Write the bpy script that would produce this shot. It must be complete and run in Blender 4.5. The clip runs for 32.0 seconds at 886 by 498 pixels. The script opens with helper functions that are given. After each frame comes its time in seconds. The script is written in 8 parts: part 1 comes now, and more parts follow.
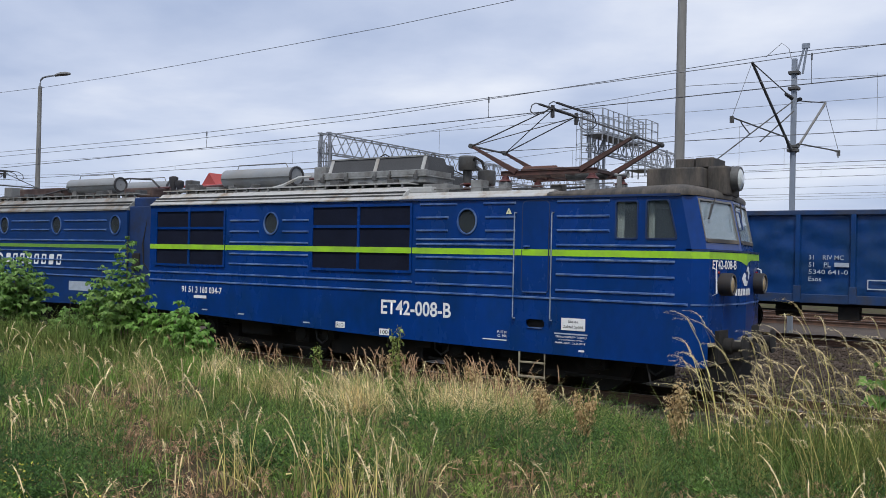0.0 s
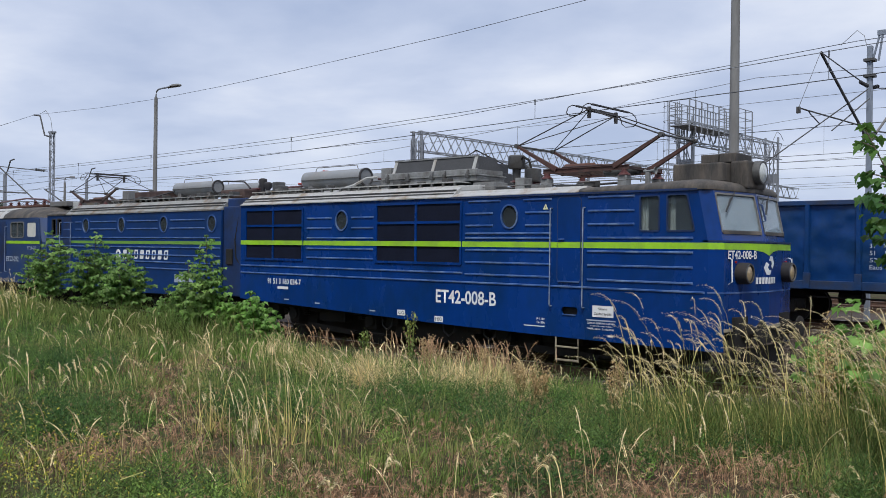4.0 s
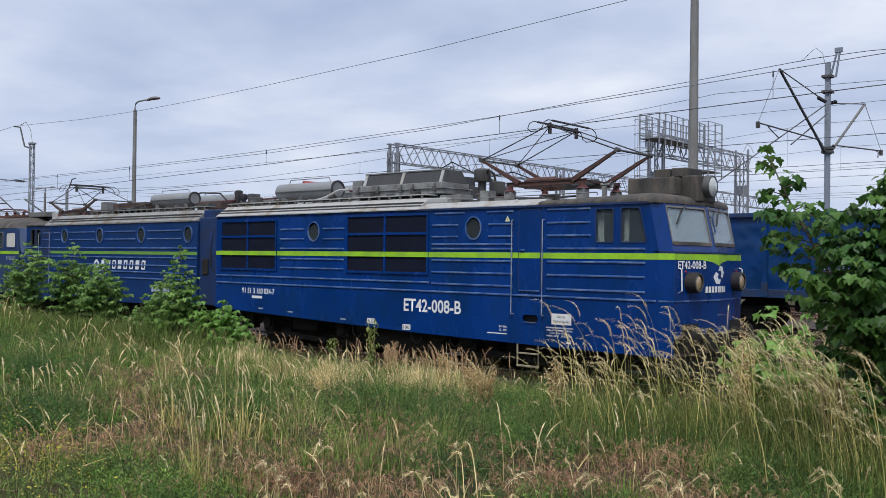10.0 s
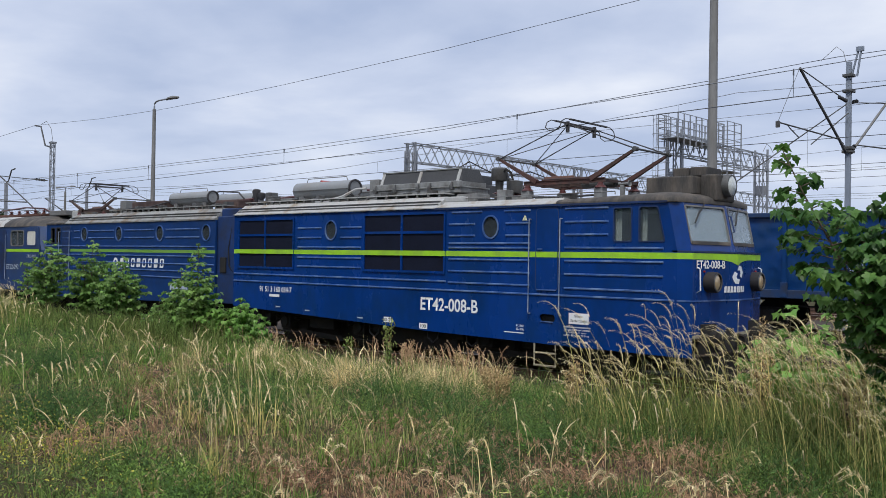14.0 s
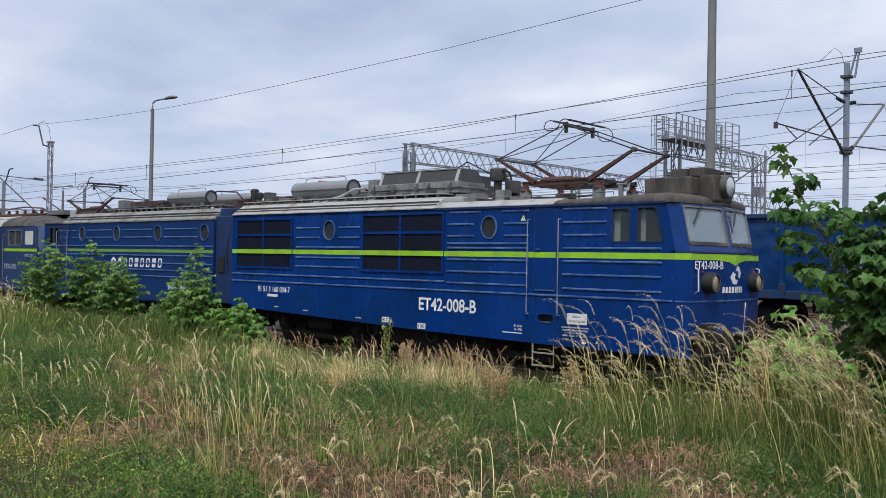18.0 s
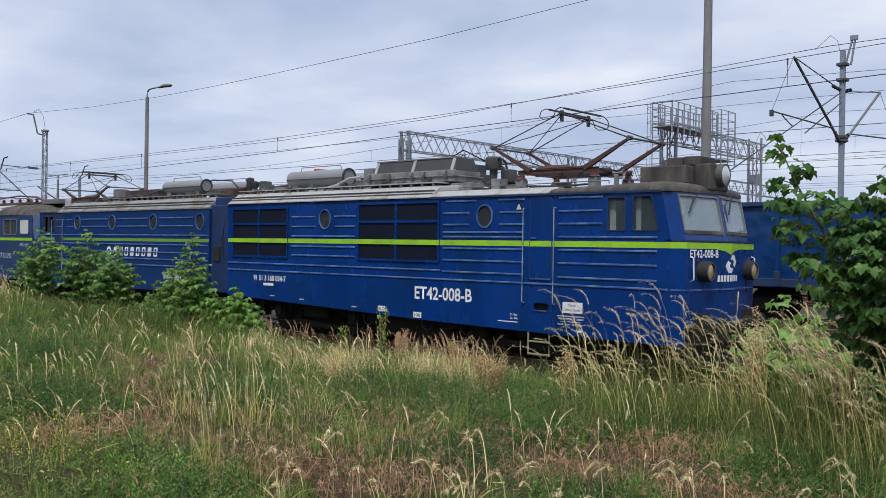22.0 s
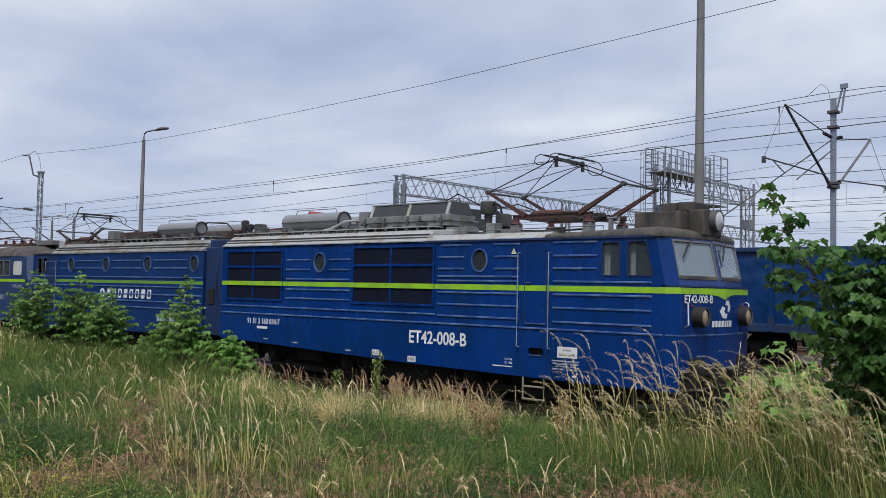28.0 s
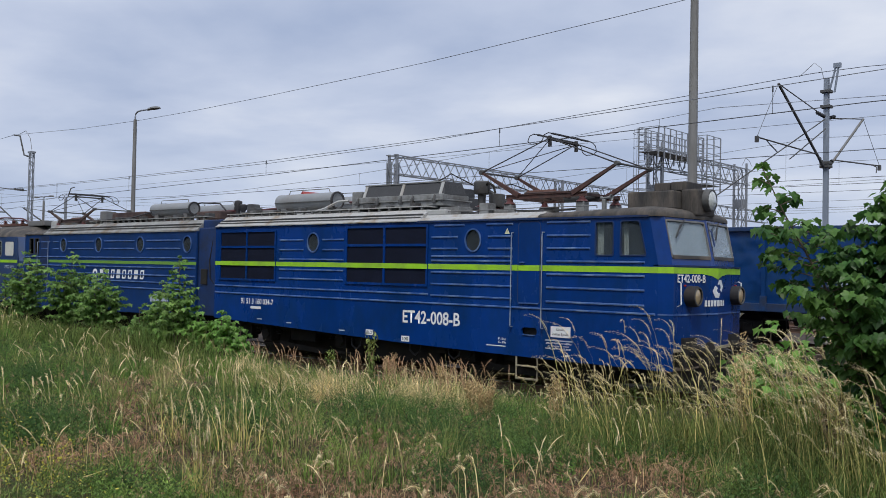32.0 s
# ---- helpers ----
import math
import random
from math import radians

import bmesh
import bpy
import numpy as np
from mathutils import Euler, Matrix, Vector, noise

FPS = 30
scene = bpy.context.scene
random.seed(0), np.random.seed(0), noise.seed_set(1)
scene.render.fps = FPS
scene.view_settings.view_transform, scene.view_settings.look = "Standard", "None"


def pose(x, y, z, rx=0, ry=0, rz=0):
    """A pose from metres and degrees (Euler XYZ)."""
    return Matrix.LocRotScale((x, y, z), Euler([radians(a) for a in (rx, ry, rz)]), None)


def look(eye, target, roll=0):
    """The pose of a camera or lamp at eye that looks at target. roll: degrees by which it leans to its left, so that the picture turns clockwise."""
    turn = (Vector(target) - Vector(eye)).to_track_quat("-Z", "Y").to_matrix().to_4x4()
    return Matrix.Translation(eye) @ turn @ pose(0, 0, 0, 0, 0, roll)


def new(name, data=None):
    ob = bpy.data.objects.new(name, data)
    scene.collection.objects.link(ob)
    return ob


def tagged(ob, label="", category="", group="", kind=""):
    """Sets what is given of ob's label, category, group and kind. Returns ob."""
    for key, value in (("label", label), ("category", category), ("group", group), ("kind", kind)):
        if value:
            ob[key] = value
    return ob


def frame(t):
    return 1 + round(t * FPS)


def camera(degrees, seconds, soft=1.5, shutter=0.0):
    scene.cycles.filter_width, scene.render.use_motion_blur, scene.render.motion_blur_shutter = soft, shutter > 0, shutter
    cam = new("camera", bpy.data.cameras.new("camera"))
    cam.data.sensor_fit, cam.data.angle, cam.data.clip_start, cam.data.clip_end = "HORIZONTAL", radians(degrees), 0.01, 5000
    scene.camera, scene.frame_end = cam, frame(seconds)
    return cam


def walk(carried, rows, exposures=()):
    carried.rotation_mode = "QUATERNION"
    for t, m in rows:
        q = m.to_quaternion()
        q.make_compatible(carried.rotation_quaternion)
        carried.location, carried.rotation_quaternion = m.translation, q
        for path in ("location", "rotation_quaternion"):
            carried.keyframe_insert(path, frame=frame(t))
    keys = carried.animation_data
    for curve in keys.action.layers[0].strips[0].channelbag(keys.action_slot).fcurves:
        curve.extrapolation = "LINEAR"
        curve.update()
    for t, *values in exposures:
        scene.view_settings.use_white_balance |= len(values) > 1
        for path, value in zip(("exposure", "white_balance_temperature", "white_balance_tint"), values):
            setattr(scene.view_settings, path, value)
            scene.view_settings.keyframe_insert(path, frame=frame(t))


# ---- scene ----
cam = camera(52.0, 32.0, 0.6)
PATH = [
    (0, (5.095, -14.841, 2.366), (3.969, -13.188, 2.389), 1.3),
    (0.5, (5.274, -14.967, 2.359), (4.118, -13.335, 2.397), 1.2),
    (1, (5.498, -15.043, 2.387), (4.321, -13.427, 2.421), 1.0),
    (1.5, (5.881, -14.991, 2.376), (4.677, -13.395, 2.409), 0.9),
    (2, (6.157, -14.974, 2.393), (4.885, -13.43, 2.418), 0.8),
    (2.5, (6.516, -15.039, 2.392), (5.218, -13.518, 2.411), 0.7),
    (3, (6.821, -15.007, 2.385), (5.505, -13.502, 2.398), 0.6),
    (3.5, (7.082, -15.046, 2.418), (5.749, -13.556, 2.422), 0.6),
    (5.5, (7.866, -15.152, 2.435), (6.501, -13.689, 2.43), 1.2),
    (6, (7.935, -15.252, 2.436), (6.558, -13.801, 2.428), 1.2),
    (6.5, (8.024, -15.273, 2.43), (6.648, -13.822, 2.423), 1.1),
    (7, (8.088, -15.317, 2.446), (6.737, -13.842, 2.442), 1.0),
    (7.5, (8.085, -15.357, 2.456), (6.758, -13.86, 2.457), 1.0),
    (8, (8.091, -15.384, 2.454), (6.779, -13.873, 2.46), 1.1),
    (8.5, (8.102, -15.357, 2.444), (6.79, -13.848, 2.458), 1.0),
    (9, (8.107, -15.348, 2.444), (6.793, -13.84, 2.461), 0.9),
    (9.5, (8.094, -15.344, 2.443), (6.779, -13.837, 2.462), 0.8),
    (10, (8.101, -15.358, 2.447), (6.784, -13.853, 2.468), 0.7),
    (10.5, (8.086, -15.333, 2.457), (6.764, -13.833, 2.48), 0.5),
    (11, (8.083, -15.348, 2.455), (6.755, -13.852, 2.478), 0.6),
    (11.5, (8.089, -15.356, 2.454), (6.757, -13.864, 2.477), 0.6),
    (12, (8.089, -15.319, 2.462), (6.751, -13.832, 2.484), 0.8),
    (12.5, (8.081, -15.331, 2.445), (6.739, -13.849, 2.467), 0.9),
    (13, (8.078, -15.338, 2.433), (6.735, -13.856, 2.454), 0.8),
    (13.5, (8.095, -15.339, 2.414), (6.75, -13.859, 2.437), 0.8),
    (14, (8.087, -15.34, 2.417), (6.742, -13.86, 2.438), 0.9),
    (14.5, (8.078, -15.332, 2.404), (6.733, -13.852, 2.426), 0.8),
    (16.5, (8.083, -15.364, 2.402), (6.741, -13.881, 2.425), 0.9),
    (17, (8.084, -15.362, 2.412), (6.741, -13.879, 2.433), 0.9),
    (17.5, (8.08, -15.375, 2.408), (6.739, -13.892, 2.43), 1.0),
    (18, (8.082, -15.357, 2.41), (6.741, -13.874, 2.432), 1.0),
    (18.5, (8.088, -15.34, 2.412), (6.746, -13.857, 2.432), 1.1),
    (19, (8.096, -15.347, 2.399), (6.754, -13.863, 2.418), 1.1),
    (19.5, (8.087, -15.32, 2.436), (6.745, -13.836, 2.448), 1.1),
    (20, (8.09, -15.321, 2.44), (6.749, -13.837, 2.45), 1.0),
    (20.5, (8.083, -15.364, 2.44), (6.745, -13.878, 2.446), 0.9),
    (21, (8.082, -15.347, 2.438), (6.744, -13.861, 2.441), 0.8),
    (21.5, (8.089, -15.347, 2.445), (6.753, -13.859, 2.444), 0.9),
    (22, (8.092, -15.347, 2.438), (6.757, -13.858, 2.433), 0.9),
    (22.5, (8.084, -15.342, 2.442), (6.75, -13.851, 2.433), 0.9),
    (23, (8.075, -15.362, 2.42), (6.745, -13.868, 2.408), 1.0),
    (23.5, (8.084, -15.337, 2.427), (6.754, -13.844, 2.411), 1.1),
    (24, (8.091, -15.372, 2.431), (6.764, -13.875, 2.415), 1.0),
    (24.5, (8.104, -15.389, 2.449), (6.778, -13.892, 2.471), 1.0),
    (25, (8.093, -15.372, 2.451), (6.765, -13.877, 2.507), 1.1),
    (25.5, (8.088, -15.36, 2.436), (6.758, -13.868, 2.515), 1.2),
    (27.5, (8.087, -15.357, 2.45), (6.761, -13.862, 2.539), 1.3),
    (28, (8.089, -15.383, 2.456), (6.764, -13.887, 2.546), 1.2),
    (28.5, (8.093, -15.389, 2.449), (6.77, -13.892, 2.538), 1.2),
    (29, (8.082, -15.37, 2.442), (6.761, -13.871, 2.526), 1.3),
    (29.5, (8.068, -15.395, 2.441), (6.75, -13.892, 2.517), 1.3),
    (30, (8.084, -15.375, 2.436), (6.765, -13.872, 2.505), 1.2),
    (30.5, (8.076, -15.395, 2.44), (6.759, -13.891, 2.504), 1.2),
    (31, (8.077, -15.373, 2.436), (6.76, -13.868, 2.494), 1.1),
    (31.5, (8.074, -15.361, 2.435), (6.759, -13.855, 2.488), 1.1),
    (32, (8.083, -15.391, 2.459), (6.769, -13.883, 2.505), 1.1),
]
walk(cam, [(t, look(e, g, r)) for t, e, g, r in PATH], [(0, 0.0, 6380, 10), (25.5, 0.0, 6380, 10), (27.5, -0.14, 6380, 10), (32, -0.14, 6380, 10)])

from mathutils.geometry import tessellate_polygon

# ---- world, sun, exposure ----
world = bpy.data.worlds.new("sky")
scene.world = world
world.use_nodes = True
wn, wl = world.node_tree.nodes, world.node_tree.links
wn.clear()

sky = wn.new("ShaderNodeTexSky")
sky.sky_type = "NISHITA"
sky.sun_disc = False
sky.sun_elevation = radians(58)
sky.sun_rotation = radians(152)
sky.air_density, sky.dust_density, sky.ozone_density = 1.0, 2.0, 1.5
coord = wn.new("ShaderNodeTexCoord")
sep = wn.new("ShaderNodeSeparateXYZ")
wl.new(coord.outputs["Generated"], sep.inputs[0])
zmax = wn.new("ShaderNodeMath")
zmax.operation = "MAXIMUM"
zmax.inputs[1].default_value = 0.0
wl.new(sep.outputs["Z"], zmax.inputs[0])
zadd = wn.new("ShaderNodeMath")
zadd.operation = "ADD"
zadd.inputs[1].default_value = 0.16
wl.new(zmax.outputs[0], zadd.inputs[0])
flat = wn.new("ShaderNodeVectorMath")
flat.operation = "DIVIDE"
wl.new(coord.outputs["Generated"], flat.inputs[0])
wl.new(zadd.outputs[0], flat.inputs[1])
spin = wn.new("ShaderNodeMapping")
spin.inputs["Rotation"].default_value = (0, 0, radians(-35))
spin.inputs["Location"].default_value = (1.0, -2.0, 0.0)
spin.inputs["Scale"].default_value = (0.95, 1.0, 0.0)
wl.new(flat.outputs[0], spin.inputs[0])
puffs = wn.new("ShaderNodeTexNoise")
puffs.inputs["Scale"].default_value = 0.9
puffs.inputs["Detail"].default_value = 9
puffs.inputs["Roughness"].default_value = 0.5
puffs.inputs["Distortion"].default_value = 0.12
wl.new(spin.outputs[0], puffs.inputs["Vector"])
tone = wn.new("ShaderNodeValToRGB")
tone.color_ramp.elements[0].position = 0.36
tone.color_ramp.elements[0].color = (0.44, 0.52, 0.71, 1)
tone.color_ramp.elements[1].position = 0.66
tone.color_ramp.elements[1].color = (0.875, 0.905, 0.98, 1)
mid = tone.color_ramp.elements.new(0.5)
mid.color = (0.615, 0.68, 0.84, 1)
wl.new(puffs.outputs["Fac"], tone.inputs[0])
low = wn.new("ShaderNodeMapRange")
low.inputs["From Min"].default_value, low.inputs["From Max"].default_value = 0.0, 0.16
low.inputs["To Min"].default_value, low.inputs["To Max"].default_value = 0.75, 0.0
wl.new(zmax.outputs[0], low.inputs[0])
veil = wn.new("ShaderNodeMixRGB")
veil.inputs[2].default_value = (0.54, 0.63, 0.82, 1)
wl.new(low.outputs[0], veil.inputs[0])
wl.new(tone.outputs[0], veil.inputs[1])
clouds = wn.new("ShaderNodeBackground")
clouds.inputs["Strength"].default_value = 1.05
wl.new(veil.outputs[0], clouds.inputs[0])
clear = wn.new("ShaderNodeBackground")
clear.inputs["Strength"].default_value = 0.08
wl.new(sky.outputs[0], clear.inputs[0])
cover = wn.new("ShaderNodeMixShader")
cover.inputs[0].default_value = 0.9
wl.new(clear.outputs[0], cover.inputs[1])
wl.new(clouds.outputs[0], cover.inputs[2])
wout = wn.new("ShaderNodeOutputWorld")
wl.new(cover.outputs[0], wout.inputs[0])

sun = new("sun", bpy.data.lights.new("sun", "SUN"))
sun.data.energy = 2.6
sun.data.angle = radians(14)
sun.data.color = (1.0, 0.96, 0.9)
sun.matrix_world = look((12, -22, 40), (0, 0, 0))
scene.view_settings.exposure = 0.0


# ---- materials ----
def material(name, color, rough=0.6, metal=0.0, var=0.25, scale=3.0, bump=0.0, bump_scale=60.0, color2=None,
             island=0.0, patch=None, spec=0.5, stretch=(1, 1, 1), coat=0.0, ramp=(0.42, 0.66)):
    """A principled material: base colour, large and fine variation, stains of a second colour, relief."""
    m = bpy.data.materials.new(name)
    m.use_nodes = True
    n, l = m.node_tree.nodes, m.node_tree.links
    b = n["Principled BSDF"]
    b.inputs["Roughness"].default_value, b.inputs["Metallic"].default_value = rough, metal
    b.inputs["Specular IOR Level"].default_value = spec
    if coat:
        b.inputs["Coat Weight"].default_value, b.inputs["Coat Roughness"].default_value = coat, 0.12
    tc = n.new("ShaderNodeNewGeometry")
    mp = n.new("ShaderNodeMapping")
    mp.inputs["Scale"].default_value = stretch
    l.new(tc.outputs["Position"], mp.inputs[0])
    fine = n.new("ShaderNodeTexNoise")
    fine.inputs["Scale"].default_value, fine.inputs["Detail"].default_value = scale * 9, 6
    big = n.new("ShaderNodeTexNoise")
    big.inputs["Scale"].default_value, big.inputs["Detail"].default_value = scale, 7
    big.inputs["Roughness"].default_value = 0.62
    l.new(mp.outputs[0], fine.inputs["Vector"])
    l.new(mp.outputs[0], big.inputs["Vector"])
    mixed = n.new("ShaderNodeMath")
    mixed.operation = "MULTIPLY_ADD"
    mixed.inputs[1].default_value = 0.4
    l.new(fine.outputs["Fac"], mixed.inputs[0])
    l.new(big.outputs["Fac"], mixed.inputs[2])
    rng = n.new("ShaderNodeMapRange")
    rng.inputs["From Min"].default_value, rng.inputs["From Max"].default_value = 0.4, 1.0
    rng.inputs["To Min"].default_value, rng.inputs["To Max"].default_value = 1 - var, 1 + var
    l.new(mixed.outputs[0], rng.inputs[0])
    value = rng.outputs[0]
    if island:
        isl = n.new("ShaderNodeMapRange")
        isl.inputs["To Min"].default_value, isl.inputs["To Max"].default_value = 1 - island, 1 + island
        l.new(tc.outputs["Random Per Island"], isl.inputs[0])
        mul = n.new("ShaderNodeMath")
        mul.operation = "MULTIPLY"
        l.new(value, mul.inputs[0])
        l.new(isl.outputs[0], mul.inputs[1])
        value = mul.outputs[0]
    base = n.new("ShaderNodeRGB")
    base.outputs[0].default_value = (*color, 1)
    col = base.outputs[0]
    if color2:
        st = n.new("ShaderNodeTexNoise")
        st.inputs["Scale"].default_value, st.inputs["Detail"].default_value = (patch or scale * 0.6), 8
        st.inputs["Roughness"].default_value = 0.65
        l.new(mp.outputs[0], st.inputs["Vector"])
        rp = n.new("ShaderNodeMapRange")
        rp.inputs["From Min"].default_value, rp.inputs["From Max"].default_value = ramp
        l.new(st.outputs["Fac"], rp.inputs[0])
        mx = n.new("ShaderNodeMixRGB")
        mx.inputs[2].default_value = (*color2, 1)
        l.new(rp.outputs[0], mx.inputs[0])
        l.new(col, mx.inputs[1])
        col = mx.outputs[0]
    sc = n.new("ShaderNodeVectorMath")
    sc.operation = "SCALE"
    l.new(col, sc.inputs[0])
    l.new(value, sc.inputs["Scale"])
    l.new(sc.outputs[0], b.inputs["Base Color"])
    if rough < 0.9:
        rr = n.new("ShaderNodeMapRange")
        rr.inputs["To Min"].default_value, rr.inputs["To Max"].default_value = max(0.03, rough - 0.12), min(1, rough + 0.15)
        l.new(big.outputs["Fac"], rr.inputs[0])
        l.new(rr.outputs[0], b.inputs["Roughness"])
    if bump:
        bn = n.new("ShaderNodeTexNoise")
        bn.inputs["Scale"].default_value, bn.inputs["Detail"].default_value = bump_scale, 5
        l.new(mp.outputs[0], bn.inputs["Vector"])
        bp = n.new("ShaderNodeBump")
        bp.inputs["Strength"].default_value, bp.inputs["Distance"].default_value = bump, 0.02
        l.new(bn.outputs["Fac"], bp.inputs["Height"])
        l.new(bp.outputs[0], b.inputs["Normal"])
    return m


def leaf_material(name, color, color2, patch=0.6, island=0.45, trans=0.35, rough=0.6, ramp=(0.4, 0.62)):
    """Thin plant matter: lets light through, each blade or leaf with its own shade."""
    m = material(name, color, rough, var=0.2, scale=1.5, color2=color2, patch=patch, island=island, spec=0.25, ramp=ramp)
    n, l = m.node_tree.nodes, m.node_tree.links
    b = n["Principled BSDF"]
    tr = n.new("ShaderNodeBsdfTranslucent")
    l.new(b.inputs["Base Color"].links[0].from_socket, tr.inputs[0])
    mx = n.new("ShaderNodeMixShader")
    mx.inputs[0].default_value = trans
    l.new(b.outputs[0], mx.inputs[1])
    l.new(tr.outputs[0], mx.inputs[2])
    l.new(mx.outputs[0], n["Material Output"].inputs[0])
    return m


def glass_material(name, tint=(0.9, 0.95, 0.95), rough=0.02, dust_sheen=0.0):
    m = bpy.data.materials.new(name)
    m.use_nodes = True
    n, l = m.node_tree.nodes, m.node_tree.links
    n.remove(n["Principled BSDF"])
    gl = n.new("ShaderNodeBsdfGlossy")
    gl.inputs["Roughness"].default_value = rough
    tr = n.new("ShaderNodeBsdfTransparent")
    tr.inputs[0].default_value = (*tint, 1)
    fr = n.new("ShaderNodeFresnel")
    fr.inputs[0].default_value = 1.5
    mx = n.new("ShaderNodeMixShader")
    l.new(fr.outputs[0], mx.inputs[0])
    l.new(tr.outputs[0], mx.inputs[1])
    l.new(gl.outputs[0], mx.inputs[2])
    # bluish diffuse share: thin dust plus reflected sky, put into the pane's colour
    if dust_sheen:
        df = n.new("ShaderNodeBsdfDiffuse")
        df.inputs[0].default_value = (0.62, 0.75, 0.86, 1)
        geo = n.new("ShaderNodeNewGeometry")
        nz = n.new("ShaderNodeTexNoise")
        nz.inputs["Scale"].default_value, nz.inputs["Detail"].default_value = 2.5, 5
        l.new(geo.outputs["Position"], nz.inputs["Vector"])
        mr = n.new("ShaderNodeMapRange")
        mr.inputs["To Min"].default_value, mr.inputs["To Max"].default_value = dust_sheen * 0.6, dust_sheen * 1.4
        l.new(nz.outputs["Fac"], mr.inputs[0])
        m2 = n.new("ShaderNodeMixShader")
        l.new(mr.outputs[0], m2.inputs[0])
        l.new(mx.outputs[0], m2.inputs[1])
        l.new(df.outputs[0], m2.inputs[2])
        mx = m2
    l.new(mx.outputs[0], n["Material Output"].inputs[0])
    return m


BLUE = material("loco_blue_paint", (0.002, 0.037, 0.205), 0.25, var=0.22, scale=0.7, color2=(0.003, 0.031, 0.13), patch=1.1,
                bump=0.06, bump_scale=2.5, stretch=(1, 1, 0.6), spec=0.32)
# rear half: slightly faded paint, with distance haze mixed into the colour
BLUE_REAR = material("faded_loco_blue", (0.005, 0.037, 0.16), 0.34, var=0.25, scale=0.7, color2=(0.008, 0.034, 0.12), patch=1.1, bump=0.06, bump_scale=2.5, spec=0.32)
BLUE_DARK = material("loco_dark_blue", (0.006, 0.03, 0.12), 0.5, var=0.25, scale=1.2, color2=(0.012, 0.02, 0.05), patch=1.6)
# paler blue than the wall, with still paler patches
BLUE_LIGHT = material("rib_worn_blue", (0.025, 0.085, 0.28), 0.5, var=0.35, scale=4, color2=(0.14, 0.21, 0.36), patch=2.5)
LIME_OLD = material("dulled_lime_paint", (0.15, 0.34, 0.05), 0.5, var=0.2, scale=1.5, color2=(0.16, 0.30, 0.06), patch=2.2)
LIME = material("lime_stripe_paint", (0.33, 0.64, 0.02), 0.45, var=0.15, scale=1.5, color2=(0.26, 0.46, 0.05), patch=2.2)
WHITE = material("white_lettering", (0.78, 0.79, 0.80), 0.55, var=0.12, scale=4)
ROOF = material("roof_pale_grey", (0.40, 0.405, 0.40), 0.7, var=0.22, scale=1.3, color2=(0.22, 0.175, 0.125), patch=1.3,
                bump=0.15, bump_scale=30, stretch=(1.6, 1, 0.35), ramp=(0.5, 0.68))
ROOF_OLD = material("rear_roof_grey", (0.25, 0.255, 0.25), 0.75, var=0.3, scale=1.6, color2=(0.17, 0.125, 0.09), patch=1.4, bump=0.15, bump_scale=30, stretch=(1.6, 1, 0.35), ramp=(0.5, 0.66))
RAIL_PAINT = material("handrail_blue_grey", (0.30, 0.35, 0.42), 0.5, var=0.35, scale=5, color2=(0.10, 0.16, 0.28), patch=4)
ROOF_DIRTY = material("roof_brown_grey", (0.045, 0.043, 0.042), 0.85, var=0.5, scale=2.0, color2=(0.11, 0.094, 0.078), patch=1.6,
                      bump=0.2, bump_scale=25, stretch=(2.5, 1, 0.6))
GREY = material("equipment_grey", (0.17, 0.175, 0.175), 0.6, var=0.25, scale=2.0, color2=(0.13, 0.12, 0.11), patch=2.0, bump=0.1)
TRAY = material("pale_grey_tray", (0.235, 0.245, 0.245), 0.65, var=0.3, scale=2.0, color2=(0.13, 0.125, 0.12), patch=2.6, bump=0.08)
GREY_DARK = material("dark_grey_metal", (0.085, 0.088, 0.09), 0.6, var=0.3, scale=2.4, color2=(0.05, 0.045, 0.04), patch=2.0)
BROWN_DARK = material("dark_brown_metal", (0.055, 0.033, 0.031), 0.75, var=0.35, scale=3, color2=(0.09, 0.06, 0.05), patch=3)
# third locomotive's blue, dulled in the colour for the haze of distance
BLUE_HAZED = material("faded_blue_paint", (0.014, 0.046, 0.15), 0.5, var=0.2, scale=1.2, color2=(0.03, 0.055, 0.12), patch=1.3)
LAMP_DRUM = material("lamp_drum_brown_grey", (0.012, 0.013, 0.018), 0.75, var=0.4, scale=4, color2=(0.026, 0.019, 0.016), patch=5)
ARM_DARK = material("pantograph_arm_dark", (0.04, 0.038, 0.04), 0.6, var=0.3, scale=4)
TANK = material("tank_grey", (0.235, 0.25, 0.265), 0.55, var=0.15, scale=1.5, color2=(0.24, 0.24, 0.235), patch=1.6)
MESH_GREY = material("mesh_grille_grey", (0.05, 0.052, 0.056), 0.7, var=0.25, scale=3, bump=0.3, bump_scale=180)
RUST = material("rust_brown", (0.10, 0.048, 0.034), 0.85, var=0.4, scale=5, color2=(0.09, 0.04, 0.03), patch=5, bump=0.2)
RED_LEAD = material("red_lead_paint", (0.088, 0.04, 0.033), 0.8, var=0.4, scale=4, color2=(0.06, 0.04, 0.035), patch=3)
RED_INS = material("insulator_red_brown", (0.085, 0.026, 0.024), 0.35, var=0.2, scale=6)
BLACK = material("sooty_black", (0.009, 0.009, 0.009), 0.85, var=0.5, scale=5, color2=(0.02, 0.016, 0.012), patch=3, bump=0.2)
LOUVRE = material("louvre_black", (0.009, 0.012, 0.026), 0.85, var=0.35, scale=2, bump=0.3, bump_scale=160, spec=0.12)
RUBBER = material("rubber_seal", (0.03, 0.03, 0.032), 0.6, var=0.2, scale=8)
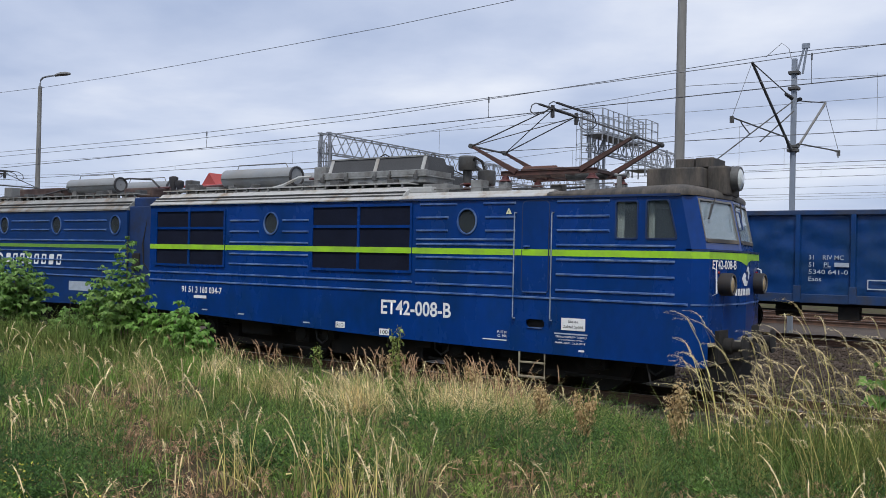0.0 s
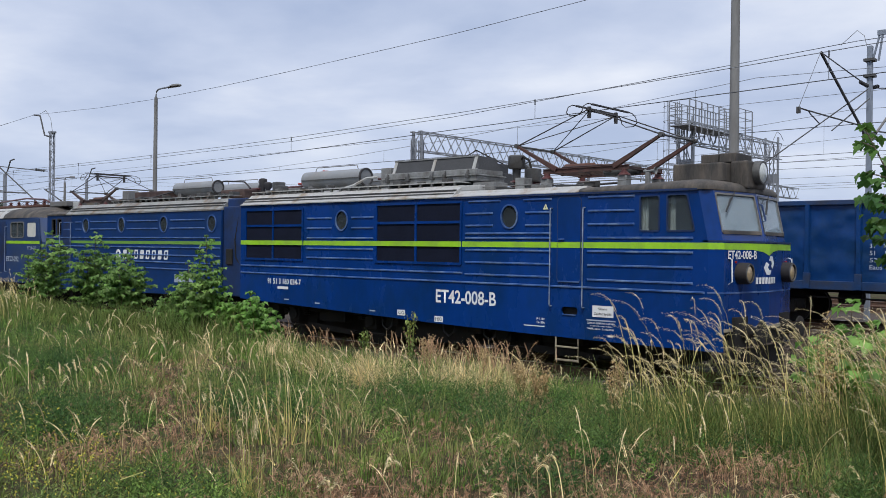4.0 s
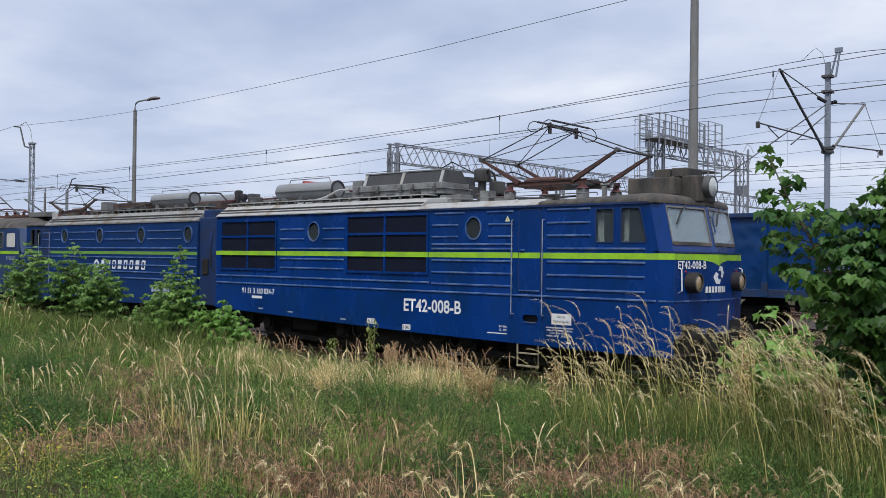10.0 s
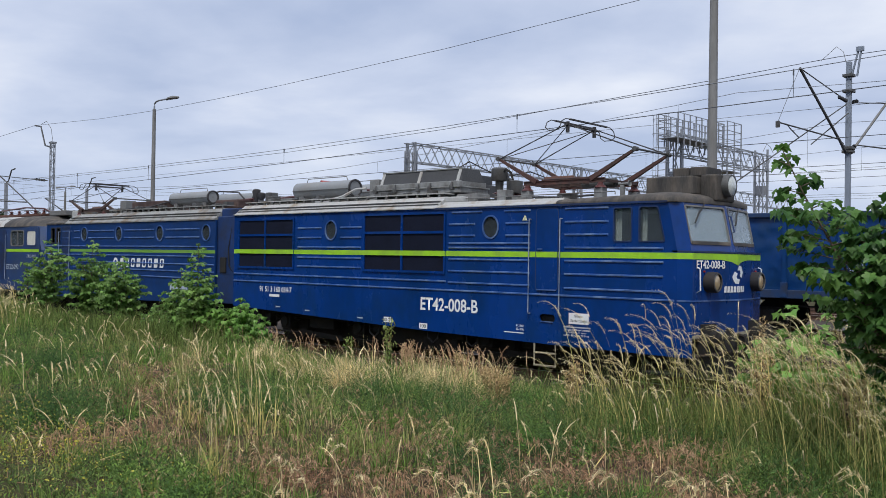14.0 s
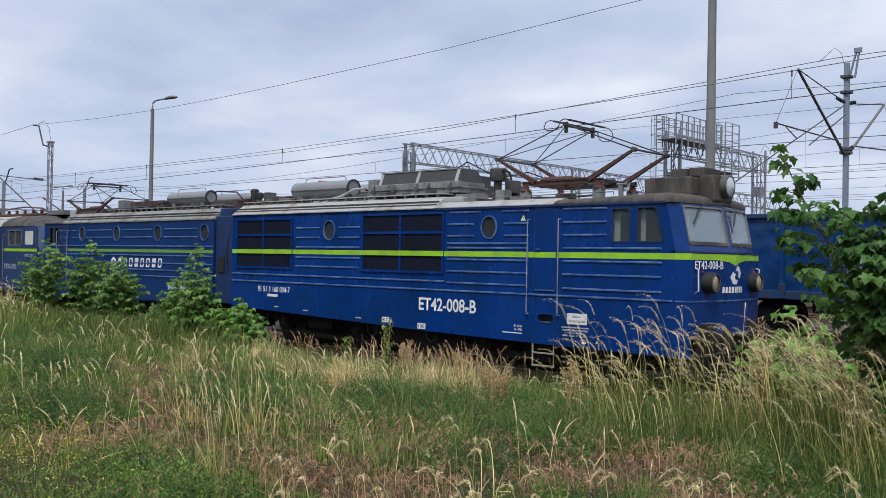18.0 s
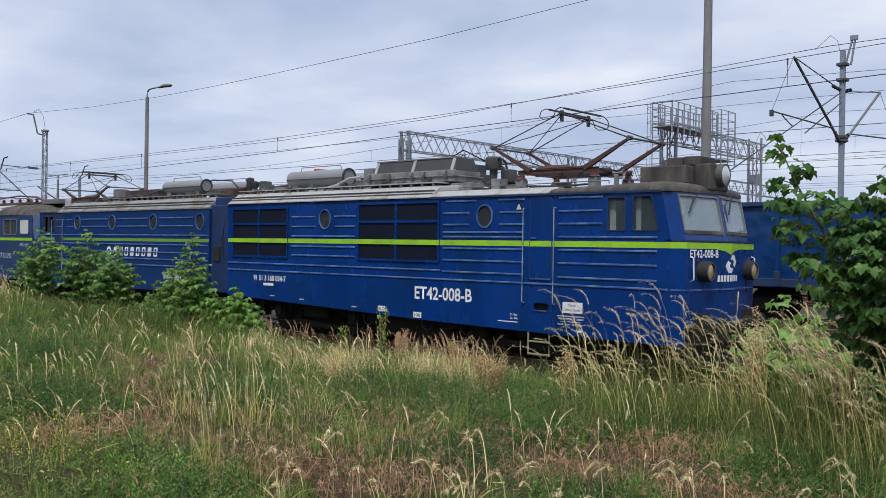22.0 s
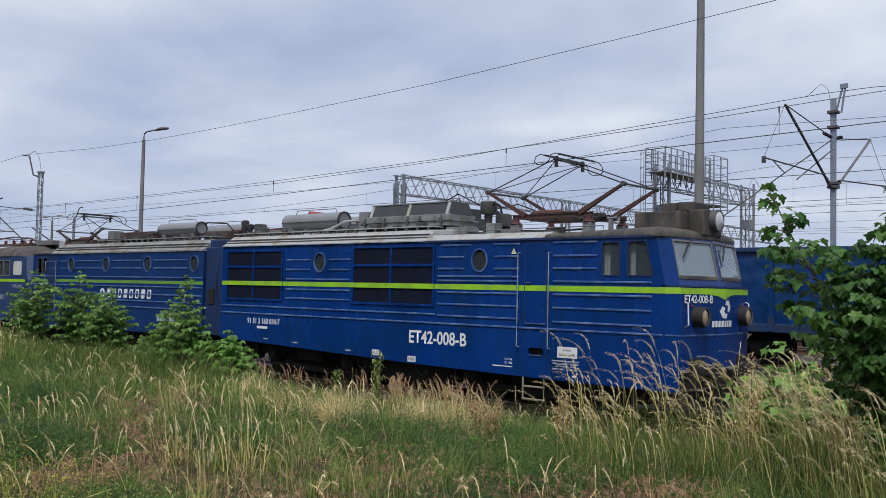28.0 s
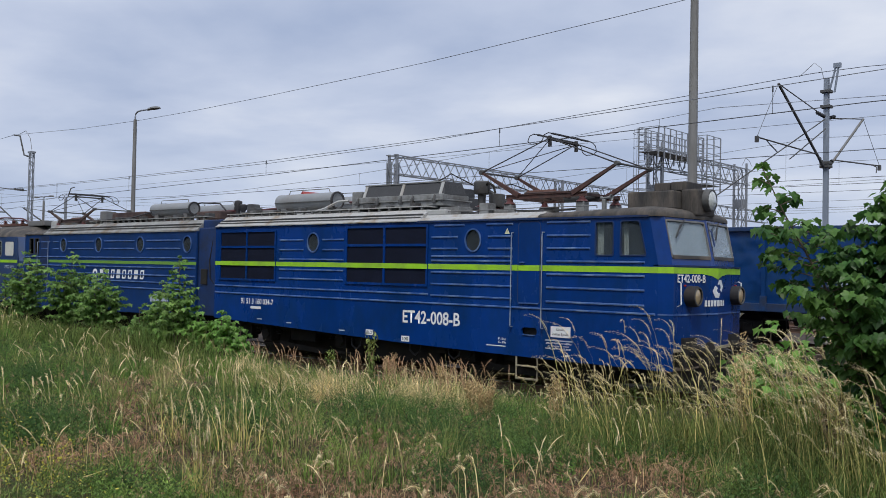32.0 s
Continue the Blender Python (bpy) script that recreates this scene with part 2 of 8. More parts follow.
STEEL = material("rail_steel", (0.33, 0.31, 0.29), 0.38, metal=0.8, var=0.2, scale=3, color2=(0.17, 0.09, 0.06), patch=4)
RAIL_SIDE = material("rail_rust", (0.12, 0.065, 0.042), 0.85, var=0.3, scale=4, color2=(0.07, 0.045, 0.035), patch=3)
LENS = material("lamp_lens", (0.55, 0.58, 0.56), 0.12, var=0.25, scale=20, spec=0.8, coat=0.6)
LENS_AMBER = material("lamp_lens_yellowed", (0.42, 0.32, 0.18), 0.12, var=0.35, scale=14, spec=0.8, coat=0.6)
RED_GLASS = material("red_marker_lens", (0.3, 0.02, 0.015), 0.2, var=0.2, scale=10)
CAB_IN = material("cab_lining", (0.40, 0.45, 0.46), 0.7, var=0.12, scale=3)
CURTAIN = material("pale_curtain", (0.55, 0.55, 0.5), 0.9, var=0.15, scale=4, bump=0.2, bump_scale=10)
GLASS = glass_material("window_glass", (0.86, 0.9, 0.9))
GLASS_DUST_SHEEN = glass_material("windscreen_glass", (0.88, 0.93, 0.93), 0.04, 0.15)
GLASS_FILM = glass_material("side_window_glass", (0.7, 0.76, 0.78), 0.03, 0.04)
GLASS_DARK = glass_material("porthole_glass", (0.25, 0.27, 0.28), 0.03, 0.055)
CONCRETE = material("concrete_pole_grey", (0.21, 0.21, 0.205), 0.85, var=0.2, scale=2, color2=(0.15, 0.145, 0.135), patch=1.5,
                    bump=0.15, stretch=(1, 1, 0.25))
GALV = material("galvanised_steel", (0.27, 0.285, 0.31), 0.5, metal=0.35, var=0.18, scale=3)
MAST_BLUE = material("mast_paint_grey_blue", (0.22, 0.255, 0.31), 0.55, var=0.12, scale=2)
WIRE = material("wire_dark", (0.10, 0.105, 0.115), 0.5, metal=0.4, var=0.2, scale=4)
WIRE_GREY = material("wire_grey", (0.22, 0.23, 0.25), 0.5, metal=0.4, var=0.2, scale=4)
WAGON = material("wagon_blue", (0.003, 0.038, 0.155), 0.38, var=0.25, scale=1.3, color2=(0.008, 0.04, 0.115), patch=1.4, spec=0.35,
                 bump=0.5, bump_scale=1.8)
WAGON_DARK = material("wagon_frame_dark_blue", (0.008, 0.042, 0.135), 0.5, var=0.3, scale=2.0, color2=(0.03, 0.04, 0.07), patch=1.6)
SIGN_PALE = material("faded_sign_yellow", (0.66, 0.66, 0.42), 0.6, var=0.15, scale=8)
SIGN_WORN = material("worn_yellow_grey", (0.40, 0.36, 0.25), 0.7, var=0.35, scale=6, color2=(0.16, 0.13, 0.10), patch=6)
PALE_TEXT = material("faded_white_lettering", (0.36, 0.42, 0.50), 0.7, var=0.25, scale=6)
ROOF_RED = material("red_roof_sheet", (0.32, 0.05, 0.045), 0.6, var=0.15, scale=0.6)
PLASTER = material("pale_plaster", (0.62, 0.62, 0.62), 0.8, var=0.08, scale=0.5)
BALLAST = material("ballast_stone", (0.062, 0.045, 0.033), 0.95, var=0.45, scale=6, color2=(0.045, 0.032, 0.025), patch=1.2,
                   bump=0.8, bump_scale=18, island=0.4)
SLEEPER = material("concrete_sleeper", (0.17, 0.145, 0.12), 0.9, var=0.25, scale=3, color2=(0.15, 0.11, 0.085), patch=3)
SOIL = material("ground_soil", (0.055, 0.040, 0.026), 0.98, var=0.4, scale=1.6, color2=(0.06, 0.07, 0.025), patch=0.9, spec=0.1,
                bump=0.5, bump_scale=30)
GRASS = leaf_material("grass_green", (0.132, 0.205, 0.054), (0.255, 0.29, 0.085), patch=1.4, island=0.8)
GRASS_DEEP = leaf_material("weed_green", (0.058, 0.13, 0.038), (0.125, 0.20, 0.055), patch=1.5, island=0.7)
GRASS_TALL = leaf_material("tall_grass_blade", (0.11, 0.185, 0.042), (0.27, 0.285, 0.09), patch=2.4, trans=0.4, island=0.6)
STRAW = leaf_material("grass_straw", (0.80, 0.65, 0.36), (0.62, 0.52, 0.24), patch=0.9, trans=0.25, island=0.5)
STRAW_RED = leaf_material("grass_reddish_dry", (0.30, 0.165, 0.10), (0.40, 0.26, 0.15), patch=0.8, trans=0.2, island=0.6)
STRAW_GREEN = leaf_material("grass_yellow_green", (0.24, 0.285, 0.08), (0.46, 0.41, 0.17), patch=2.0, trans=0.4, island=0.5)
LUSH = leaf_material("lush_grass_green", (0.125, 0.245, 0.048), (0.23, 0.325, 0.075), patch=1.6, trans=0.4, island=0.7)
STALK = leaf_material("golden_stalk", (0.68, 0.56, 0.22), (0.48, 0.45, 0.15), patch=2.0, trans=0.3, island=0.55)
THATCH = leaf_material("dead_thatch_brown", (0.30, 0.185, 0.10), (0.22, 0.135, 0.08), patch=1.5, trans=0.2, island=0.8)
BROME = leaf_material("brome_pinkish", (0.43, 0.26, 0.155), (0.52, 0.36, 0.22), patch=2.0, trans=0.25, island=0.5)
SEED = leaf_material("seed_heads", (0.84, 0.72, 0.46), (0.72, 0.60, 0.33), patch=0.9, trans=0.3)
DOCK = leaf_material("dock_seed_rust", (0.50, 0.35, 0.17), (0.60, 0.46, 0.25), patch=1.5, trans=0.25, island=0.25)
YELLOW = leaf_material("yellow_flowers", (0.50, 0.46, 0.06), (0.44, 0.40, 0.08), patch=2, trans=0.2)
MAPLE = leaf_material("maple_leaf", (0.05, 0.125, 0.033), (0.125, 0.235, 0.05), patch=1.6, island=0.5, trans=0.4, rough=0.4)
BUSH = leaf_material("bush_leaf", (0.115, 0.23, 0.055), (0.215, 0.34, 0.09), patch=1.8, island=0.4, trans=0.4, rough=0.42)
BUSH_BRIGHT = leaf_material("bright_bush_leaf", (0.17, 0.34, 0.07), (0.25, 0.42, 0.10), patch=1.8, island=0.35, trans=0.4, rough=0.42)
FAR_LEAF = leaf_material("far_foliage", (0.035, 0.06, 0.025), (0.05, 0.08, 0.03), patch=0.4)
BARK = material("bark_brown", (0.11, 0.085, 0.06), 0.9, var=0.3, scale=12, bump=0.4)


# ---- mesh helpers ----
class Shape:
    """Collects vertices and faces for one mesh."""

    def __init__(self):
        self.v, self.f = [], []

    def add(self, verts, faces):
        k = len(self.v)
        self.v += [tuple(p) for p in verts]
        self.f += [tuple(i + k for i in q) for q in faces]
        return self

    def box(self, x0, x1, y0, y1, z0, z1, b=0.0, m=None):
        """A box; b chamfers its long edges and corners."""
        if b <= 0:
            v = [(x, y, z) for x in (x0, x1) for y in (y0, y1) for z in (z0, z1)]
            f = [(0, 1, 3, 2), (4, 6, 7, 5), (0, 4, 5, 1), (2, 3, 7, 6), (0, 2, 6, 4), (1, 5, 7, 3)]
        else:
            bm = bmesh.new()
            bmesh.ops.create_cube(bm, size=1)
            for w in bm.verts:
                w.co = ((x0 + x1) / 2 + w.co.x * (x1 - x0), (y0 + y1) / 2 + w.co.y * (y1 - y0), (z0 + z1) / 2 + w.co.z * (z1 - z0))
            bmesh.ops.bevel(bm, geom=bm.edges[:], offset=b, segments=2, affect="EDGES", profile=0.6)
            bm.verts.index_update()
            v = [w.co.copy() for w in bm.verts]
            f = [[w.index for w in q.verts] for q in bm.faces]
            bm.free()
        if m is not None:
            v = [m @ Vector(p) for p in v]
        return self.add(v, f)

    def tube(self, p, q, r, r2=None, n=8, caps=True):
        p, q = Vector(p), Vector(q)
        r2 = r if r2 is None else r2
        d = (q - p).normalized()
        a = d.orthogonal().normalized()
        c = d.cross(a)
        v = []
        for o, rad in ((p, r), (q, r2)):
            v += [o + (a * math.cos(2 * math.pi * i / n) + c * math.sin(2 * math.pi * i / n)) * rad for i in range(n)]
        f = [(i, (i + 1) % n, n + (i + 1) % n, n + i) for i in range(n)]
        if caps:
            f += [tuple(range(n - 1, -1, -1)), tuple(range(n, 2 * n))]
        return self.add(v, f)

    def path(self, pts, r, n=6):
        pts = [Vector(p) for p in pts]
        v, f = [], []
        for i, p in enumerate(pts):
            d = (pts[min(i + 1, len(pts) - 1)] - pts[max(i - 1, 0)]).normalized()
            up = Vector((0, 0, 1)) if abs(d.z) < 0.95 else Vector((1, 0, 0))
            a = d.cross(up).normalized()
            c = d.cross(a)
            v += [p + (a * math.cos(2 * math.pi * k / n) + c * math.sin(2 * math.pi * k / n)) * r for k in range(n)]
        for i in range(len(pts) - 1):
            f += [(i * n + k, i * n + (k + 1) % n, (i + 1) * n + (k + 1) % n, (i + 1) * n + k) for k in range(n)]
        f += [tuple(range(n - 1, -1, -1)), tuple((len(pts) - 1) * n + k for k in range(n))]
        return self.add(v, f)

    def lathe(self, prof, o, axis="z", n=24, caps=True):
        """Turns (radius, height) pairs round an axis through o."""
        v, f = [], []
        for r, h in prof:
            for k in range(n):
                a = 2 * math.pi * k / n
                c, s = r * math.cos(a), r * math.sin(a)
                p = {"z": (c, s, h), "x": (h, c, s), "y": (c, h, s)}[axis]
                v.append((o[0] + p[0], o[1] + p[1], o[2] + p[2]))
        for i in range(len(prof) - 1):
            f += [(i * n + k, i * n + (k + 1) % n, (i + 1) * n + (k + 1) % n, (i + 1) * n + k) for k in range(n)]
        if caps:
            f += [tuple(range(n)), tuple((len(prof) - 1) * n + k for k in range(n))]
        return self.add(v, f)

    def slab(self, outer, holes, put, thick):
        """A plate cut to an outline with holes; put(u, v, w) places it, w from 0 to thick."""
        loops = [list(outer)] + [list(h) for h in holes]
        flat = [p for q in loops for p in q]
        tri = tessellate_polygon([[Vector((u, v, 0)) for u, v in q] for q in loops])
        k = len(flat)
        v = [put(a, b, 0.0) for a, b in flat] + [put(a, b, thick) for a, b in flat]
        f = [tuple(t) for t in tri] + [tuple(i + k for i in reversed(t)) for t in tri]
        o = 0
        for q in loops:
            c = len(q)
            f += [(o + i, o + (i + 1) % c, k + o + (i + 1) % c, k + o + i) for i in range(c)]
            o += c
        return self.add(v, f)

    def mesh(self, name, mat, smooth=False, weld=True):
        me = bpy.data.meshes.new(name)
        me.from_pydata(self.v, [], self.f)
        me.materials.append(mat)
        if weld and len(self.v) < 40000:
            bm = bmesh.new()
            bm.from_mesh(me)
            bmesh.ops.recalc_face_normals(bm, faces=bm.faces)
            bm.to_mesh(me)
            bm.free()
        if smooth:
            me.polygons.foreach_set("use_smooth", [True] * len(me.polygons))
            me.set_sharp_from_angle(angle=radians(38))
        me.update()
        return me


def part(name, shape, mat, parent=None, label="", smooth=False):
    """Links a shape as one mesh object, under a thing or part if given."""
    ob = new(name, shape.mesh(name, mat, smooth) if isinstance(shape, Shape) else shape)
    if parent is not None:
        ob.parent = parent
    if label:
        tagged(ob, label)
    return ob


def thing(name, label, category, at=(0, 0, 0), group="", kind=""):
    ob = new(name)
    ob.empty_display_size = 0.3
    ob.location = at
    return tagged(ob, label, category, group, kind)


def rrect(x0, z0, x1, z1, r=0.06, n=4):
    out = []
    for cx, cz, a0 in ((x1 - r, z1 - r, 0), (x0 + r, z1 - r, 90), (x0 + r, z0 + r, 180), (x1 - r, z0 + r, 270)):
        out += [(cx + r * math.cos(radians(a0 + 90 * i / n)), cz + r * math.sin(radians(a0 + 90 * i / n))) for i in range(n + 1)]
    return out


def rpoly(pts, r=0.06, n=4):
    """A polygon with rounded corners."""
    out, c = [], len(pts)
    for i, p in enumerate(pts):
        a, b = Vector(pts[i - 1]), Vector(pts[(i + 1) % c])
        p = Vector(p)
        e1, e2 = (a - p).normalized() * r, (b - p).normalized() * r
        for k in range(n + 1):
            t = k / n
            q = (p + e1) * (1 - t) ** 2 + p * 2 * t * (1 - t) + (p + e2) * t ** 2
            out.append((q.x, q.y))
    return out


def oval(cx, cz, rx, rz, n=28):
    return [(cx + rx * math.cos(2 * math.pi * i / n), cz + rz * math.sin(2 * math.pi * i / n)) for i in range(n)]


def side(y=0.0):
    """Placement on a wall that faces -y: u is x, v is z, w goes into the wall."""
    return lambda u, v, w: (u, y + w, v)


def text_mesh(body, width, height, bold=0.012):
    """Lettering as a mesh of that width and height, its lower left corner at the origin, in the xz plane."""
    cu = bpy.data.curves.new("lettering", "FONT")
    cu.body, cu.offset, cu.extrude, cu.resolution_u = body, bold, 0.0, 3
    ob = bpy.data.objects.new("lettering", cu)
    scene.collection.objects.link(ob)
    bpy.context.view_layer.update()
    me = bpy.data.meshes.new_from_object(ob.evaluated_get(bpy.context.evaluated_depsgraph_get()))
    bpy.data.objects.remove(ob)
    bpy.data.curves.remove(cu)
    co = np.empty(len(me.vertices) * 3)
    me.vertices.foreach_get("co", co)
    co = co.reshape(-1, 3)
    lo, hi = co.min(0), co.max(0)
    out = np.zeros_like(co)
    out[:, 0] = (co[:, 0] - lo[0]) / (hi[0] - lo[0]) * width
    out[:, 2] = (co[:, 1] - lo[1]) / (hi[1] - lo[1]) * height
    me.vertices.foreach_set("co", out.ravel())
    me.update()
    return me


def lettering(body, x, z, width, height, y, mat, parent, bold=0.012, name="lettering"):
    me = text_mesh(body, width, height, bold)
    me.materials.clear()
    me.materials.append(mat)
    ob = new(name, me)
    ob.parent = parent
    ob.location = (x, y, z)
    return ob


def ground_height(x, y):
    """The lie of the land: a bank on the near side, level beyond the first rail."""
    ys = [-60, -14, -7.2, -4.2, -2.2, -1.2, 0]
    zs = [1.15, 0.95, 0.62, 0.30, 0.0, -0.2, -0.32]
    z = float(np.interp(y, ys, zs))
    lift = float(np.interp(x, [-22, -9], [0.45, 0.0])) * float(np.interp(y, [-3.0, -1.2], [1.0, 0.0]))
    wave = 0.07 * noise.noise(Vector((x * 0.45, y * 0.45, 0.3))) + 0.03 * noise.noise(Vector((x * 1.7, y * 1.7, 2.0)))
    return z + lift + wave * (1.0 if y < -1.0 else 0.3)


# ---- ground and tracks ----
def build_ground():
    xs = sorted(set([-900, -500, -280, -160, -110, -80, -60] + [-48 + 0.6 * i for i in range(104)] + [15, 18, 24, 34, 50, 80, 140, 260, 500, 900]))
    ys = sorted(set([-400, -200, -100, -60, -40, -30, -24, -20] + [-17 + 0.5 * i for i in range(35)] + [0.4, 3, 8, 20, 40, 70, 120, 220, 420, 900]))
    s = Shape()
    v = [(x, y, ground_height(x, y)) for x in xs for y in ys]
    n = len(ys)
    f = [(i * n + j, (i + 1) * n + j, (i + 1) * n + j + 1, i * n + j + 1) for i in range(len(xs) - 1) for j in range(n - 1)]
    s.add(v, f)
    ob = part("ground", s, SOIL, smooth=True)
    tagged(ob, "earthy ground on a gentle bank beside the railway", "ground", kind="structure")


TRACKS = ((1.58, 0.0), (11.3, 0.5), (20.0, 0.5), (24.8, 0.5))


def build_bed():
    s = Shape()
    prof = [(-1.5, -0.42), (-0.5, -0.2), (3.6, -0.2), (6.5, -0.05), (9.3, 0.3), (29, 0.3), (32, -0.4)]
    n = len(prof)
    s.add([(x, y, z) for x in (-160, 90) for y, z in prof], [(i, n + i, n + i + 1, i + 1) for i in range(n - 1)])
    bed = part("ballast_bed", s, BALLAST)
    tagged(bed, "brown-grey ballast bed under the tracks", "ballast", kind="structure")
    rng = np.random.default_rng(3)
    s = Shape()
    for _ in range(15000):
        x, y = rng.uniform(-5, 8), rng.uniform(-1.2, 10)
        r = rng.uniform(0.024, 0.056)
        z = float(np.interp(y, [p[0] for p in prof], [p[1] for p in prof])) + rng.uniform(-0.005, 0.03)
        q = rng.uniform(0.6, 1.2, (6, 3)) * r
        v = [(x + q[0, 0], y, z), (x - q[1, 0], y, z), (x, y + q[2, 0], z), (x, y - q[3, 0], z), (x, y, z + q[4, 0]), (x, y, z - q[5, 0])]
        s.add(v, [(0, 2, 4), (2, 1, 4), (1, 3, 4), (3, 0, 4), (2, 0, 5), (1, 2, 5), (3, 1, 5), (0, 3, 5)])
    st = part("ballast_stones", s, BALLAST)
    tagged(st, "loose brown-grey ballast stones between the rails", "ballast", kind="stuff")


def rail_shape(y, x0, x1):
    prof = [(-0.075, -0.172), (0.075, -0.172), (0.075, -0.16), (0.012, -0.145), (0.01, -0.05), (0.036, -0.036), (0.036, -0.004),
            (0.028, 0.0), (-0.028, 0.0), (-0.036, -0.004), (-0.036, -0.036), (-0.01, -0.05), (-0.012, -0.145), (-0.075, -0.16)]
    n = len(prof)
    v = [(x, y + a, b) for x in (x0, x1) for a, b in prof]
    f = [(i, (i + 1) % n, n + (i + 1) % n, n + i) for i in range(n)] + [tuple(range(n)), tuple(range(n, 2 * n))]
    return Shape().add(v, f)


def build_tracks():
    sl = Shape()
    sl.add([(-0.13, -1.25, -0.3), (0.13, -1.25, -0.3), (0.13, 1.25, -0.3), (-0.13, 1.25, -0.3),
            (-0.1, -1.25, -0.165), (0.1, -1.25, -0.165), (0.1, 1.25, -0.165), (-0.1, 1.25, -0.165)],
           [(0, 1, 2, 3), (4, 7, 6, 5), (0, 4, 5, 1), (1, 5, 6, 2), (2, 6, 7, 3), (3, 7, 4, 0)])
    sleeper = sl.mesh("sleeper", SLEEPER)
    fix = Shape()
    for sy in (-0.7175, 0.7175):
        for d in (-0.11, 0.11):
            fix.box(-0.06, 0.06, sy + d - 0.035, sy + d + 0.035, -0.165, -0.125)
    clip = fix.mesh("rail_clips", RAIL_SIDE)
    for k, (c, lift) in enumerate(TRACKS):
        t = thing("railway_track", "rusty steel rails on concrete sleepers in ballast", "track", (0, 0, lift), group="tracks", kind="structure")
        for sy in (-0.7175, 0.7175):
            part("rail", rail_shape(c + sy, -160, 90), RAIL_SIDE, t)
            head = Shape().box(-160, 90, c + sy - 0.026, c + sy + 0.026, -0.002, 0.003)
            part("rail_head", head, STEEL, t, "worn shiny running surface")
        if k < 2:
            for i in range(30):
                ob = new("sleeper", sleeper)
                ob.parent, ob.location = t, (-9 + 0.6 * i, c, 0)
                ob = new("rail_clips", clip)
                ob.parent, ob.location = t, (-9 + 0.6 * i, c, 0)


# ---- locomotives ----
def front_x(z):
    """How far forward the cab's side corner stands at a height."""
    return float(np.interp(z, [0.6, 2.62, 3.56], [0.0, 0.0, -0.2]))


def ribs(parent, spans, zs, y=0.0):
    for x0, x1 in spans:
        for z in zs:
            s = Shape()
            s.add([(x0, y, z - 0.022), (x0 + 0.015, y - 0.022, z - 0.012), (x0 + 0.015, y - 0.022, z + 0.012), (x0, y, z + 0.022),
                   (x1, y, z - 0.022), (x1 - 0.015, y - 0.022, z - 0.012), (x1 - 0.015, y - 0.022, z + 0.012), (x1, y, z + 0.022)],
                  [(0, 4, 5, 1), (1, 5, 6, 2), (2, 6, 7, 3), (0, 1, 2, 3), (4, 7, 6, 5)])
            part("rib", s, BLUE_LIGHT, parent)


def porthole(parent, x, z, y=0.0, rx=0.20, rz=0.23):
    ring = part("porthole", Shape().slab(oval(x, z, rx + 0.03, rz + 0.03), [oval(x, z, rx, rz)], side(y - 0.022), 0.03), BLUE_LIGHT, parent,
                "oval porthole with a pale blue rim")
    part("glass", Shape().slab(oval(x, z, rx + 0.01, rz + 0.01), [], side(y + 0.012), 0.006), GLASS_DARK, ring, "dark glass")
    part("backing", Shape().slab(oval(x, z, rx + 0.03, rz + 0.03), [], side(y + 0.1), 0.01), BLACK, ring)


def louvre_group(parent, x0, x1, z0, z1, zsplit, xm, y=0.0):
    """A ventilation grille of three rows and two columns in a blue frame."""
    g = part("louvre_frame", Shape(), BLUE, parent)
    s = Shape()
    cols = [(x0 + 0.06, xm - 0.03), (xm + 0.03, x1 - 0.05)]
    rows = [(z0 + 0.055, zsplit[0] - 0.03), (zsplit[0] + 0.03, zsplit[1] - 0.03), (zsplit[1] + 0.03, z1 - 0.055)]
    cells = [rrect(a, c, b, d, 0.015, 2) for a, b in cols for c, d in rows]
    s.slab(rrect(x0, z0, x1, z1, 0.02, 2), cells, side(y - 0.03), 0.026)
    g.data = s.mesh("louvre_frame", BLUE)
    for a, b in cols:
        for c, d in rows:
            p = Shape()
            p.box(a - 0.02, b + 0.02, y - 0.004, y + 0.004, c - 0.02, d + 0.02)
            part("louvre", p, LOUVRE, g, "black mesh grille")


def grab_rail(parent, x, z0, z1, y=0.0):
    pts = [(x, y, z1), (x, y - 0.07, z1), (x, y - 0.08, z1 - 0.03), (x, y - 0.08, z0 + 0.03), (x, y - 0.07, z0), (x, y, z0)]
    part("grab_rail", Shape().path(pts, 0.012), RAIL_PAINT, parent, "worn blue-grey handrail", True)


def roof_shell(parent, x0, x1, zt, mat, yin, z0=3.5, name="roof"):
    """A roof cove on both sides and the deck between them."""
    prof = [(-0.03, z0), (-0.03, z0 + 0.045), (0.02, z0 + 0.06), (yin * 0.45, zt - (zt - z0) * 0.42), (yin * 0.8, zt - 0.06), (yin, zt),
            (3.16 - yin, zt), (3.16 - yin * 0.8, zt - 0.06), (3.16 - yin * 0.45, zt - (zt - z0) * 0.42), (3.14, z0 + 0.06), (3.19, z0 + 0.045), (3.19, z0)]
    n = len(prof)
    s = Shape()
    s.add([(x, a, b) for x in (x0, x1) for a, b in prof],
          [(i, (i + 1) % n, n + (i + 1) % n, n + i) for i in range(n)] + [tuple(range(n)), tuple(range(n, 2 * n))])
    r = part(name, s, mat, parent)
    return r


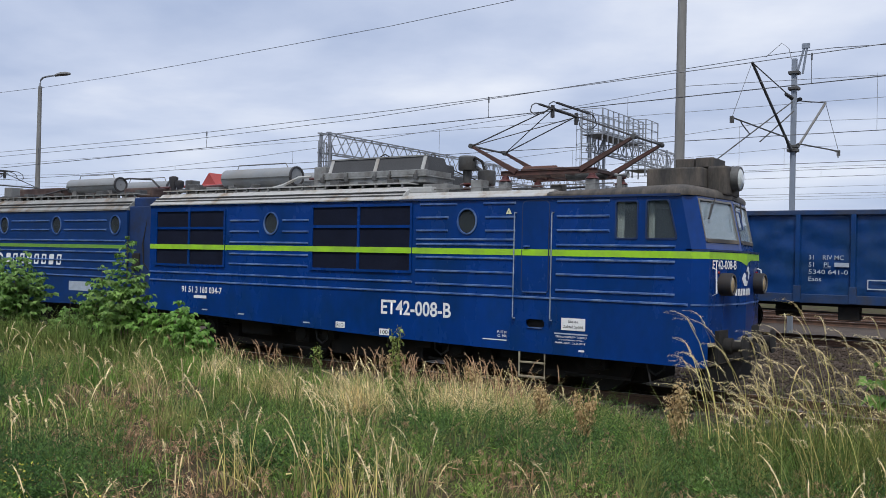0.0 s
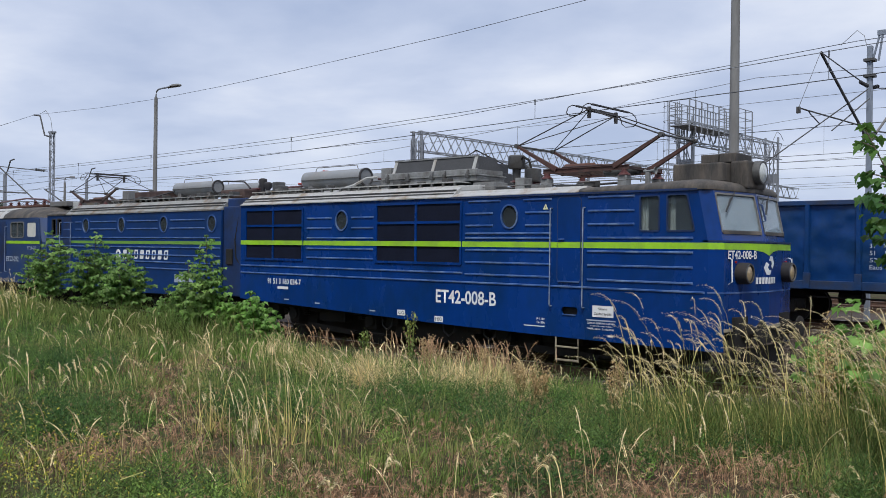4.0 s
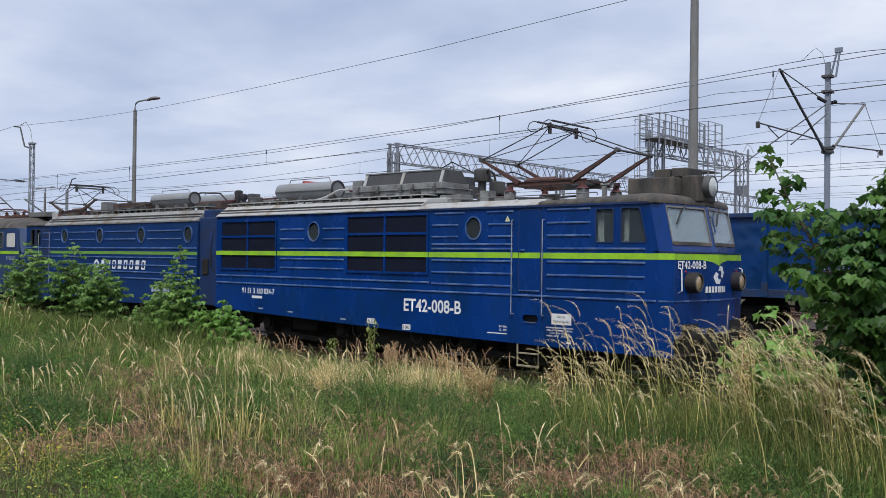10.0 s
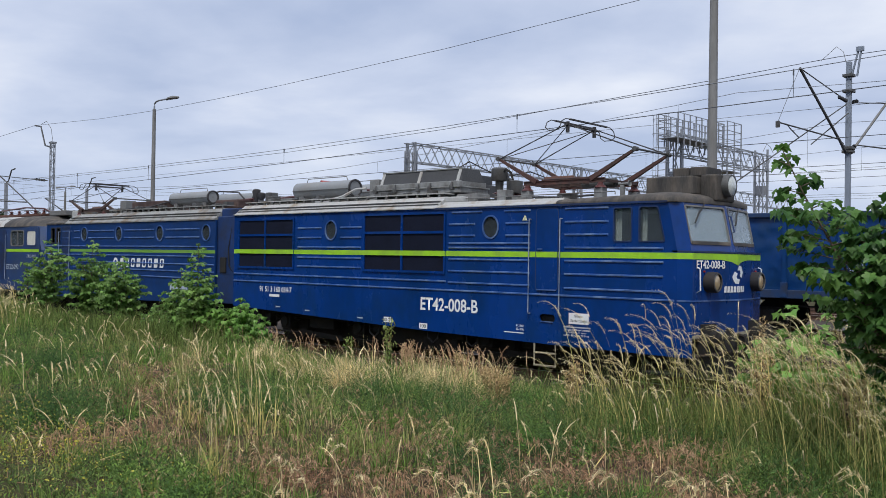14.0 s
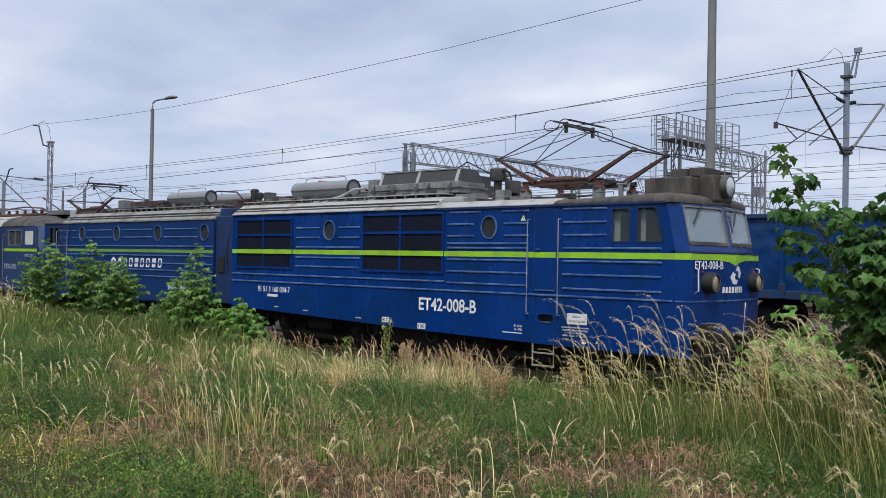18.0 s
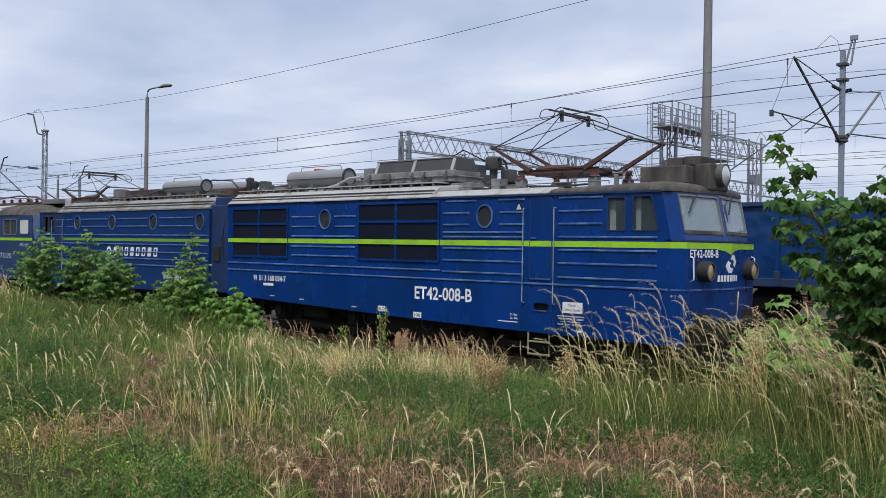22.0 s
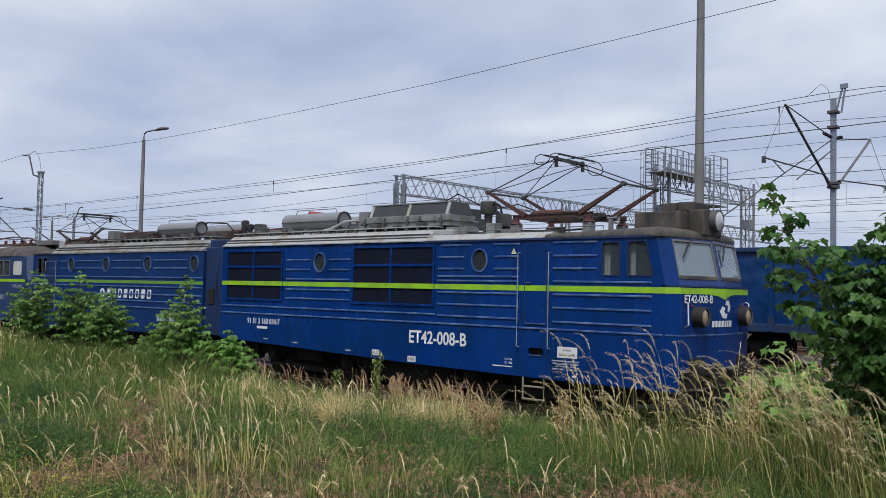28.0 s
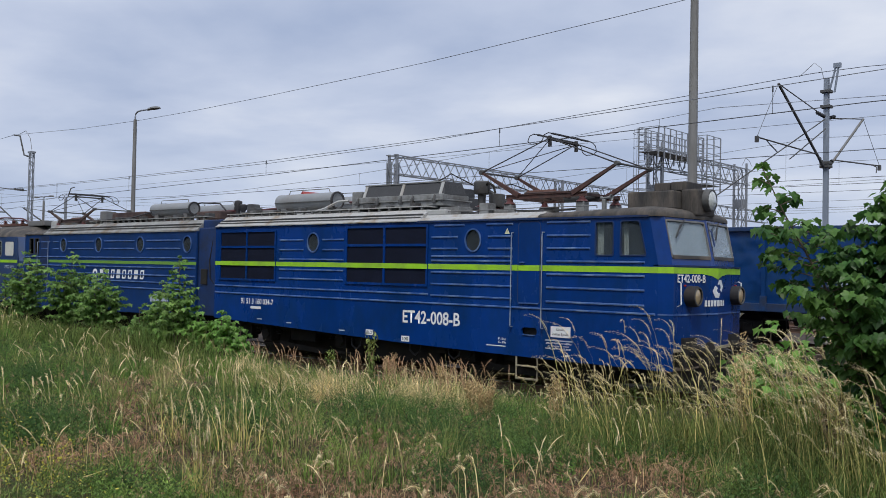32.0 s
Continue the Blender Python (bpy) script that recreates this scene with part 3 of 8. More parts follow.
def tank(parent, x0, x1, y, z, r):
    """A lying air tank with domed ends, straps and a foot."""
    s = Shape().lathe([(r * 0.25, x0 - 0.1), (r * 0.75, x0 - 0.06), (r, x0), (r, x1 - 0.12), (r, x1)], (0, y, z), "x", 28)
    t = part("air_tank", s, TANK, parent, "grey lying air tank", True)
    rim = Shape().lathe([(r + 0.012, x1 - 0.03), (r + 0.012, x1 + 0.02), (r - 0.03, x1 + 0.02), (r - 0.05, x1 - 0.04), (r * 0.5, x1 - 0.01), (0.02, x1)],
                        (0, y, z), "x", 28)
    part("end_cap", rim, ARM_DARK, t, "dark dished end", True)
    part("seam", Shape().box(x0, x1, y - r - 0.012, y - r + 0.01, z - 0.035, z - 0.012), GREY_DARK, t)
    for x in (x0 + 0.2, x1 - 0.4):
        part("cradle", Shape().box(x, x + 0.2, y - r * 0.7, y + r * 0.7, 3.82, z - r * 0.6), GREY, t)
    h = [(x0 + 0.35, y, z + r), (x0 + 0.4, y, z + r + 0.1), (x1 - 0.35, y, z + r + 0.1), (x1 - 0.3, y, z + r)]
    part("top_rail", Shape().path(h, 0.012), GREY, t)


def insulator(parent, x, y, z0, h=0.16, r=0.07):
    prof = [(0.03, 0)]
    k = 3
    for i in range(k):
        a = i * h / k
        prof += [(0.035, a + 0.005), (r, a + h / k * 0.45), (r * 0.9, a + h / k * 0.55), (0.035, a + h / k)]
    part("insulator", Shape().lathe([(a, z0 + b) for a, b in prof], (x, y, 0), "z", 12), RED_INS, parent, "red-brown ribbed insulator", True)


def pantograph(parent, cx, knee, zk, za, deck, half=1.05, arm_mat=None):
    """A diamond pantograph over a red base frame, raised to za."""
    p = part("pantograph", Shape(), RED_LEAD, parent, "rusty diamond pantograph")
    zb = deck + 0.40
    arm_mat = arm_mat or RED_LEAD

    def beam(y):
        return (Shape().box(cx - half, cx + half, y - 0.03, y + 0.03, zb - 0.055, zb - 0.035).box(cx - half, cx + half, y - 0.03, y + 0.03, zb + 0.03, zb + 0.045)
                .box(cx - half, cx + half, y - 0.008, y + 0.008, zb - 0.036, zb + 0.031))
    p.data = Shape().box(cx - half, cx + half, 1.55, 1.61, zb - 0.05, zb + 0.02).mesh("pantograph", BROWN_DARK)
    for y in (0.9, 2.26):
        part("base_beam", beam(y), arm_mat, p)
    for x in (cx - half + 0.05, cx - 0.3, cx + 0.3, cx + half - 0.05):
        part("cross_member", Shape().box(x - 0.035, x + 0.035, 0.93, 2.23, zb - 0.035, zb + 0.02), BROWN_DARK, p)
    for x in (cx - half + 0.1, cx + half - 0.1):
        for y in (0.9, 2.26):
            bell = Shape().lathe([(0.05, deck + 0.345), (0.07, deck + 0.33), (0.075, deck + 0.29), (0.12, deck + 0.255), (0.135, deck + 0.235), (0.09, deck + 0.22)], (x, y, 0), "z", 16)
            part("insulator", bell, RED_INS, p, "red-brown bell insulator", True)
            part("pedestal", Shape().box(x - 0.1, x + 0.1, y - 0.1, y + 0.1, deck, deck + 0.225, 0.01), TRAY, p, "pale grey pedestal")
    part("drum", Shape().lathe([(0.05, cx - 0.8), (0.085, cx - 0.78), (0.085, cx - 0.05), (0.05, cx - 0.02), (0.05, cx + 0.1)], (0, 1.35, zb + 0.09), "x", 14), RUST, p, "spring cylinder", True)
    part("drum", Shape().lathe([(0.05, cx + 0.1), (0.1, cx + 0.14), (0.1, cx + 0.95), (0.05, cx + 0.98)], (0, 1.5, zb - 0.02), "x", 14), GREY_DARK, p, "dark drive cylinder", True)
    for y in (1.1, 1.9):
        part("spring_rod", Shape().tube((cx - 0.7, y, zb + 0.08), (cx + 0.7, y, zb + 0.08), 0.022), BROWN_DARK, p)
    for sx in (-1, 1):
        for y in (0.9, 2.26):
            r = Shape()
            a, k = Vector((cx + sx * (half - 0.35), y, zb + 0.02)), Vector((cx + sx * knee, y, zk))
            d = (k - a).normalized()
            o = Vector((-d.z, 0, d.x))
            w0, w1 = 0.052, 0.024
            r.add([a + o * w0 - Vector((0, .045, 0)), a - o * w0 - Vector((0, .045, 0)), k - o * w1 - Vector((0, .03, 0)), k + o * w1 - Vector((0, .03, 0)),
                   a + o * w0 + Vector((0, .045, 0)), a - o * w0 + Vector((0, .045, 0)), k - o * w1 + Vector((0, .03, 0)), k + o * w1 + Vector((0, .03, 0))],
                  [(0, 1, 2, 3), (4, 7, 6, 5), (0, 3, 7, 4), (1, 5, 6, 2), (0, 4, 5, 1), (3, 2, 6, 7)])
            part("lower_arm", r, arm_mat, p)
            part("knee", Shape().lathe([(0.05, -0.06), (0.05, 0.06)], (k.x, y, k.z), "y", 10), GREY_DARK, p)
            part("upper_arm", Shape().tube(k, (cx + sx * 0.06, y + (0.12 if y < 1.5 else -0.12), za), 0.015, 0.012), ARM_DARK, p)
            y2 = 2.26 if y < 1.5 else 0.9
            if sx < 0 and y < 1.5:
                part("brace", Shape().tube(k, (cx, 2.1, za), 0.010), ARM_DARK, p)
                part("brace", Shape().tube((cx - knee, 2.26, zk), (cx, 1.05, za), 0.010), ARM_DARK, p)
        part("cross_tube", Shape().tube((cx + sx * knee, 0.9, zk), (cx + sx * knee, 2.26, zk), 0.022), GREY_DARK, p)
    h = part("head", Shape().tube((cx, 0.95, za), (cx, 2.2, za), 0.025), ARM_DARK, p, "collector head")
    for y in (1.05, 2.1):
        part("carrier", Shape().box(cx - 0.03, cx + 0.03, y - 0.03, y + 0.03, za - 0.16, za + 0.08), ARM_DARK, h)
    for sx in (-0.19, 0.19):
        part("contact_strip", Shape().box(cx + sx - 0.025, cx + sx + 0.025, 0.85, 2.31, za + 0.07, za + 0.105, 0.006), ARM_DARK, h)
        for s, y in ((-1, 0.85), (1, 2.31)):
            pts = [(cx + sx, y, za + 0.09), (cx + sx, y + s * 0.15, za + 0.085), (cx + sx, y + s * 0.3, za + 0.02), (cx + sx, y + s * 0.36, za - 0.1)]
            part("horn", Shape().path(pts, 0.011), ARM_DARK, h)
    for s, y in ((-1, 0.85), (1, 2.31)):
        part("horn_bar", Shape().path([(cx - 0.19, y + s * 0.36, za - 0.1), (cx - 0.1, y + s * 0.37, za - 0.17), (cx + 0.1, y + s * 0.37, za - 0.17), (cx + 0.19, y + s * 0.36, za - 0.1)], 0.011), ARM_DARK, h)


def wheelset(parent, x):
    w = part("wheel", Shape().lathe([(0.3, -0.06), (0.55, -0.05), (0.6, -0.06), (0.625, 0.0), (0.625, 0.07), (0.65, 0.085), (0.65, 0.1), (0.3, 0.1)],
                                    (x, 0.80, 0.626), "y", 36), BLACK, parent, "sooty black wheel", True)
    part("axle_box", Shape().box(x - 0.2, x + 0.2, 0.42, 0.72, 0.42, 0.84, 0.04), BLACK, w)
    part("axle_cap", Shape().lathe([(0.15, 0.36), (0.16, 0.38), (0.16, 0.44)], (x, 0, 0.63), "y", 18), BLACK, w)
    for dx in (-0.42, 0.42):
        c = Shape()
        for i in range(6):
            c.lathe([(0.07, 0.62 + i * 0.055), (0.1, 0.635 + i * 0.055), (0.1, 0.655 + i * 0.055), (0.07, 0.67 + i * 0.055)], (x + dx, 0.52, 0), "z", 12)
        part("spring", c, BLACK, w, "", True)


def bogie(parent, x):
    b = part("bogie", Shape().box(x - 2.35, x + 2.35, 0.5, 0.66, 0.72, 1.0, 0.03).box(x - 0.5, x + 0.5, 0.45, 0.7, 0.5, 0.95, 0.03), BLACK, parent, "black bogie frame")
    # added full-width block that stops light from the far side
    part("motor_block", Shape().box(x - 2.2, x + 2.2, 1.0, 2.7, 0.17, 0.95, 0.05), BLACK, b)
    for dx in (-1.5, 1.5):
        wheelset(b, x + dx)
    part("brake_rod", Shape().tube((x - 2.2, 0.45, 0.35), (x + 2.2, 0.45, 0.3), 0.025), BLACK, b)
    part("guard", Shape().add([(x - 0.9, 0.4, 0.45), (x + 0.9, 0.4, 0.35), (x + 0.9, 0.42, 0.22), (x - 0.9, 0.42, 0.3)], [(0, 1, 2, 3)])
         .box(x - 0.9, x + 0.9, 0.42, 0.45, 0.3, 0.34), BLACK, b)
    part("sand_box", Shape().box(x - 2.5, x - 2.1, 0.35, 0.7, 0.55, 0.95, 0.03), BLACK, b)
    part("sand_box", Shape().box(x + 2.1, x + 2.5, 0.35, 0.7, 0.55, 0.95, 0.03), BLACK, b)


def cab_nose(parent, f, sg=1):
    """The cab end: chamfered corners, two slanted windscreens and the lower panel. f maps (forward, y, z) to a place."""
    th = 0.05

    def level(z, low):
        a = front_x(z)
        if low:
            return [(a, 0.0), (a + 0.27, 0.09), (a + 0.46, 1.58), (a + 0.27, 3.07), (a, 3.16)]
        return [(a, 0.0), (a + 0.2, 0.17), (a + 0.38, 1.58), (a + 0.2, 2.99), (a, 3.16)]

    def panel(z0, z1, i, holes=()):
        low = z0 < 2.6
        (x00, y00), (x01, y01) = level(z0, low)[i], level(z0, low)[i + 1]
        (x10, y10), (x11, y11) = level(z1, low)[i], level(z1, low)[i + 1]

        def put(u, v, w):
            a = Vector((x00, y00, z0)).lerp(Vector((x01, y01, z0)), u)
            b = Vector((x10, y10, z1)).lerp(Vector((x11, y11, z1)), u)
            p = a.lerp(b, v)
            nrm = Vector((y01 - y00, -(x01 - x00), 0)).normalized()
            p -= nrm * w
            return f(p.x, p.y, p.z)
        return put

    unit = [(0, 0), (1, 0), (1, 1), (0, 1)]
    for i in (0, 3):
        for z0, z1 in ((0.66, 2.62), (2.62, 3.56)):
            part("nose_corner", Shape().slab(unit, [], panel(z0, z1, i), th), BLUE, parent)
    for i in (1, 2):
        part("nose_panel", Shape().slab([(0, 0.17), (1, 0.17), (1, 1), (0, 1)], [], panel(0.72, 2.62, i), th), BLUE, parent)
        put = panel(0.72, 2.62, i)
        part("apron_edge", Shape().slab([(0, 0.155), (1, 0.155), (1, 0.185), (0, 0.185)], [], lambda u, v, w: put(u, v, w - 0.02), 0.07), SIGN_WORN, parent, "scraped metal edge")
        a, b = (0.015, 0.955) if i == 1 else (0.045, 0.985)
        z0, z1 = (2.755 - 2.62) / 0.94, (3.50 - 2.62) / 0.94
        hole = rpoly([(a, z0), (b, z0), (b - (0.01 if i == 1 else 0), z1), (a + (0.0), z1)], 0.05)
        part("windscreen_surround", Shape().slab(unit, [hole], panel(2.62, 3.56, i), th), BLUE, parent)
        put = panel(2.62, 3.56, i)
        inner = rpoly([(a + 0.02, z0 + 0.05), (b - 0.02, z0 + 0.05), (b - 0.03, z1 - 0.035), (a + 0.02, z1 - 0.035)], 0.045)
        fr = part("windscreen", Shape().slab(hole, [inner], lambda u, v, w: put(u, v, w - 0.012), 0.05), GREY, parent, "slanted windscreen in a grey frame")
        g = part("glass", Shape().slab(inner, [], lambda u, v, w: put(u, v, w + 0.015), 0.006), GLASS_DUST_SHEEN, fr, "clear glass")
        g.visible_shadow = False
        q = Shape().slab([(a + 0.02, z0), (b - 0.02, z0), (b - 0.02, z0 + 0.07), (a + 0.02, z0 + 0.07)], [], lambda u, v, w: put(u, v, w - 0.02), 0.03)
        part("sill", q, ROOF_DIRTY, fr, "rust-stained sill")
        # wiper
        c = 0.3 if i == 1 else 0.35
        w0, w1, w2 = put(c + 0.16, z1 + 0.03, -0.03), put(c - 0.05, z1 - 0.22, -0.04), put(c - 0.13, z1 - 0.36, -0.03)
        part("wiper", Shape().tube(w0, w1, 0.011).path([put(c + 0.02, z1 - 0.1, -0.035), w1, w2], 0.018), RUBBER, fr)
    # stripe with a point in the middle
    for i in (0, 1, 2, 3):
        put = panel(0.72, 2.62, i) if i in (1, 2) else panel(0.66, 2.62, i)
        lo = 0.72 if i in (1, 2) else 0.66
        t = lambda z: (z - lo) / (2.62 - lo)
        zb, zt = t(2.475), t(2.592)
        if i == 1:
            o = [(0, zb), (0.62, zb), (0.85, t(2.44)), (1, t(2.37)), (1, zt), (0, zt)]
        elif i == 2:
            o = [(0, t(2.37)), (0.15, t(2.44)), (0.38, zb), (1, zb), (1, zt), (0, zt)]
        else:
            o = [(0, zb), (1, zb), (1, zt), (0, zt)]
        part("stripe", Shape().slab(o, [], lambda u, v, w: put(u, v, w - 0.004), 0.006), LIME, parent, "lime green stripe")
    # ledge under the windscreens
    lo = [(x + 0.012, y) for x, y in level(2.62, True)]
    lo = [(-0.1, 0.0)] + lo + [(-0.1, 3.16)]
    k = len(lo)
    sh = Shape().add([f(x, y, z) for z in (2.605, 2.635) for x, y in lo], [tuple(range(k)), tuple(range(k, 2 * k))] + [(i, (i + 1) % k, k + (i + 1) % k, k + i) for i in range(k)])
    part("ledge", sh, BLUE_DARK, parent)
    bar = Shape().path([f(front_x(3.3) + 0.40, 1.56, 3.34), f(front_x(3.3) + 0.46, 1.56, 3.32), f(front_x(3.0) + 0.47, 1.56, 3.02), f(front_x(3.0) + 0.41, 1.56, 3.0)], 0.016)
    part("windscreen_rail", bar, BLUE_DARK, parent, "dark grab rail between the windscreens")
    for i in (0, 1, 2, 3):
        put = panel(0.72, 2.62, i) if i in (1, 2) else panel(0.66, 2.62, i)
        z = (1.69 - (0.72 if i in (1, 2) else 0.66)) / (2.62 - (0.72 if i in (1, 2) else 0.66))
        part("nose_seam", Shape().slab([(0, z), (1, z), (1, z + 0.014), (0, z + 0.014)], [], lambda u, v, w: put(u, v, w - 0.012), 0.014), BLUE_LIGHT, parent)
    # marker lamps in deep drums
    for y in (0.60, 2.56):
        xf = front_x(2.0) + 0.29
        d = Shape().lathe([(0.195, xf - 0.05), (0.195, xf + 0.2), (0.187, xf + 0.23), (0.16, xf + 0.23), (0.148, xf + 0.17), (0.09, xf + 0.14)], (0, y, 2.05), "x", 30)
        d.v = [f(*p) for p in d.v]
        lp = part("marker_lamp", d, LAMP_DRUM, parent, "deep round lamp housing", True)
        g = Shape().lathe([(0.155, xf + 0.205), (0.105, xf + 0.23), (0.045, xf + 0.242), (0.005, xf + 0.244)], (0, y, 2.05), "x", 26)
        g.v = [f(*p) for p in g.v]
        part("lens", g, LENS_AMBER, lp, "yellowed round lens", True)
        r = Shape().lathe([(0.175, xf + 0.225), (0.175, xf + 0.242), (0.154, xf + 0.242), (0.154, xf + 0.225)], (0, y, 2.05), "x", 28, False)
        r.v = [f(*p) for p in r.v]
        part("rim", r, GREY_DARK, lp, "", True)
        m = Shape().lathe([(0.02, xf + 0.0), (0.02, xf + 0.05), (0.008, xf + 0.055)], (0, y - (0.16 if y < 1.5 else -0.16), 2.25), "x", 14)
        m.v = [f(*p) for p in m.v]
        part("red_marker", m, RED_GLASS, lp, "small red marker", True)
    for y in (0.22, 2.94):
        xf = front_x(2.0) + 0.3
        pts = [f(xf - 0.05, y, 2.34), f(xf + 0.05, y, 2.3), f(xf + 0.06, y, 1.9), f(xf - 0.05, y, 1.84)]
        part("hand_grip", Shape().path(pts, 0.014), WHITE, parent, "white hand grip")
    # operator's emblem as plain white shapes and blocks for the name
    em = Shape()
    hook = [(0.0, 0.52), (0.32, 0.5), (0.54, 0.12), (0.34, -0.2), (0.12, -0.06), (0.22, 0.1), (0.12, 0.25), (-0.16, 0.25)]
    for k in (-1, 1):
        em.add([f(front_x(2.2) + 0.469 - abs(1.62 + 0.46 * k * a - 1.58) * 0.127, 1.62 + 0.46 * k * a, 2.19 + 0.34 * k * b) for a, b in hook], [(0, 1, 6, 7), (1, 2, 5, 6), (2, 3, 4, 5)])
    part("emblem", em, WHITE, parent, "white emblem of two hooks")
    for k in range(8):
        y0 = 1.1 + k * 0.108
        q = [(y0, 1.85), (y0 + 0.08, 1.85), (y0 + 0.092, 1.97), (y0 + 0.012, 1.97)]
        em = Shape().add([f(front_x(1.9) + 0.469 - abs(a - 1.58) * 0.127, a, b) for a, b in q], [(0, 1, 2, 3)])
        part("name_block", em, WHITE, parent, "plain white block")
    # buffer beam, buffers, coupler and steps
    bb = Shape().box(0, 1, 0, 1, 0, 1)
    bb.v = [f(0.12 + 0.25 * a, 0.35 + 2.46 * b, 0.72 + 0.55 * c) for a, b, c in bb.v]
    part("buffer_beam", bb, BLACK, parent)
    for y in (0.70, 2.46):
        d = Shape().lathe([(0.14, 0.35), (0.14, 0.5), (0.09, 0.52), (0.09, 0.68), (0.22, 0.69), (0.22, 0.72), (0.12, 0.735)], (0, y, 1.0), "x", 22)
        d.v = [f(*p) for p in d.v]
        part("buffer", d, BLACK, parent, "dark round buffer", True)
    c = Shape().path([(0.38, 1.58, 1.05), (0.62, 1.58, 1.0), (0.66, 1.58, 0.85), (0.6, 1.58, 0.7)], 0.035)
    c.v = [f(*p) for p in c.v]
    part("screw_coupling", c, BLACK, parent)
    for y in (1.1, 2.06):
        c = Shape().path([(0.38, y, 1.0), (0.55, y, 0.95), (0.58, y, 0.75), (0.5, y, 0.55)], 0.025)
        c.v = [f(*p) for p in c.v]
        part("brake_hose", c, RUBBER, parent)
    c = Shape().box(0.1, 0.2, 0.2, 2.96, 0.25, 0.62)
    c.v = [f(*p) for p in c.v]
    part("snow_plough", c, BLACK, parent)


def build_loco_front():
    L = thing("electric_locomotive", "dark blue two-part electric locomotive with a lime stripe, leading half", "locomotive")
    z0, z1 = 0.95, 3.54
    # side wall with real openings; the bottom edge drops towards the cab
    win1 = rrect(-1.38, 2.79, -0.95, 3.47, 0.05)
    win2 = rpoly([(-0.82, 2.79), (-0.24, 2.79), (-0.40, 3.48), (-0.82, 3.48)], 0.06)
    p1, p2 = oval(-4.46, 3.12, 0.20, 0.23), oval(-9.75, 3.10, 0.20, 0.23)
    lv1 = rrect(-13.70, 2.12, -11.30, 3.38, 0.01, 1)
    lv2 = rrect(-8.44, 2.12, -5.84, 3.42, 0.01, 1)
    step = rrect(-3.12, 1.14, -2.73, 1.30, 0.07)
    outer = [(-14.0, 0.97), (-6.4, 0.74), (-2.6, 0.68), (0.0, 0.66), (0.0, 2.62), (front_x(z1), z1), (-14.0, z1)]
    part("side_wall", Shape().slab(outer, [win1, win2, p1, p2, lv1, lv2, step], side(0), 0.05), BLUE, L)
    part("far_wall", Shape().slab([(-14, 0.9), (0, 0.7), (0, 2.62), (front_x(z1), z1), (-14, z1)], [win1, win2], lambda u, v, w: (u, 3.16 - w, v), 0.05), BLUE, L)
    part("rear_wall", Shape().box(-13.99, -13.94, 0.05, 3.11, 0.97, 3.54), BLUE_DARK, L)
    part("floor", Shape().box(-13.94, 0.1, 0.05, 3.11, 0.98, 1.05), BLACK, L)
    part("cab_bulkhead", Shape().box(-2.6, -2.55, 0.05, 3.11, 1.05, 3.54), CAB_IN, L)
    part("cab_lining", Shape().slab([(-2.55, 1.05), (-0.1, 1.05), (-0.1, 2.62), (-0.25, 3.5), (-2.55, 3.5)], [win1, win2], lambda u, v, w: (u, 3.09 - w, v), 0.01), CAB_IN, L)
    part("cab_ceiling", Shape().box(-2.55, -0.2, 0.06, 3.1, 3.5, 3.52), CAB_IN, L)
    part("cab_desk", Shape().box(-0.55, 0.05, 0.2, 2.96, 1.05, 2.35, 0.03).box(-0.3, 0.1, 0.3, 2.86, 2.35, 2.55, 0.03), GREY, L)
    part("cab_seat", Shape().box(-1.6, -1.1, 0.55, 1.05, 1.5, 1.62, 0.03).box(-1.65, -1.55, 0.55, 1.05, 1.6, 2.35, 0.03), RUBBER, L)
    cur = Shape()
    for i in range(14):
        cur.box(-0.35 + 0.01 * (i % 2), -0.33 + 0.01 * (i % 2), 0.95 + i * 0.035, 0.985 + i * 0.035, 2.8, 3.45)
    part("curtain", cur, CURTAIN, L, "pale curtain behind the windscreen")
    cur = Shape()
    for i in range(6):
        cur.box(-1.38 + i * 0.02, -1.36 + i * 0.02, 0.12 + 0.012 * (i % 2), 0.13 + 0.012 * (i % 2), 2.79, 3.45)
        cur.box(-0.80 + i * 0.016, -0.784 + i * 0.016, 0.12 + 0.012 * (i % 2), 0.13 + 0.012 * (i % 2), 2.79, 3.45)
    part("curtain", cur, CURTAIN, L, "drawn curtain at the side window")
    for hole, inner in ((win1, rrect(-1.355, 2.815, -0.975, 3.445, 0.035)), (win2, rpoly([(-0.795, 2.815), (-0.272, 2.815), (-0.42, 3.455), (-0.795, 3.455)], 0.05))):
        w = part("cab_window", Shape().slab(hole, [inner], side(-0.012), 0.05), BLUE_DARK, L, "cab side window with rounded corners")
        g = part("glass", Shape().slab(inner, [], side(0.02), 0.006), GLASS_FILM, w, "clear glass")
        g.visible_shadow = False
    porthole(L, -4.46, 3.12)
    porthole(L, -9.75, 3.10)
    louvre_group(L, -13.77, -11.24, 2.06, 3.45, (2.54, 2.99), -12.51)
    louvre_group(L, -8.52, -5.77, 2.07, 3.49, (2.54, 3.02), -7.17)
    # lime stripe in the lengths between the doors
    for a, b in ((-13.99, -13.77), (-11.24, -8.52), (-5.77, -3.22), (-2.68, 0.0)):
        part("stripe", Shape().box(a, b, -0.005, 0.0, 2.475, 2.592), LIME, L, "lime green stripe")
    for a, b in ((-13.77, -11.24), (-8.52, -5.77)):
        part("stripe", Shape().box(a, b, -0.036, -0.0305, 2.475, 2.592), LIME, L, "lime green stripe")
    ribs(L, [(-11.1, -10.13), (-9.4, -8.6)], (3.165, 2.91))
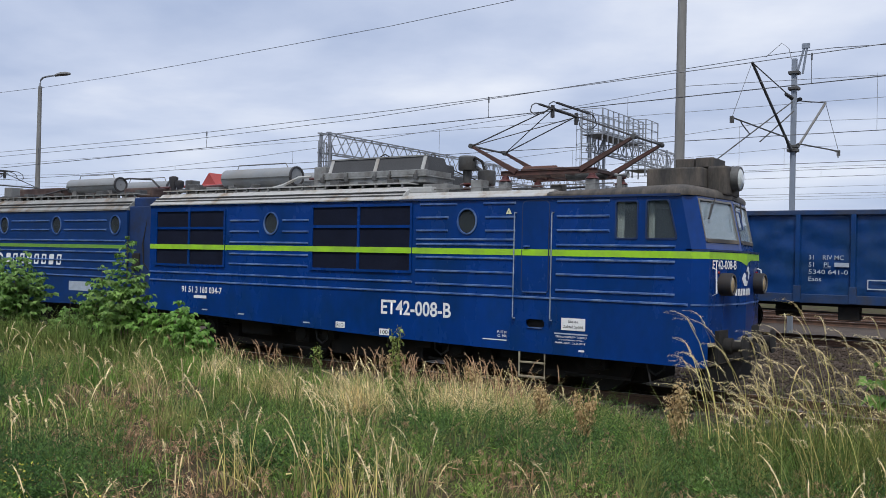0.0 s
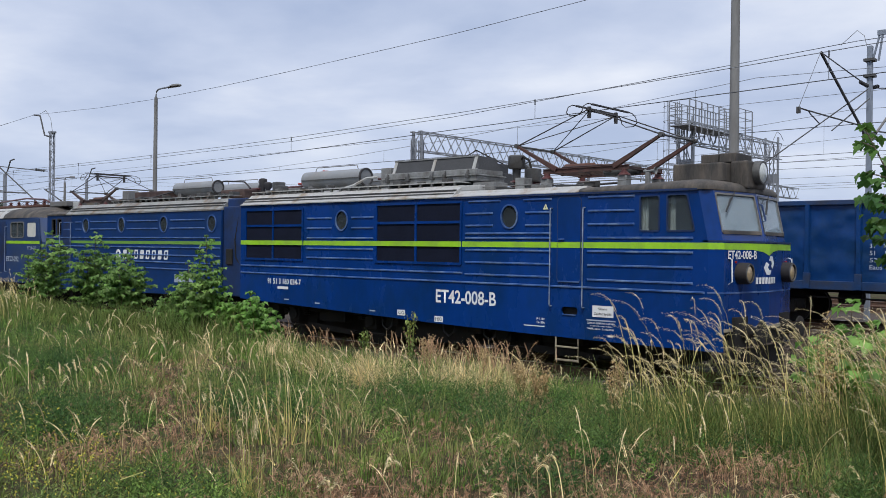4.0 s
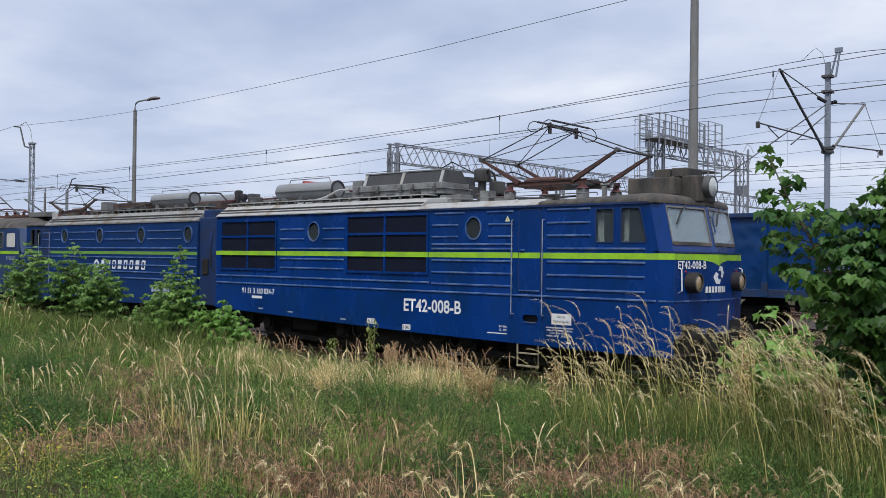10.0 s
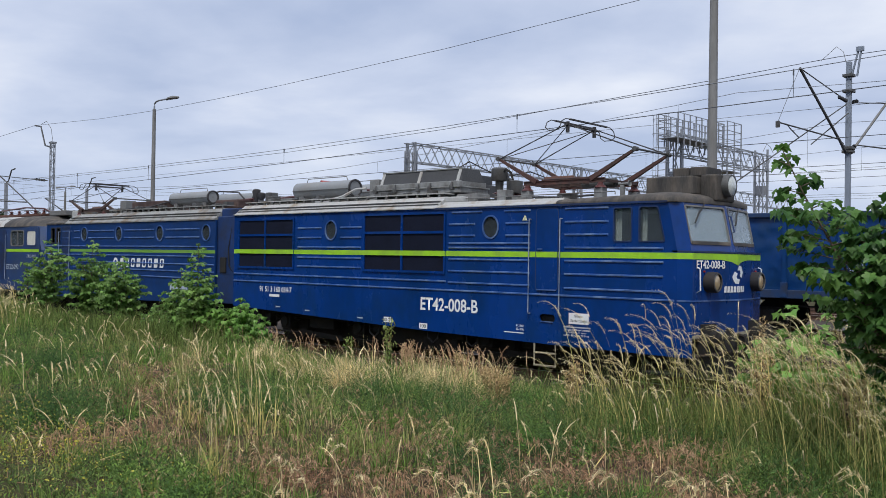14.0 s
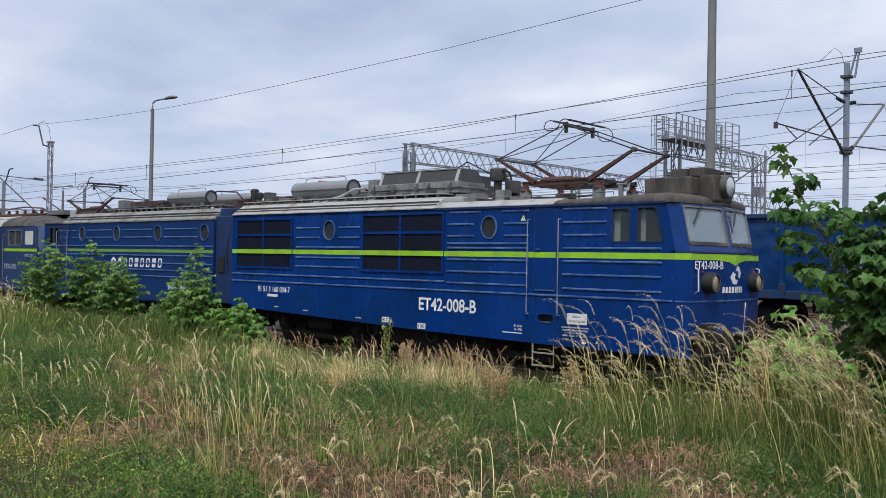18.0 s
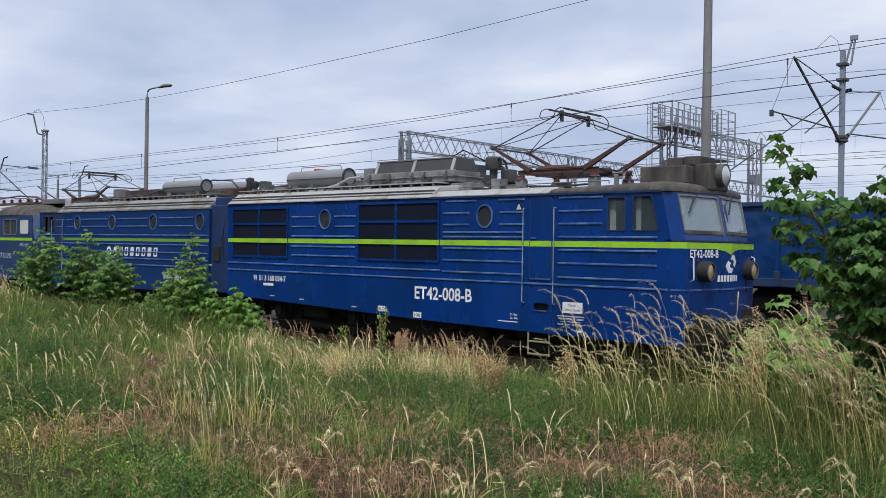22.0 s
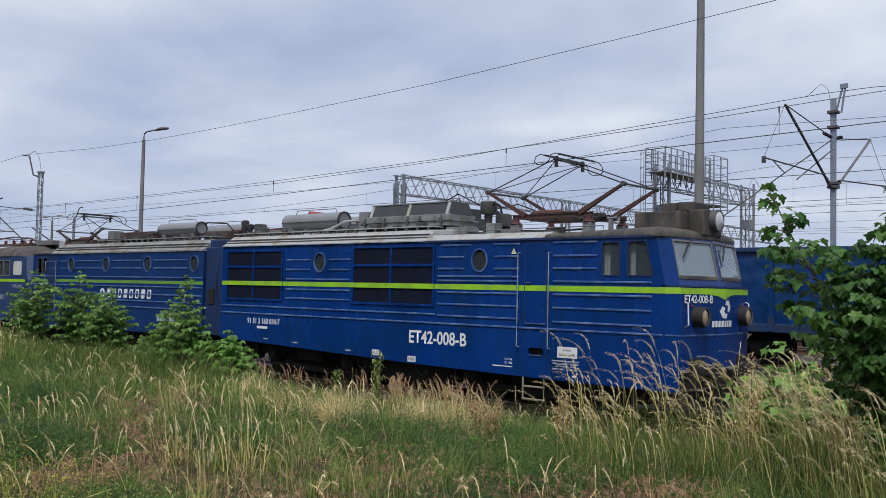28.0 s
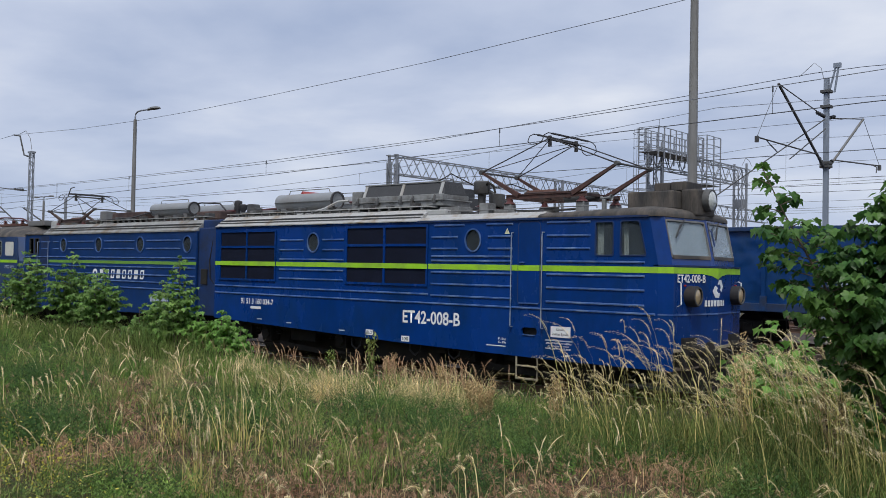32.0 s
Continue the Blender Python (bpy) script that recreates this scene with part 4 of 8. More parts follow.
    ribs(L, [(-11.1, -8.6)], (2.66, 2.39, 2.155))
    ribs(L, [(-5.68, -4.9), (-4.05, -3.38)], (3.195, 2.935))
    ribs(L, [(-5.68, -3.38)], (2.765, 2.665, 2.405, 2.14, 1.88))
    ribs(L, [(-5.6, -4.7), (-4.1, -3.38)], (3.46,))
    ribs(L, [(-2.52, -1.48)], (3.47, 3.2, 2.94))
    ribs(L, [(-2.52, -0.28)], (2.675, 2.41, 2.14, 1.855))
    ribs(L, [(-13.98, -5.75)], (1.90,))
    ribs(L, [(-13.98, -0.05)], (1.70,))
    # service door
    d = part("side_door", Shape().slab(rrect(-3.22, 1.80, -2.68, 3.48, 0.08), [], side(-0.008), 0.02), BLUE, L, "blue side door")
    part("seam", Shape().slab(rrect(-3.24, 1.78, -2.66, 3.50, 0.09), [rrect(-3.215, 1.805, -2.685, 3.475, 0.08)], side(-0.006), 0.01), BLUE_DARK, d)
    part("stripe", Shape().box(-3.22, -2.68, -0.013, -0.0085, 2.475, 2.592), LIME, d, "lime green stripe")
    part("door_handle", Shape().box(-3.18, -3.06, -0.045, -0.008, 2.63, 2.66, 0.006), BLUE_LIGHT, d)
    part("threshold", Shape().box(-3.2, -2.7, -0.03, -0.008, 1.79, 1.815), BLUE_LIGHT, d)
    grab_rail(L, -3.36, 1.3, 3.27)
    grab_rail(L, -2.58, 1.3, 3.27)
    part("step_recess", Shape().slab(rrect(-3.14, 1.12, -2.71, 1.32, 0.08), [], side(0.09), 0.02), BLACK, L, "dark foot hole")
    part("step_lip", Shape().box(-3.08, -2.77, -0.02, 0.01, 1.135, 1.155), BLUE_LIGHT, L)
    # gutter over the side
    part("gutter", Shape().box(-14.0, -6.1, -0.03, 0.0, 3.535, 3.56), BLUE, L)
    part("gutter", Shape().box(-6.1, -0.2, -0.035, 0.0, 3.53, 3.57), BLUE_DARK, L)
    # lettering and plates
    lettering("ET42-008-B", -6.53, 1.215, 1.74, 0.30, -0.004, WHITE, L, 0.02)
    lettering("91 51 3 160 034-7", -12.74, 1.425, 1.42, 0.155, -0.004, WHITE, L, 0.018)
    part("lettering_bar", Shape().box(-12.3, -11.85, -0.004, -0.002, 1.30, 1.37), WHITE, L)
    pl = part("plate", Shape().box(-2.38, -1.91, -0.012, 0.0, 1.14, 1.36), WHITE, L, "white plate with two black lines of writing")
    lettering("\u015al\u0105ski", -2.25, 1.265, 0.2, 0.065, -0.014, BLACK, pl, 0.008)
    lettering("Zak\u0142ad Sp\u00f3\u0142ki", -2.34, 1.165, 0.39, 0.065, -0.014, BLACK, pl, 0.008)
    part("lettering_bar", Shape().box(-2.52, -1.86, -0.004, -0.002, 1.06, 1.085), PALE_TEXT, L)
    for k, (body, a, b) in enumerate((("ZAK\u0141AD NAPRAW TABORU", -2.5, -1.88), ("w ZDU\u0143SKIEJ WOLI", -2.44, -1.94), ("NAPR. REW.  21.05.2018", -2.5, -1.9))):
        lettering(body, a, 1.0 - k * 0.055, b - a, 0.036, -0.004, WHITE, L, 0.008)
    part("lettering_bar", Shape().box(-2.03, -1.92, -0.004, -0.002, 0.765, 0.8), WHITE, L)
    lettering("P-116t", -3.72, 1.0, 0.2, 0.05, -0.004, WHITE, L)
    lettering("G- 99t", -3.72, 0.925, 0.2, 0.05, -0.004, WHITE, L)
    part("lettering_bar", Shape().box(-4.05, -3.52, -0.004, -0.002, 0.862, 0.882), WHITE, L)
    for x, z, w, body in ((-7.75, 0.86, 0.25, "RLO"), (-6.56, 0.78, 0.25, "100")):
        pl = part("plate", Shape().box(x, x + w, -0.008, 0.0, z, z + 0.13), WHITE, L, "small white plate")
        lettering(body, x + 0.03, z + 0.025, w - 0.06, 0.08, -0.0095, BLACK, pl, 0.006)
    for x, z in ((-12.0, 1.02), (-10.75, 0.98), (-8.7, 0.9)):
        part("lettering_bar", Shape().box(x, x + 0.2, -0.004, -0.002, z, z + 0.03), PALE_TEXT, L)
    tri = part("warning_sign", Shape().slab([(-3.595, 3.25), (-3.465, 3.25), (-3.53, 3.37)], [], side(-0.006), 0.006), SIGN_PALE, L, "pale yellow warning triangle")
    part("flash", Shape().slab([(-3.54, 3.262), (-3.522, 3.29), (-3.529, 3.29), (-3.515, 3.325), (-3.537, 3.297), (-3.529, 3.297)], [], side(-0.008), 0.002), BLACK, tri)
    # roof
    r1 = roof_shell(L, -14.0, -6.08, 3.86, ROOF, 0.36, 3.54)
    for z, y in ((3.66, 0.075), (3.735, 0.14)):
        part("roof_groove", Shape().box(-13.98, -6.1, y - 0.012, y + 0.05, z, z + 0.02), GREY_DARK, r1)
    r2 = roof_shell(L, -6.08, -2.72, 3.72, ROOF, 0.28, 3.54)
    for k in range(22):
        x = -13.8 + k * 0.355
        part("walkway_bracket", Shape().box(x, x + 0.05, 0.34, 0.4, 3.86, 3.93), GREY, r1)
    part("walkway", Shape().box(-13.95, -6.15, 0.33, 0.72, 3.93, 3.955), ROOF, r1, "pale grey roof walkway")
    part("rear_hood", Shape().box(-6.15, -5.55, 0.3, 2.86, 3.72, 3.85, 0.03), ROOF, r2)
    # cab roof: a rounded brow that runs back to the pale roof
    br = Shape()
    rings = []
    for z, d in ((3.545, 0.0), (3.60, 0.0), (3.655, 0.035), (3.705, 0.12), (3.75, 0.3), (3.775, 0.62), (3.785, 1.0)):
        e = min(d, 0.5)
        ring = [(-0.2 - 0.6 * e, -0.03 + d), (-0.06 - 0.75 * e, 0.02 + d), (0.03 - 0.85 * e, 0.2 + d * 0.9), (0.2 - e, 1.58), (0.03 - 0.85 * e, 2.96 - d * 0.9), (-0.06 - 0.75 * e, 3.14 - d),
                (-0.2 - 0.6 * e, 3.19 - d), (-1.3, 3.19 - d), (-2.72, 3.19 - d), (-2.72, -0.03 + d), (-1.3, -0.03 + d)]
        rings.append([(x, y, min(z, 3.6) + max(z - 3.6, 0) * float(np.interp(x, [-2.72, -1.3, -0.5], [0.55, 0.8, 1.0]))) for x, y in ring])
    br.add([p for r in rings for p in r], [(k * 11 + i, k * 11 + (i + 1) % 11, k * 11 + 11 + (i + 1) % 11, k * 11 + 11 + i) for k in range(6) for i in range(11)] + [tuple(range(11)), tuple(range(66, 77))])
    part("brow", br, ROOF_DIRTY, L, "sooty brown rounded cab roof", True)
    part("roof_seam", Shape().box(-2.745, -2.7, -0.034, 0.3, 3.545, 3.575), GREY_DARK, L)
    tank(L, -12.2, -9.85, 0.9, 4.25, 0.225)
    tank(L, -12.2, -9.85, 2.15, 4.25, 0.225)
    # red bus bars and jumper between the halves
    part("bus_bar", Shape().tube((-14.2, 1.3, 4.1), (-12.4, 1.3, 4.16), 0.035), RED_INS, L, "dark red bus bar")
    part("bus_bar", Shape().tube((-9.8, 1.3, 4.22), (-8.9, 1.3, 4.2), 0.035), RED_INS, L, "dark red bus bar")
    part("jumper_box", Shape().box(-14.05, -13.8, 1.1, 1.4, 4.02, 4.3, 0.03).box(-13.85, -13.55, 1.0, 1.3, 3.9, 4.18, 0.03), GREY_DARK, L)
    part("roof_box", Shape().box(-13.45, -12.35, 0.75, 1.5, 3.87, 4.06, 0.02), GREY, L)
    for x in (-13.2, -9.5, -9.1):
        insulator(L, x, 1.3, 3.9, 0.22, 0.07)
    part("pipe", Shape().path([(-10.3, 0.55, 3.95), (-9.9, 0.5, 4.0), (-9.5, 0.6, 4.18), (-9.2, 0.7, 4.2)], 0.035), ROOF, L, "bent pale pipe")
    for k, x in enumerate((-13.5, -12.9, -11.6, -10.9, -9.4, -8.4, -7.6, -6.8, -5.2, -4.4, -3.6, -2.9)):
        part("clamp", Shape().box(x, x + 0.12 + 0.06 * (k % 3), 0.44, 0.66, 3.955 if x < -6.2 else 3.72, (4.01 if x < -6.2 else 3.79) + 0.04 * (k % 2), 0.01), GREY_DARK, L, "small roof clamp")
    part("cable", Shape().path([(-5.6, 0.85, 3.8), (-5.0, 0.8, 3.78), (-4.2, 0.95, 3.82), (-3.2, 0.9, 3.78), (-2.2, 1.0, 3.82)], 0.025), ARM_DARK, L, "black cable along the roof")
    # resistor housing
    h = part("resistor_housing", Shape().box(-8.95, -5.92, 0.64, 1.66, 3.98, 4.10, 0.012).box(-8.98, -5.89, 0.60, 1.70, 4.10, 4.135, 0.01).box(-8.9, -5.94, 0.66, 1.62, 4.135, 4.26, 0.02), TRAY, L, "grey resistor housing with mesh sides")
    tp = Shape()
    lo = [(-8.75, 0.72), (-5.94, 0.72), (-5.94, 1.56), (-8.75, 1.56)]
    hi = [(-8.68, 0.84), (-6.02, 0.84), (-6.02, 1.44), (-8.68, 1.44)]
    tp.add([(x, y, 4.25) for x, y in lo] + [(x, y, 4.56) for x, y in hi], [(0, 1, 5, 4), (1, 2, 6, 5), (2, 3, 7, 6), (3, 0, 4, 7), (4, 5, 6, 7)])
    part("mesh_hood", tp, MESH_GREY, h, "dark mesh hood")
    for x in (-8.7, -7.4, -6.12):
        part("hood_strip", Shape().add([(x, 0.705, 4.25), (x + 0.09, 0.705, 4.25), (x + 0.09, 0.828, 4.57), (x, 0.828, 4.57),
                                        (x, 0.735, 4.25), (x + 0.09, 0.735, 4.25), (x + 0.09, 0.86, 4.57), (x, 0.86, 4.57)],
                                       [(0, 1, 2, 3), (0, 3, 7, 4), (1, 5, 6, 2), (3, 2, 6, 7)]), ROOF, h)
    for x in (-8.8, -8.1, -7.3, -6.9, -6.2):
        part("latch", Shape().box(x, x + 0.09, 0.55, 0.64, 4.04, 4.15, 0.015).tube((x + 0.045, 0.57, 4.13), (x + 0.045, 0.62, 4.23), 0.025), GREY_DARK, h, "clamp latch")
    part("hood_rim", Shape().box(-8.72, -6.0, 0.815, 0.845, 4.55, 4.58), TRAY, h)
    part("resistor_housing", Shape().box(-8.9, -6.2, 1.85, 2.5, 3.98, 4.25, 0.02).box(-8.7, -6.4, 1.9, 2.42, 4.25, 4.5, 0.02), MESH_GREY, L, "second grey resistor housing")
    part("lifting_eye", Shape().path([(-6.2, 1.2, 4.56), (-6.18, 1.2, 4.64), (-6.1, 1.2, 4.64), (-6.08, 1.2, 4.56)], 0.015), GREY_DARK, h)
    part("end_tray", Shape().box(-5.9, -5.3, 0.5, 1.0, 3.74, 3.92, 0.015), TRAY, h)
    part("end_box", Shape().box(-9.35, -9.0, 0.95, 2.1, 3.87, 4.45, 0.02), TRAY, h)
    # breakers and arresters behind the hood
    part("breaker", Shape().lathe([(0.09, 4.02), (0.1, 4.28), (0.19, 4.29), (0.2, 4.31), (0.2, 4.57), (0.17, 4.6)], (-5.5, 1.58, 0), "z", 18), GREY_DARK, L, "dark round breaker pot", True)
    insulator(L, -5.5, 1.58, 3.74, 0.3, 0.17)
    insulator(L, -5.15, 1.9, 3.74, 0.3, 0.15)
    part("arm", Shape().path([(-5.3, 1.6, 4.35), (-5.1, 1.75, 4.2), (-5.0, 1.9, 4.1)], 0.05), GREY_DARK, L)
    part("arrester", Shape().lathe([(0.17, 3.95), (0.19, 3.97), (0.19, 4.24), (0.1, 4.26)], (-4.9, 1.4, 0), "z", 18), GREY_DARK, L, "dark arrester drum", True)
    insulator(L, -4.9, 1.4, 3.72, 0.24, 0.13)
    part("cable", Shape().path([(-5.45, 1.58, 4.4), (-5.25, 1.5, 4.55), (-5.05, 1.45, 4.45), (-4.95, 1.4, 4.25)], 0.03), BLACK, L)
    part("roof_box", Shape().box(-4.75, -4.5, 0.55, 0.85, 3.72, 3.98, 0.015).box(-4.3, -3.9, 0.5, 0.75, 3.72, 3.8, 0.01), TRAY, L)
    pantograph(L, -3.2, 1.77, 4.71, 5.36, 3.72)
    part("horn", Shape().lathe([(0.03, -1.75), (0.035, -1.71), (0.018, -1.69), (0.022, -1.6), (0.035, -1.54), (0.068, -1.5), (0.068, -1.49), (0.03, -1.53)], (0, 0.8, 4.0), "x", 16), TRAY, L, "pale air horn", True)
    part("horn_post", Shape().box(-1.7, -1.62, 0.76, 0.84, 3.68, 3.97, 0.01), TRAY, L)
    part("roof_rail", Shape().path([(-5.9, 0.42, 3.74), (-5.9, 0.42, 3.8), (-1.6, 0.42, 3.82), (-1.6, 0.42, 3.76)], 0.012), GREY, L)
    # headlight casing
    hc = part("headlight_casing", Shape().box(-1.16, -0.15, 0.86, 2.3, 3.74, 4.10, 0.03), ROOF_DIRTY, L, "sooty headlight casing on the cab roof")
    part("casing_front", Shape().box(-0.15, 0.2, 1.18, 1.98, 3.62, 4.14, 0.04), ROOF_DIRTY, hc, "rust-streaked box")
    part("top_box", Shape().box(-0.75, -0.4, 1.2, 1.9, 4.12, 4.29, 0.02).box(-0.38, -0.05, 1.2, 1.9, 4.12, 4.3, 0.02), ROOF_DIRTY, hc)
    hl = part("headlight", Shape().lathe([(0.225, 0.18), (0.225, 0.30), (0.215, 0.33), (0.19, 0.33), (0.18, 0.3)], (0, 1.58, 3.93), "x", 32), GREY_DARK, hc, "large round headlight", True)
    part("lens", Shape().lathe([(0.189, 0.32), (0.14, 0.345), (0.07, 0.36), (0.005, 0.365)], (0, 1.58, 3.93), "x", 30), LENS, hl, "clear ribbed lens", True)
    cab_nose(L, lambda x, y, z: (x, y, z))
    # class number on the nose
    me = text_mesh("ET42-008-B", 0.94, 0.155, 0.02)
    me.materials.clear()
    me.materials.append(WHITE)
    tx = new("lettering", me)
    tx.parent = L
    ang = math.atan2(0.19, 1.49)
    tx.matrix_basis = Matrix.Translation((0.30, 0.18, 2.305)) @ Matrix.Rotation(radians(90) - ang, 4, "Z")
    # underframe
    uf = part("underframe", Shape().box(-13.9, 0.1, 0.25, 2.9, 0.84, 1.0), BLACK, L, "sooty underframe")
    bogie(L, -3.4)
    bogie(L, -10.6)
    # added wide box between the bogies, keeps light from showing through below
    part("equipment_box", Shape().box(-8.3, -5.8, 0.5, 2.7, 0.24, 0.9, 0.03), BLACK, uf, "black box that stops light under the floor")
    for x in (-8.6, -5.4, -0.9, -6.6):
        part("air_hose", Shape().path([(x, 0.32, 0.86), (x + 0.05, 0.3, 0.55), (x + 0.2, 0.3, 0.45), (x + 0.35, 0.3, 0.55), (x + 0.4, 0.32, 0.86)], 0.022), RUBBER, uf, "hanging black air hose")
    part("equipment_box", Shape().box(-13.6, -13.0, 0.2, 0.8, 0.4, 0.95, 0.03), BLACK, uf)
    st = part("entry_ladder", Shape().path([(-3.25, 0.02, 0.72), (-3.25, 0.02, 0.22), (-2.72, 0.02, 0.22), (-2.72, 0.02, 0.72)], 0.02), SIGN_WORN, L, "two-step entry ladder in worn yellow")
    for z in (0.5, 0.24):
        part("step", Shape().box(-3.25, -2.72, -0.01, 0.06, z - 0.015, z + 0.01), SIGN_WORN, st)
    part("corner_step", Shape().box(-0.75, 0.1, 0.0, 0.35, 0.30, 0.34).tube((-0.7, 0.1, 0.3), (-0.85, 0.15, 0.9), 0.02), BLACK, L)
    return L


def build_loco_rear():
    L = thing("electric_locomotive", "dark blue electric locomotive half with four portholes behind bushes", "locomotive")
    a, b = -26.12, -14.95
    holes = [oval(x, 3.08, 0.20, 0.23) for x in (-15.43, -18.05, -20.66, -23.11)]
    win = rrect(-25.75, 2.75, -25.4, 3.35, 0.05)
    win2 = rrect(-25.32, 2.75, -24.98, 3.35, 0.05)
    part("side_wall", Shape().slab([(a, 0.8), (b, 0.97), (b, 3.46), (a, 3.46)], holes + [win, win2], side(0), 0.05), BLUE_REAR, L)
    part("far_wall", Shape().box(a, b, 3.11, 3.16, 0.9, 3.46), BLUE_REAR, L)
    part("end_wall", Shape().box(b - 0.05, b - 0.004, 0.05, 3.11, 0.97, 3.46), BLUE_DARK, L)
    part("floor", Shape().box(a, b, 0.05, 3.11, 0.95, 1.0), BLACK, L)
    for x in (-15.43, -18.05, -20.66, -23.11):
        porthole(L, x, 3.08)
    for x0, x1 in ((-25.75, -25.4), (-25.32, -24.98)):
        w = part("cab_window", Shape().slab(rrect(x0, 2.75, x1, 3.35, 0.05), [rrect(x0 + 0.035, 2.785, x1 - 0.035, 3.315, 0.035)], side(-0.012), 0.05), RUBBER, L)
        g = part("glass", Shape().slab(rrect(x0 + 0.035, 2.785, x1 - 0.035, 3.315, 0.035), [], side(0.02), 0.006), GLASS, w)
        g.visible_shadow = False
    part("bulkhead", Shape().box(-24.2, -24.15, 0.05, 3.11, 1.0, 3.46), CAB_IN, L)
    part("stripe", Shape().box(a, b, -0.005, 0.0, 2.46, 2.555), LIME_OLD, L, "lime green stripe")
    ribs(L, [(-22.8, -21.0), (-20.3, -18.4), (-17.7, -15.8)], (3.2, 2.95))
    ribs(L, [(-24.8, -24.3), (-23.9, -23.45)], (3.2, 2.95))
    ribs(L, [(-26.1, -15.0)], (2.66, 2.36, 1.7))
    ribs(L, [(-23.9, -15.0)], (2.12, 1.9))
    d = part("side_door", Shape().slab(rrect(-24.85, 1.8, -24.2, 3.4, 0.06), [], side(-0.008), 0.02), BLUE_DARK, L, "dark blue side door")
    grab_rail(L, -24.95, 1.3, 3.2)
    grab_rail(L, -24.12, 1.3, 3.2)
    # operator's name as plain white blocks
    for k in range(8):
        x = -20.55 + k * 0.36
        o = rpoly([(x, 1.98), (x + 0.22, 1.98), (x + 0.26, 2.27), (x + 0.04, 2.27)], 0.03, 2)
        hole = [rpoly([(x + 0.065, 2.03), (x + 0.175, 2.03), (x + 0.195, 2.22), (x + 0.085, 2.22)], 0.02, 2)] if k % 3 else []
        part("name_block", Shape().slab(o, hole, side(-0.004), 0.003), WHITE, L)
    part("emblem", Shape().slab(oval(-20.85, 2.12, 0.16, 0.16, 14), [oval(-20.85, 2.12, 0.08, 0.08, 10)], side(-0.004), 0.003), WHITE, L)
    part("lettering_bar", Shape().box(-17.4, -16.4, -0.004, -0.002, 1.3, 1.55), PALE_TEXT, L)
    r1 = roof_shell(L, -24.6, b, 3.82, ROOF_OLD, 0.36, 3.46)
    for z, y in ((3.6, 0.075), (3.68, 0.14)):
        part("roof_groove", Shape().box(-24.5, b - 0.02, y - 0.012, y + 0.05, z, z + 0.02), GREY_DARK, r1)
    roof_shell(L, a, -24.6, 3.66, ROOF_DIRTY, 0.28, 3.46)
    part("walkway", Shape().box(-22.0, b - 0.05, 0.33, 0.72, 3.9, 3.925), ROOF_OLD, r1)
    for k in range(20):
        x = -21.9 + k * 0.355
        part("walkway_bracket", Shape().box(x, x + 0.05, 0.34, 0.4, 3.82, 3.9), GREY, r1)
    tank(L, -18.8, -16.55, 0.95, 4.24, 0.2)
    tank(L, -18.2, -15.9, 2.2, 4.24, 0.2)
    part("roof_box", Shape().box(-21.1, -19.0, 0.7, 2.4, 3.86, 4.2, 0.03), BROWN_DARK, L, "dark brown roof box")
    part("roof_box", Shape().box(-22.3, -21.9, 0.9, 1.3, 3.84, 4.3, 0.02), GREY, L)
    part("horn_mount", Shape().box(-16.2, -15.0, 0.8, 1.8, 3.84, 4.12, 0.05), BROWN_DARK, L)
    part("bus_bar", Shape().tube((-16.2, 1.3, 4.12), (-14.9, 1.3, 4.14), 0.04), RED_INS, L, "red bus bar")
    part("bus_bar", Shape().path([(-17, 1.1, 4.35), (-16.4, 1.1, 4.42), (-15.4, 1.1, 4.36), (-15.1, 1.1, 4.15)], 0.026), ARM_DARK, L, "black bent pipe")
    for x, z in ((-14.75, 4.42), (-14.5, 4.3)):
        part("bushing", Shape().lathe([(0.05, 3.85), (0.06, 4.1), (0.12, z - 0.12), (0.12, z), (0.05, z + 0.03)], (x, 1.3, 0), "z", 14), ARM_DARK, L, "black jumper bushing", True)
    for k, x in enumerate((-21.6, -20.4, -19.7, -18.9, -17.4, -16.9, -15.6, -15.2)):
        part("clamp", Shape().box(x, x + 0.14 + 0.05 * (k % 3), 0.42, 0.66, 3.92, 3.98 + 0.04 * (k % 2), 0.01), GREY_DARK, L, "small roof clamp")
    part("cable", Shape().path([(-22.0, 0.6, 3.95), (-20.6, 0.55, 3.97), (-19.6, 0.6, 4.0), (-19.0, 0.72, 4.12), (-18.7, 0.75, 4.15)], 0.025), ARM_DARK, L, "black cable along the roof")
    pantograph(L, -24.4, 1.7, 4.4, 4.92, 3.6, 1.05, BROWN_DARK)
    part("headlight_casing", Shape().box(-26.0, -25.2, 0.9, 2.3, 3.68, 4.02, 0.04), ROOF, L)
    cab_nose(L, lambda x, y, z: (a - x, y, z - 0.06))
    part("underframe", Shape().box(a, b, 0.25, 2.9, 0.84, 0.96), BLACK, L)
    bogie(L, -17.6)
    bogie(L, -23.4)
    return L


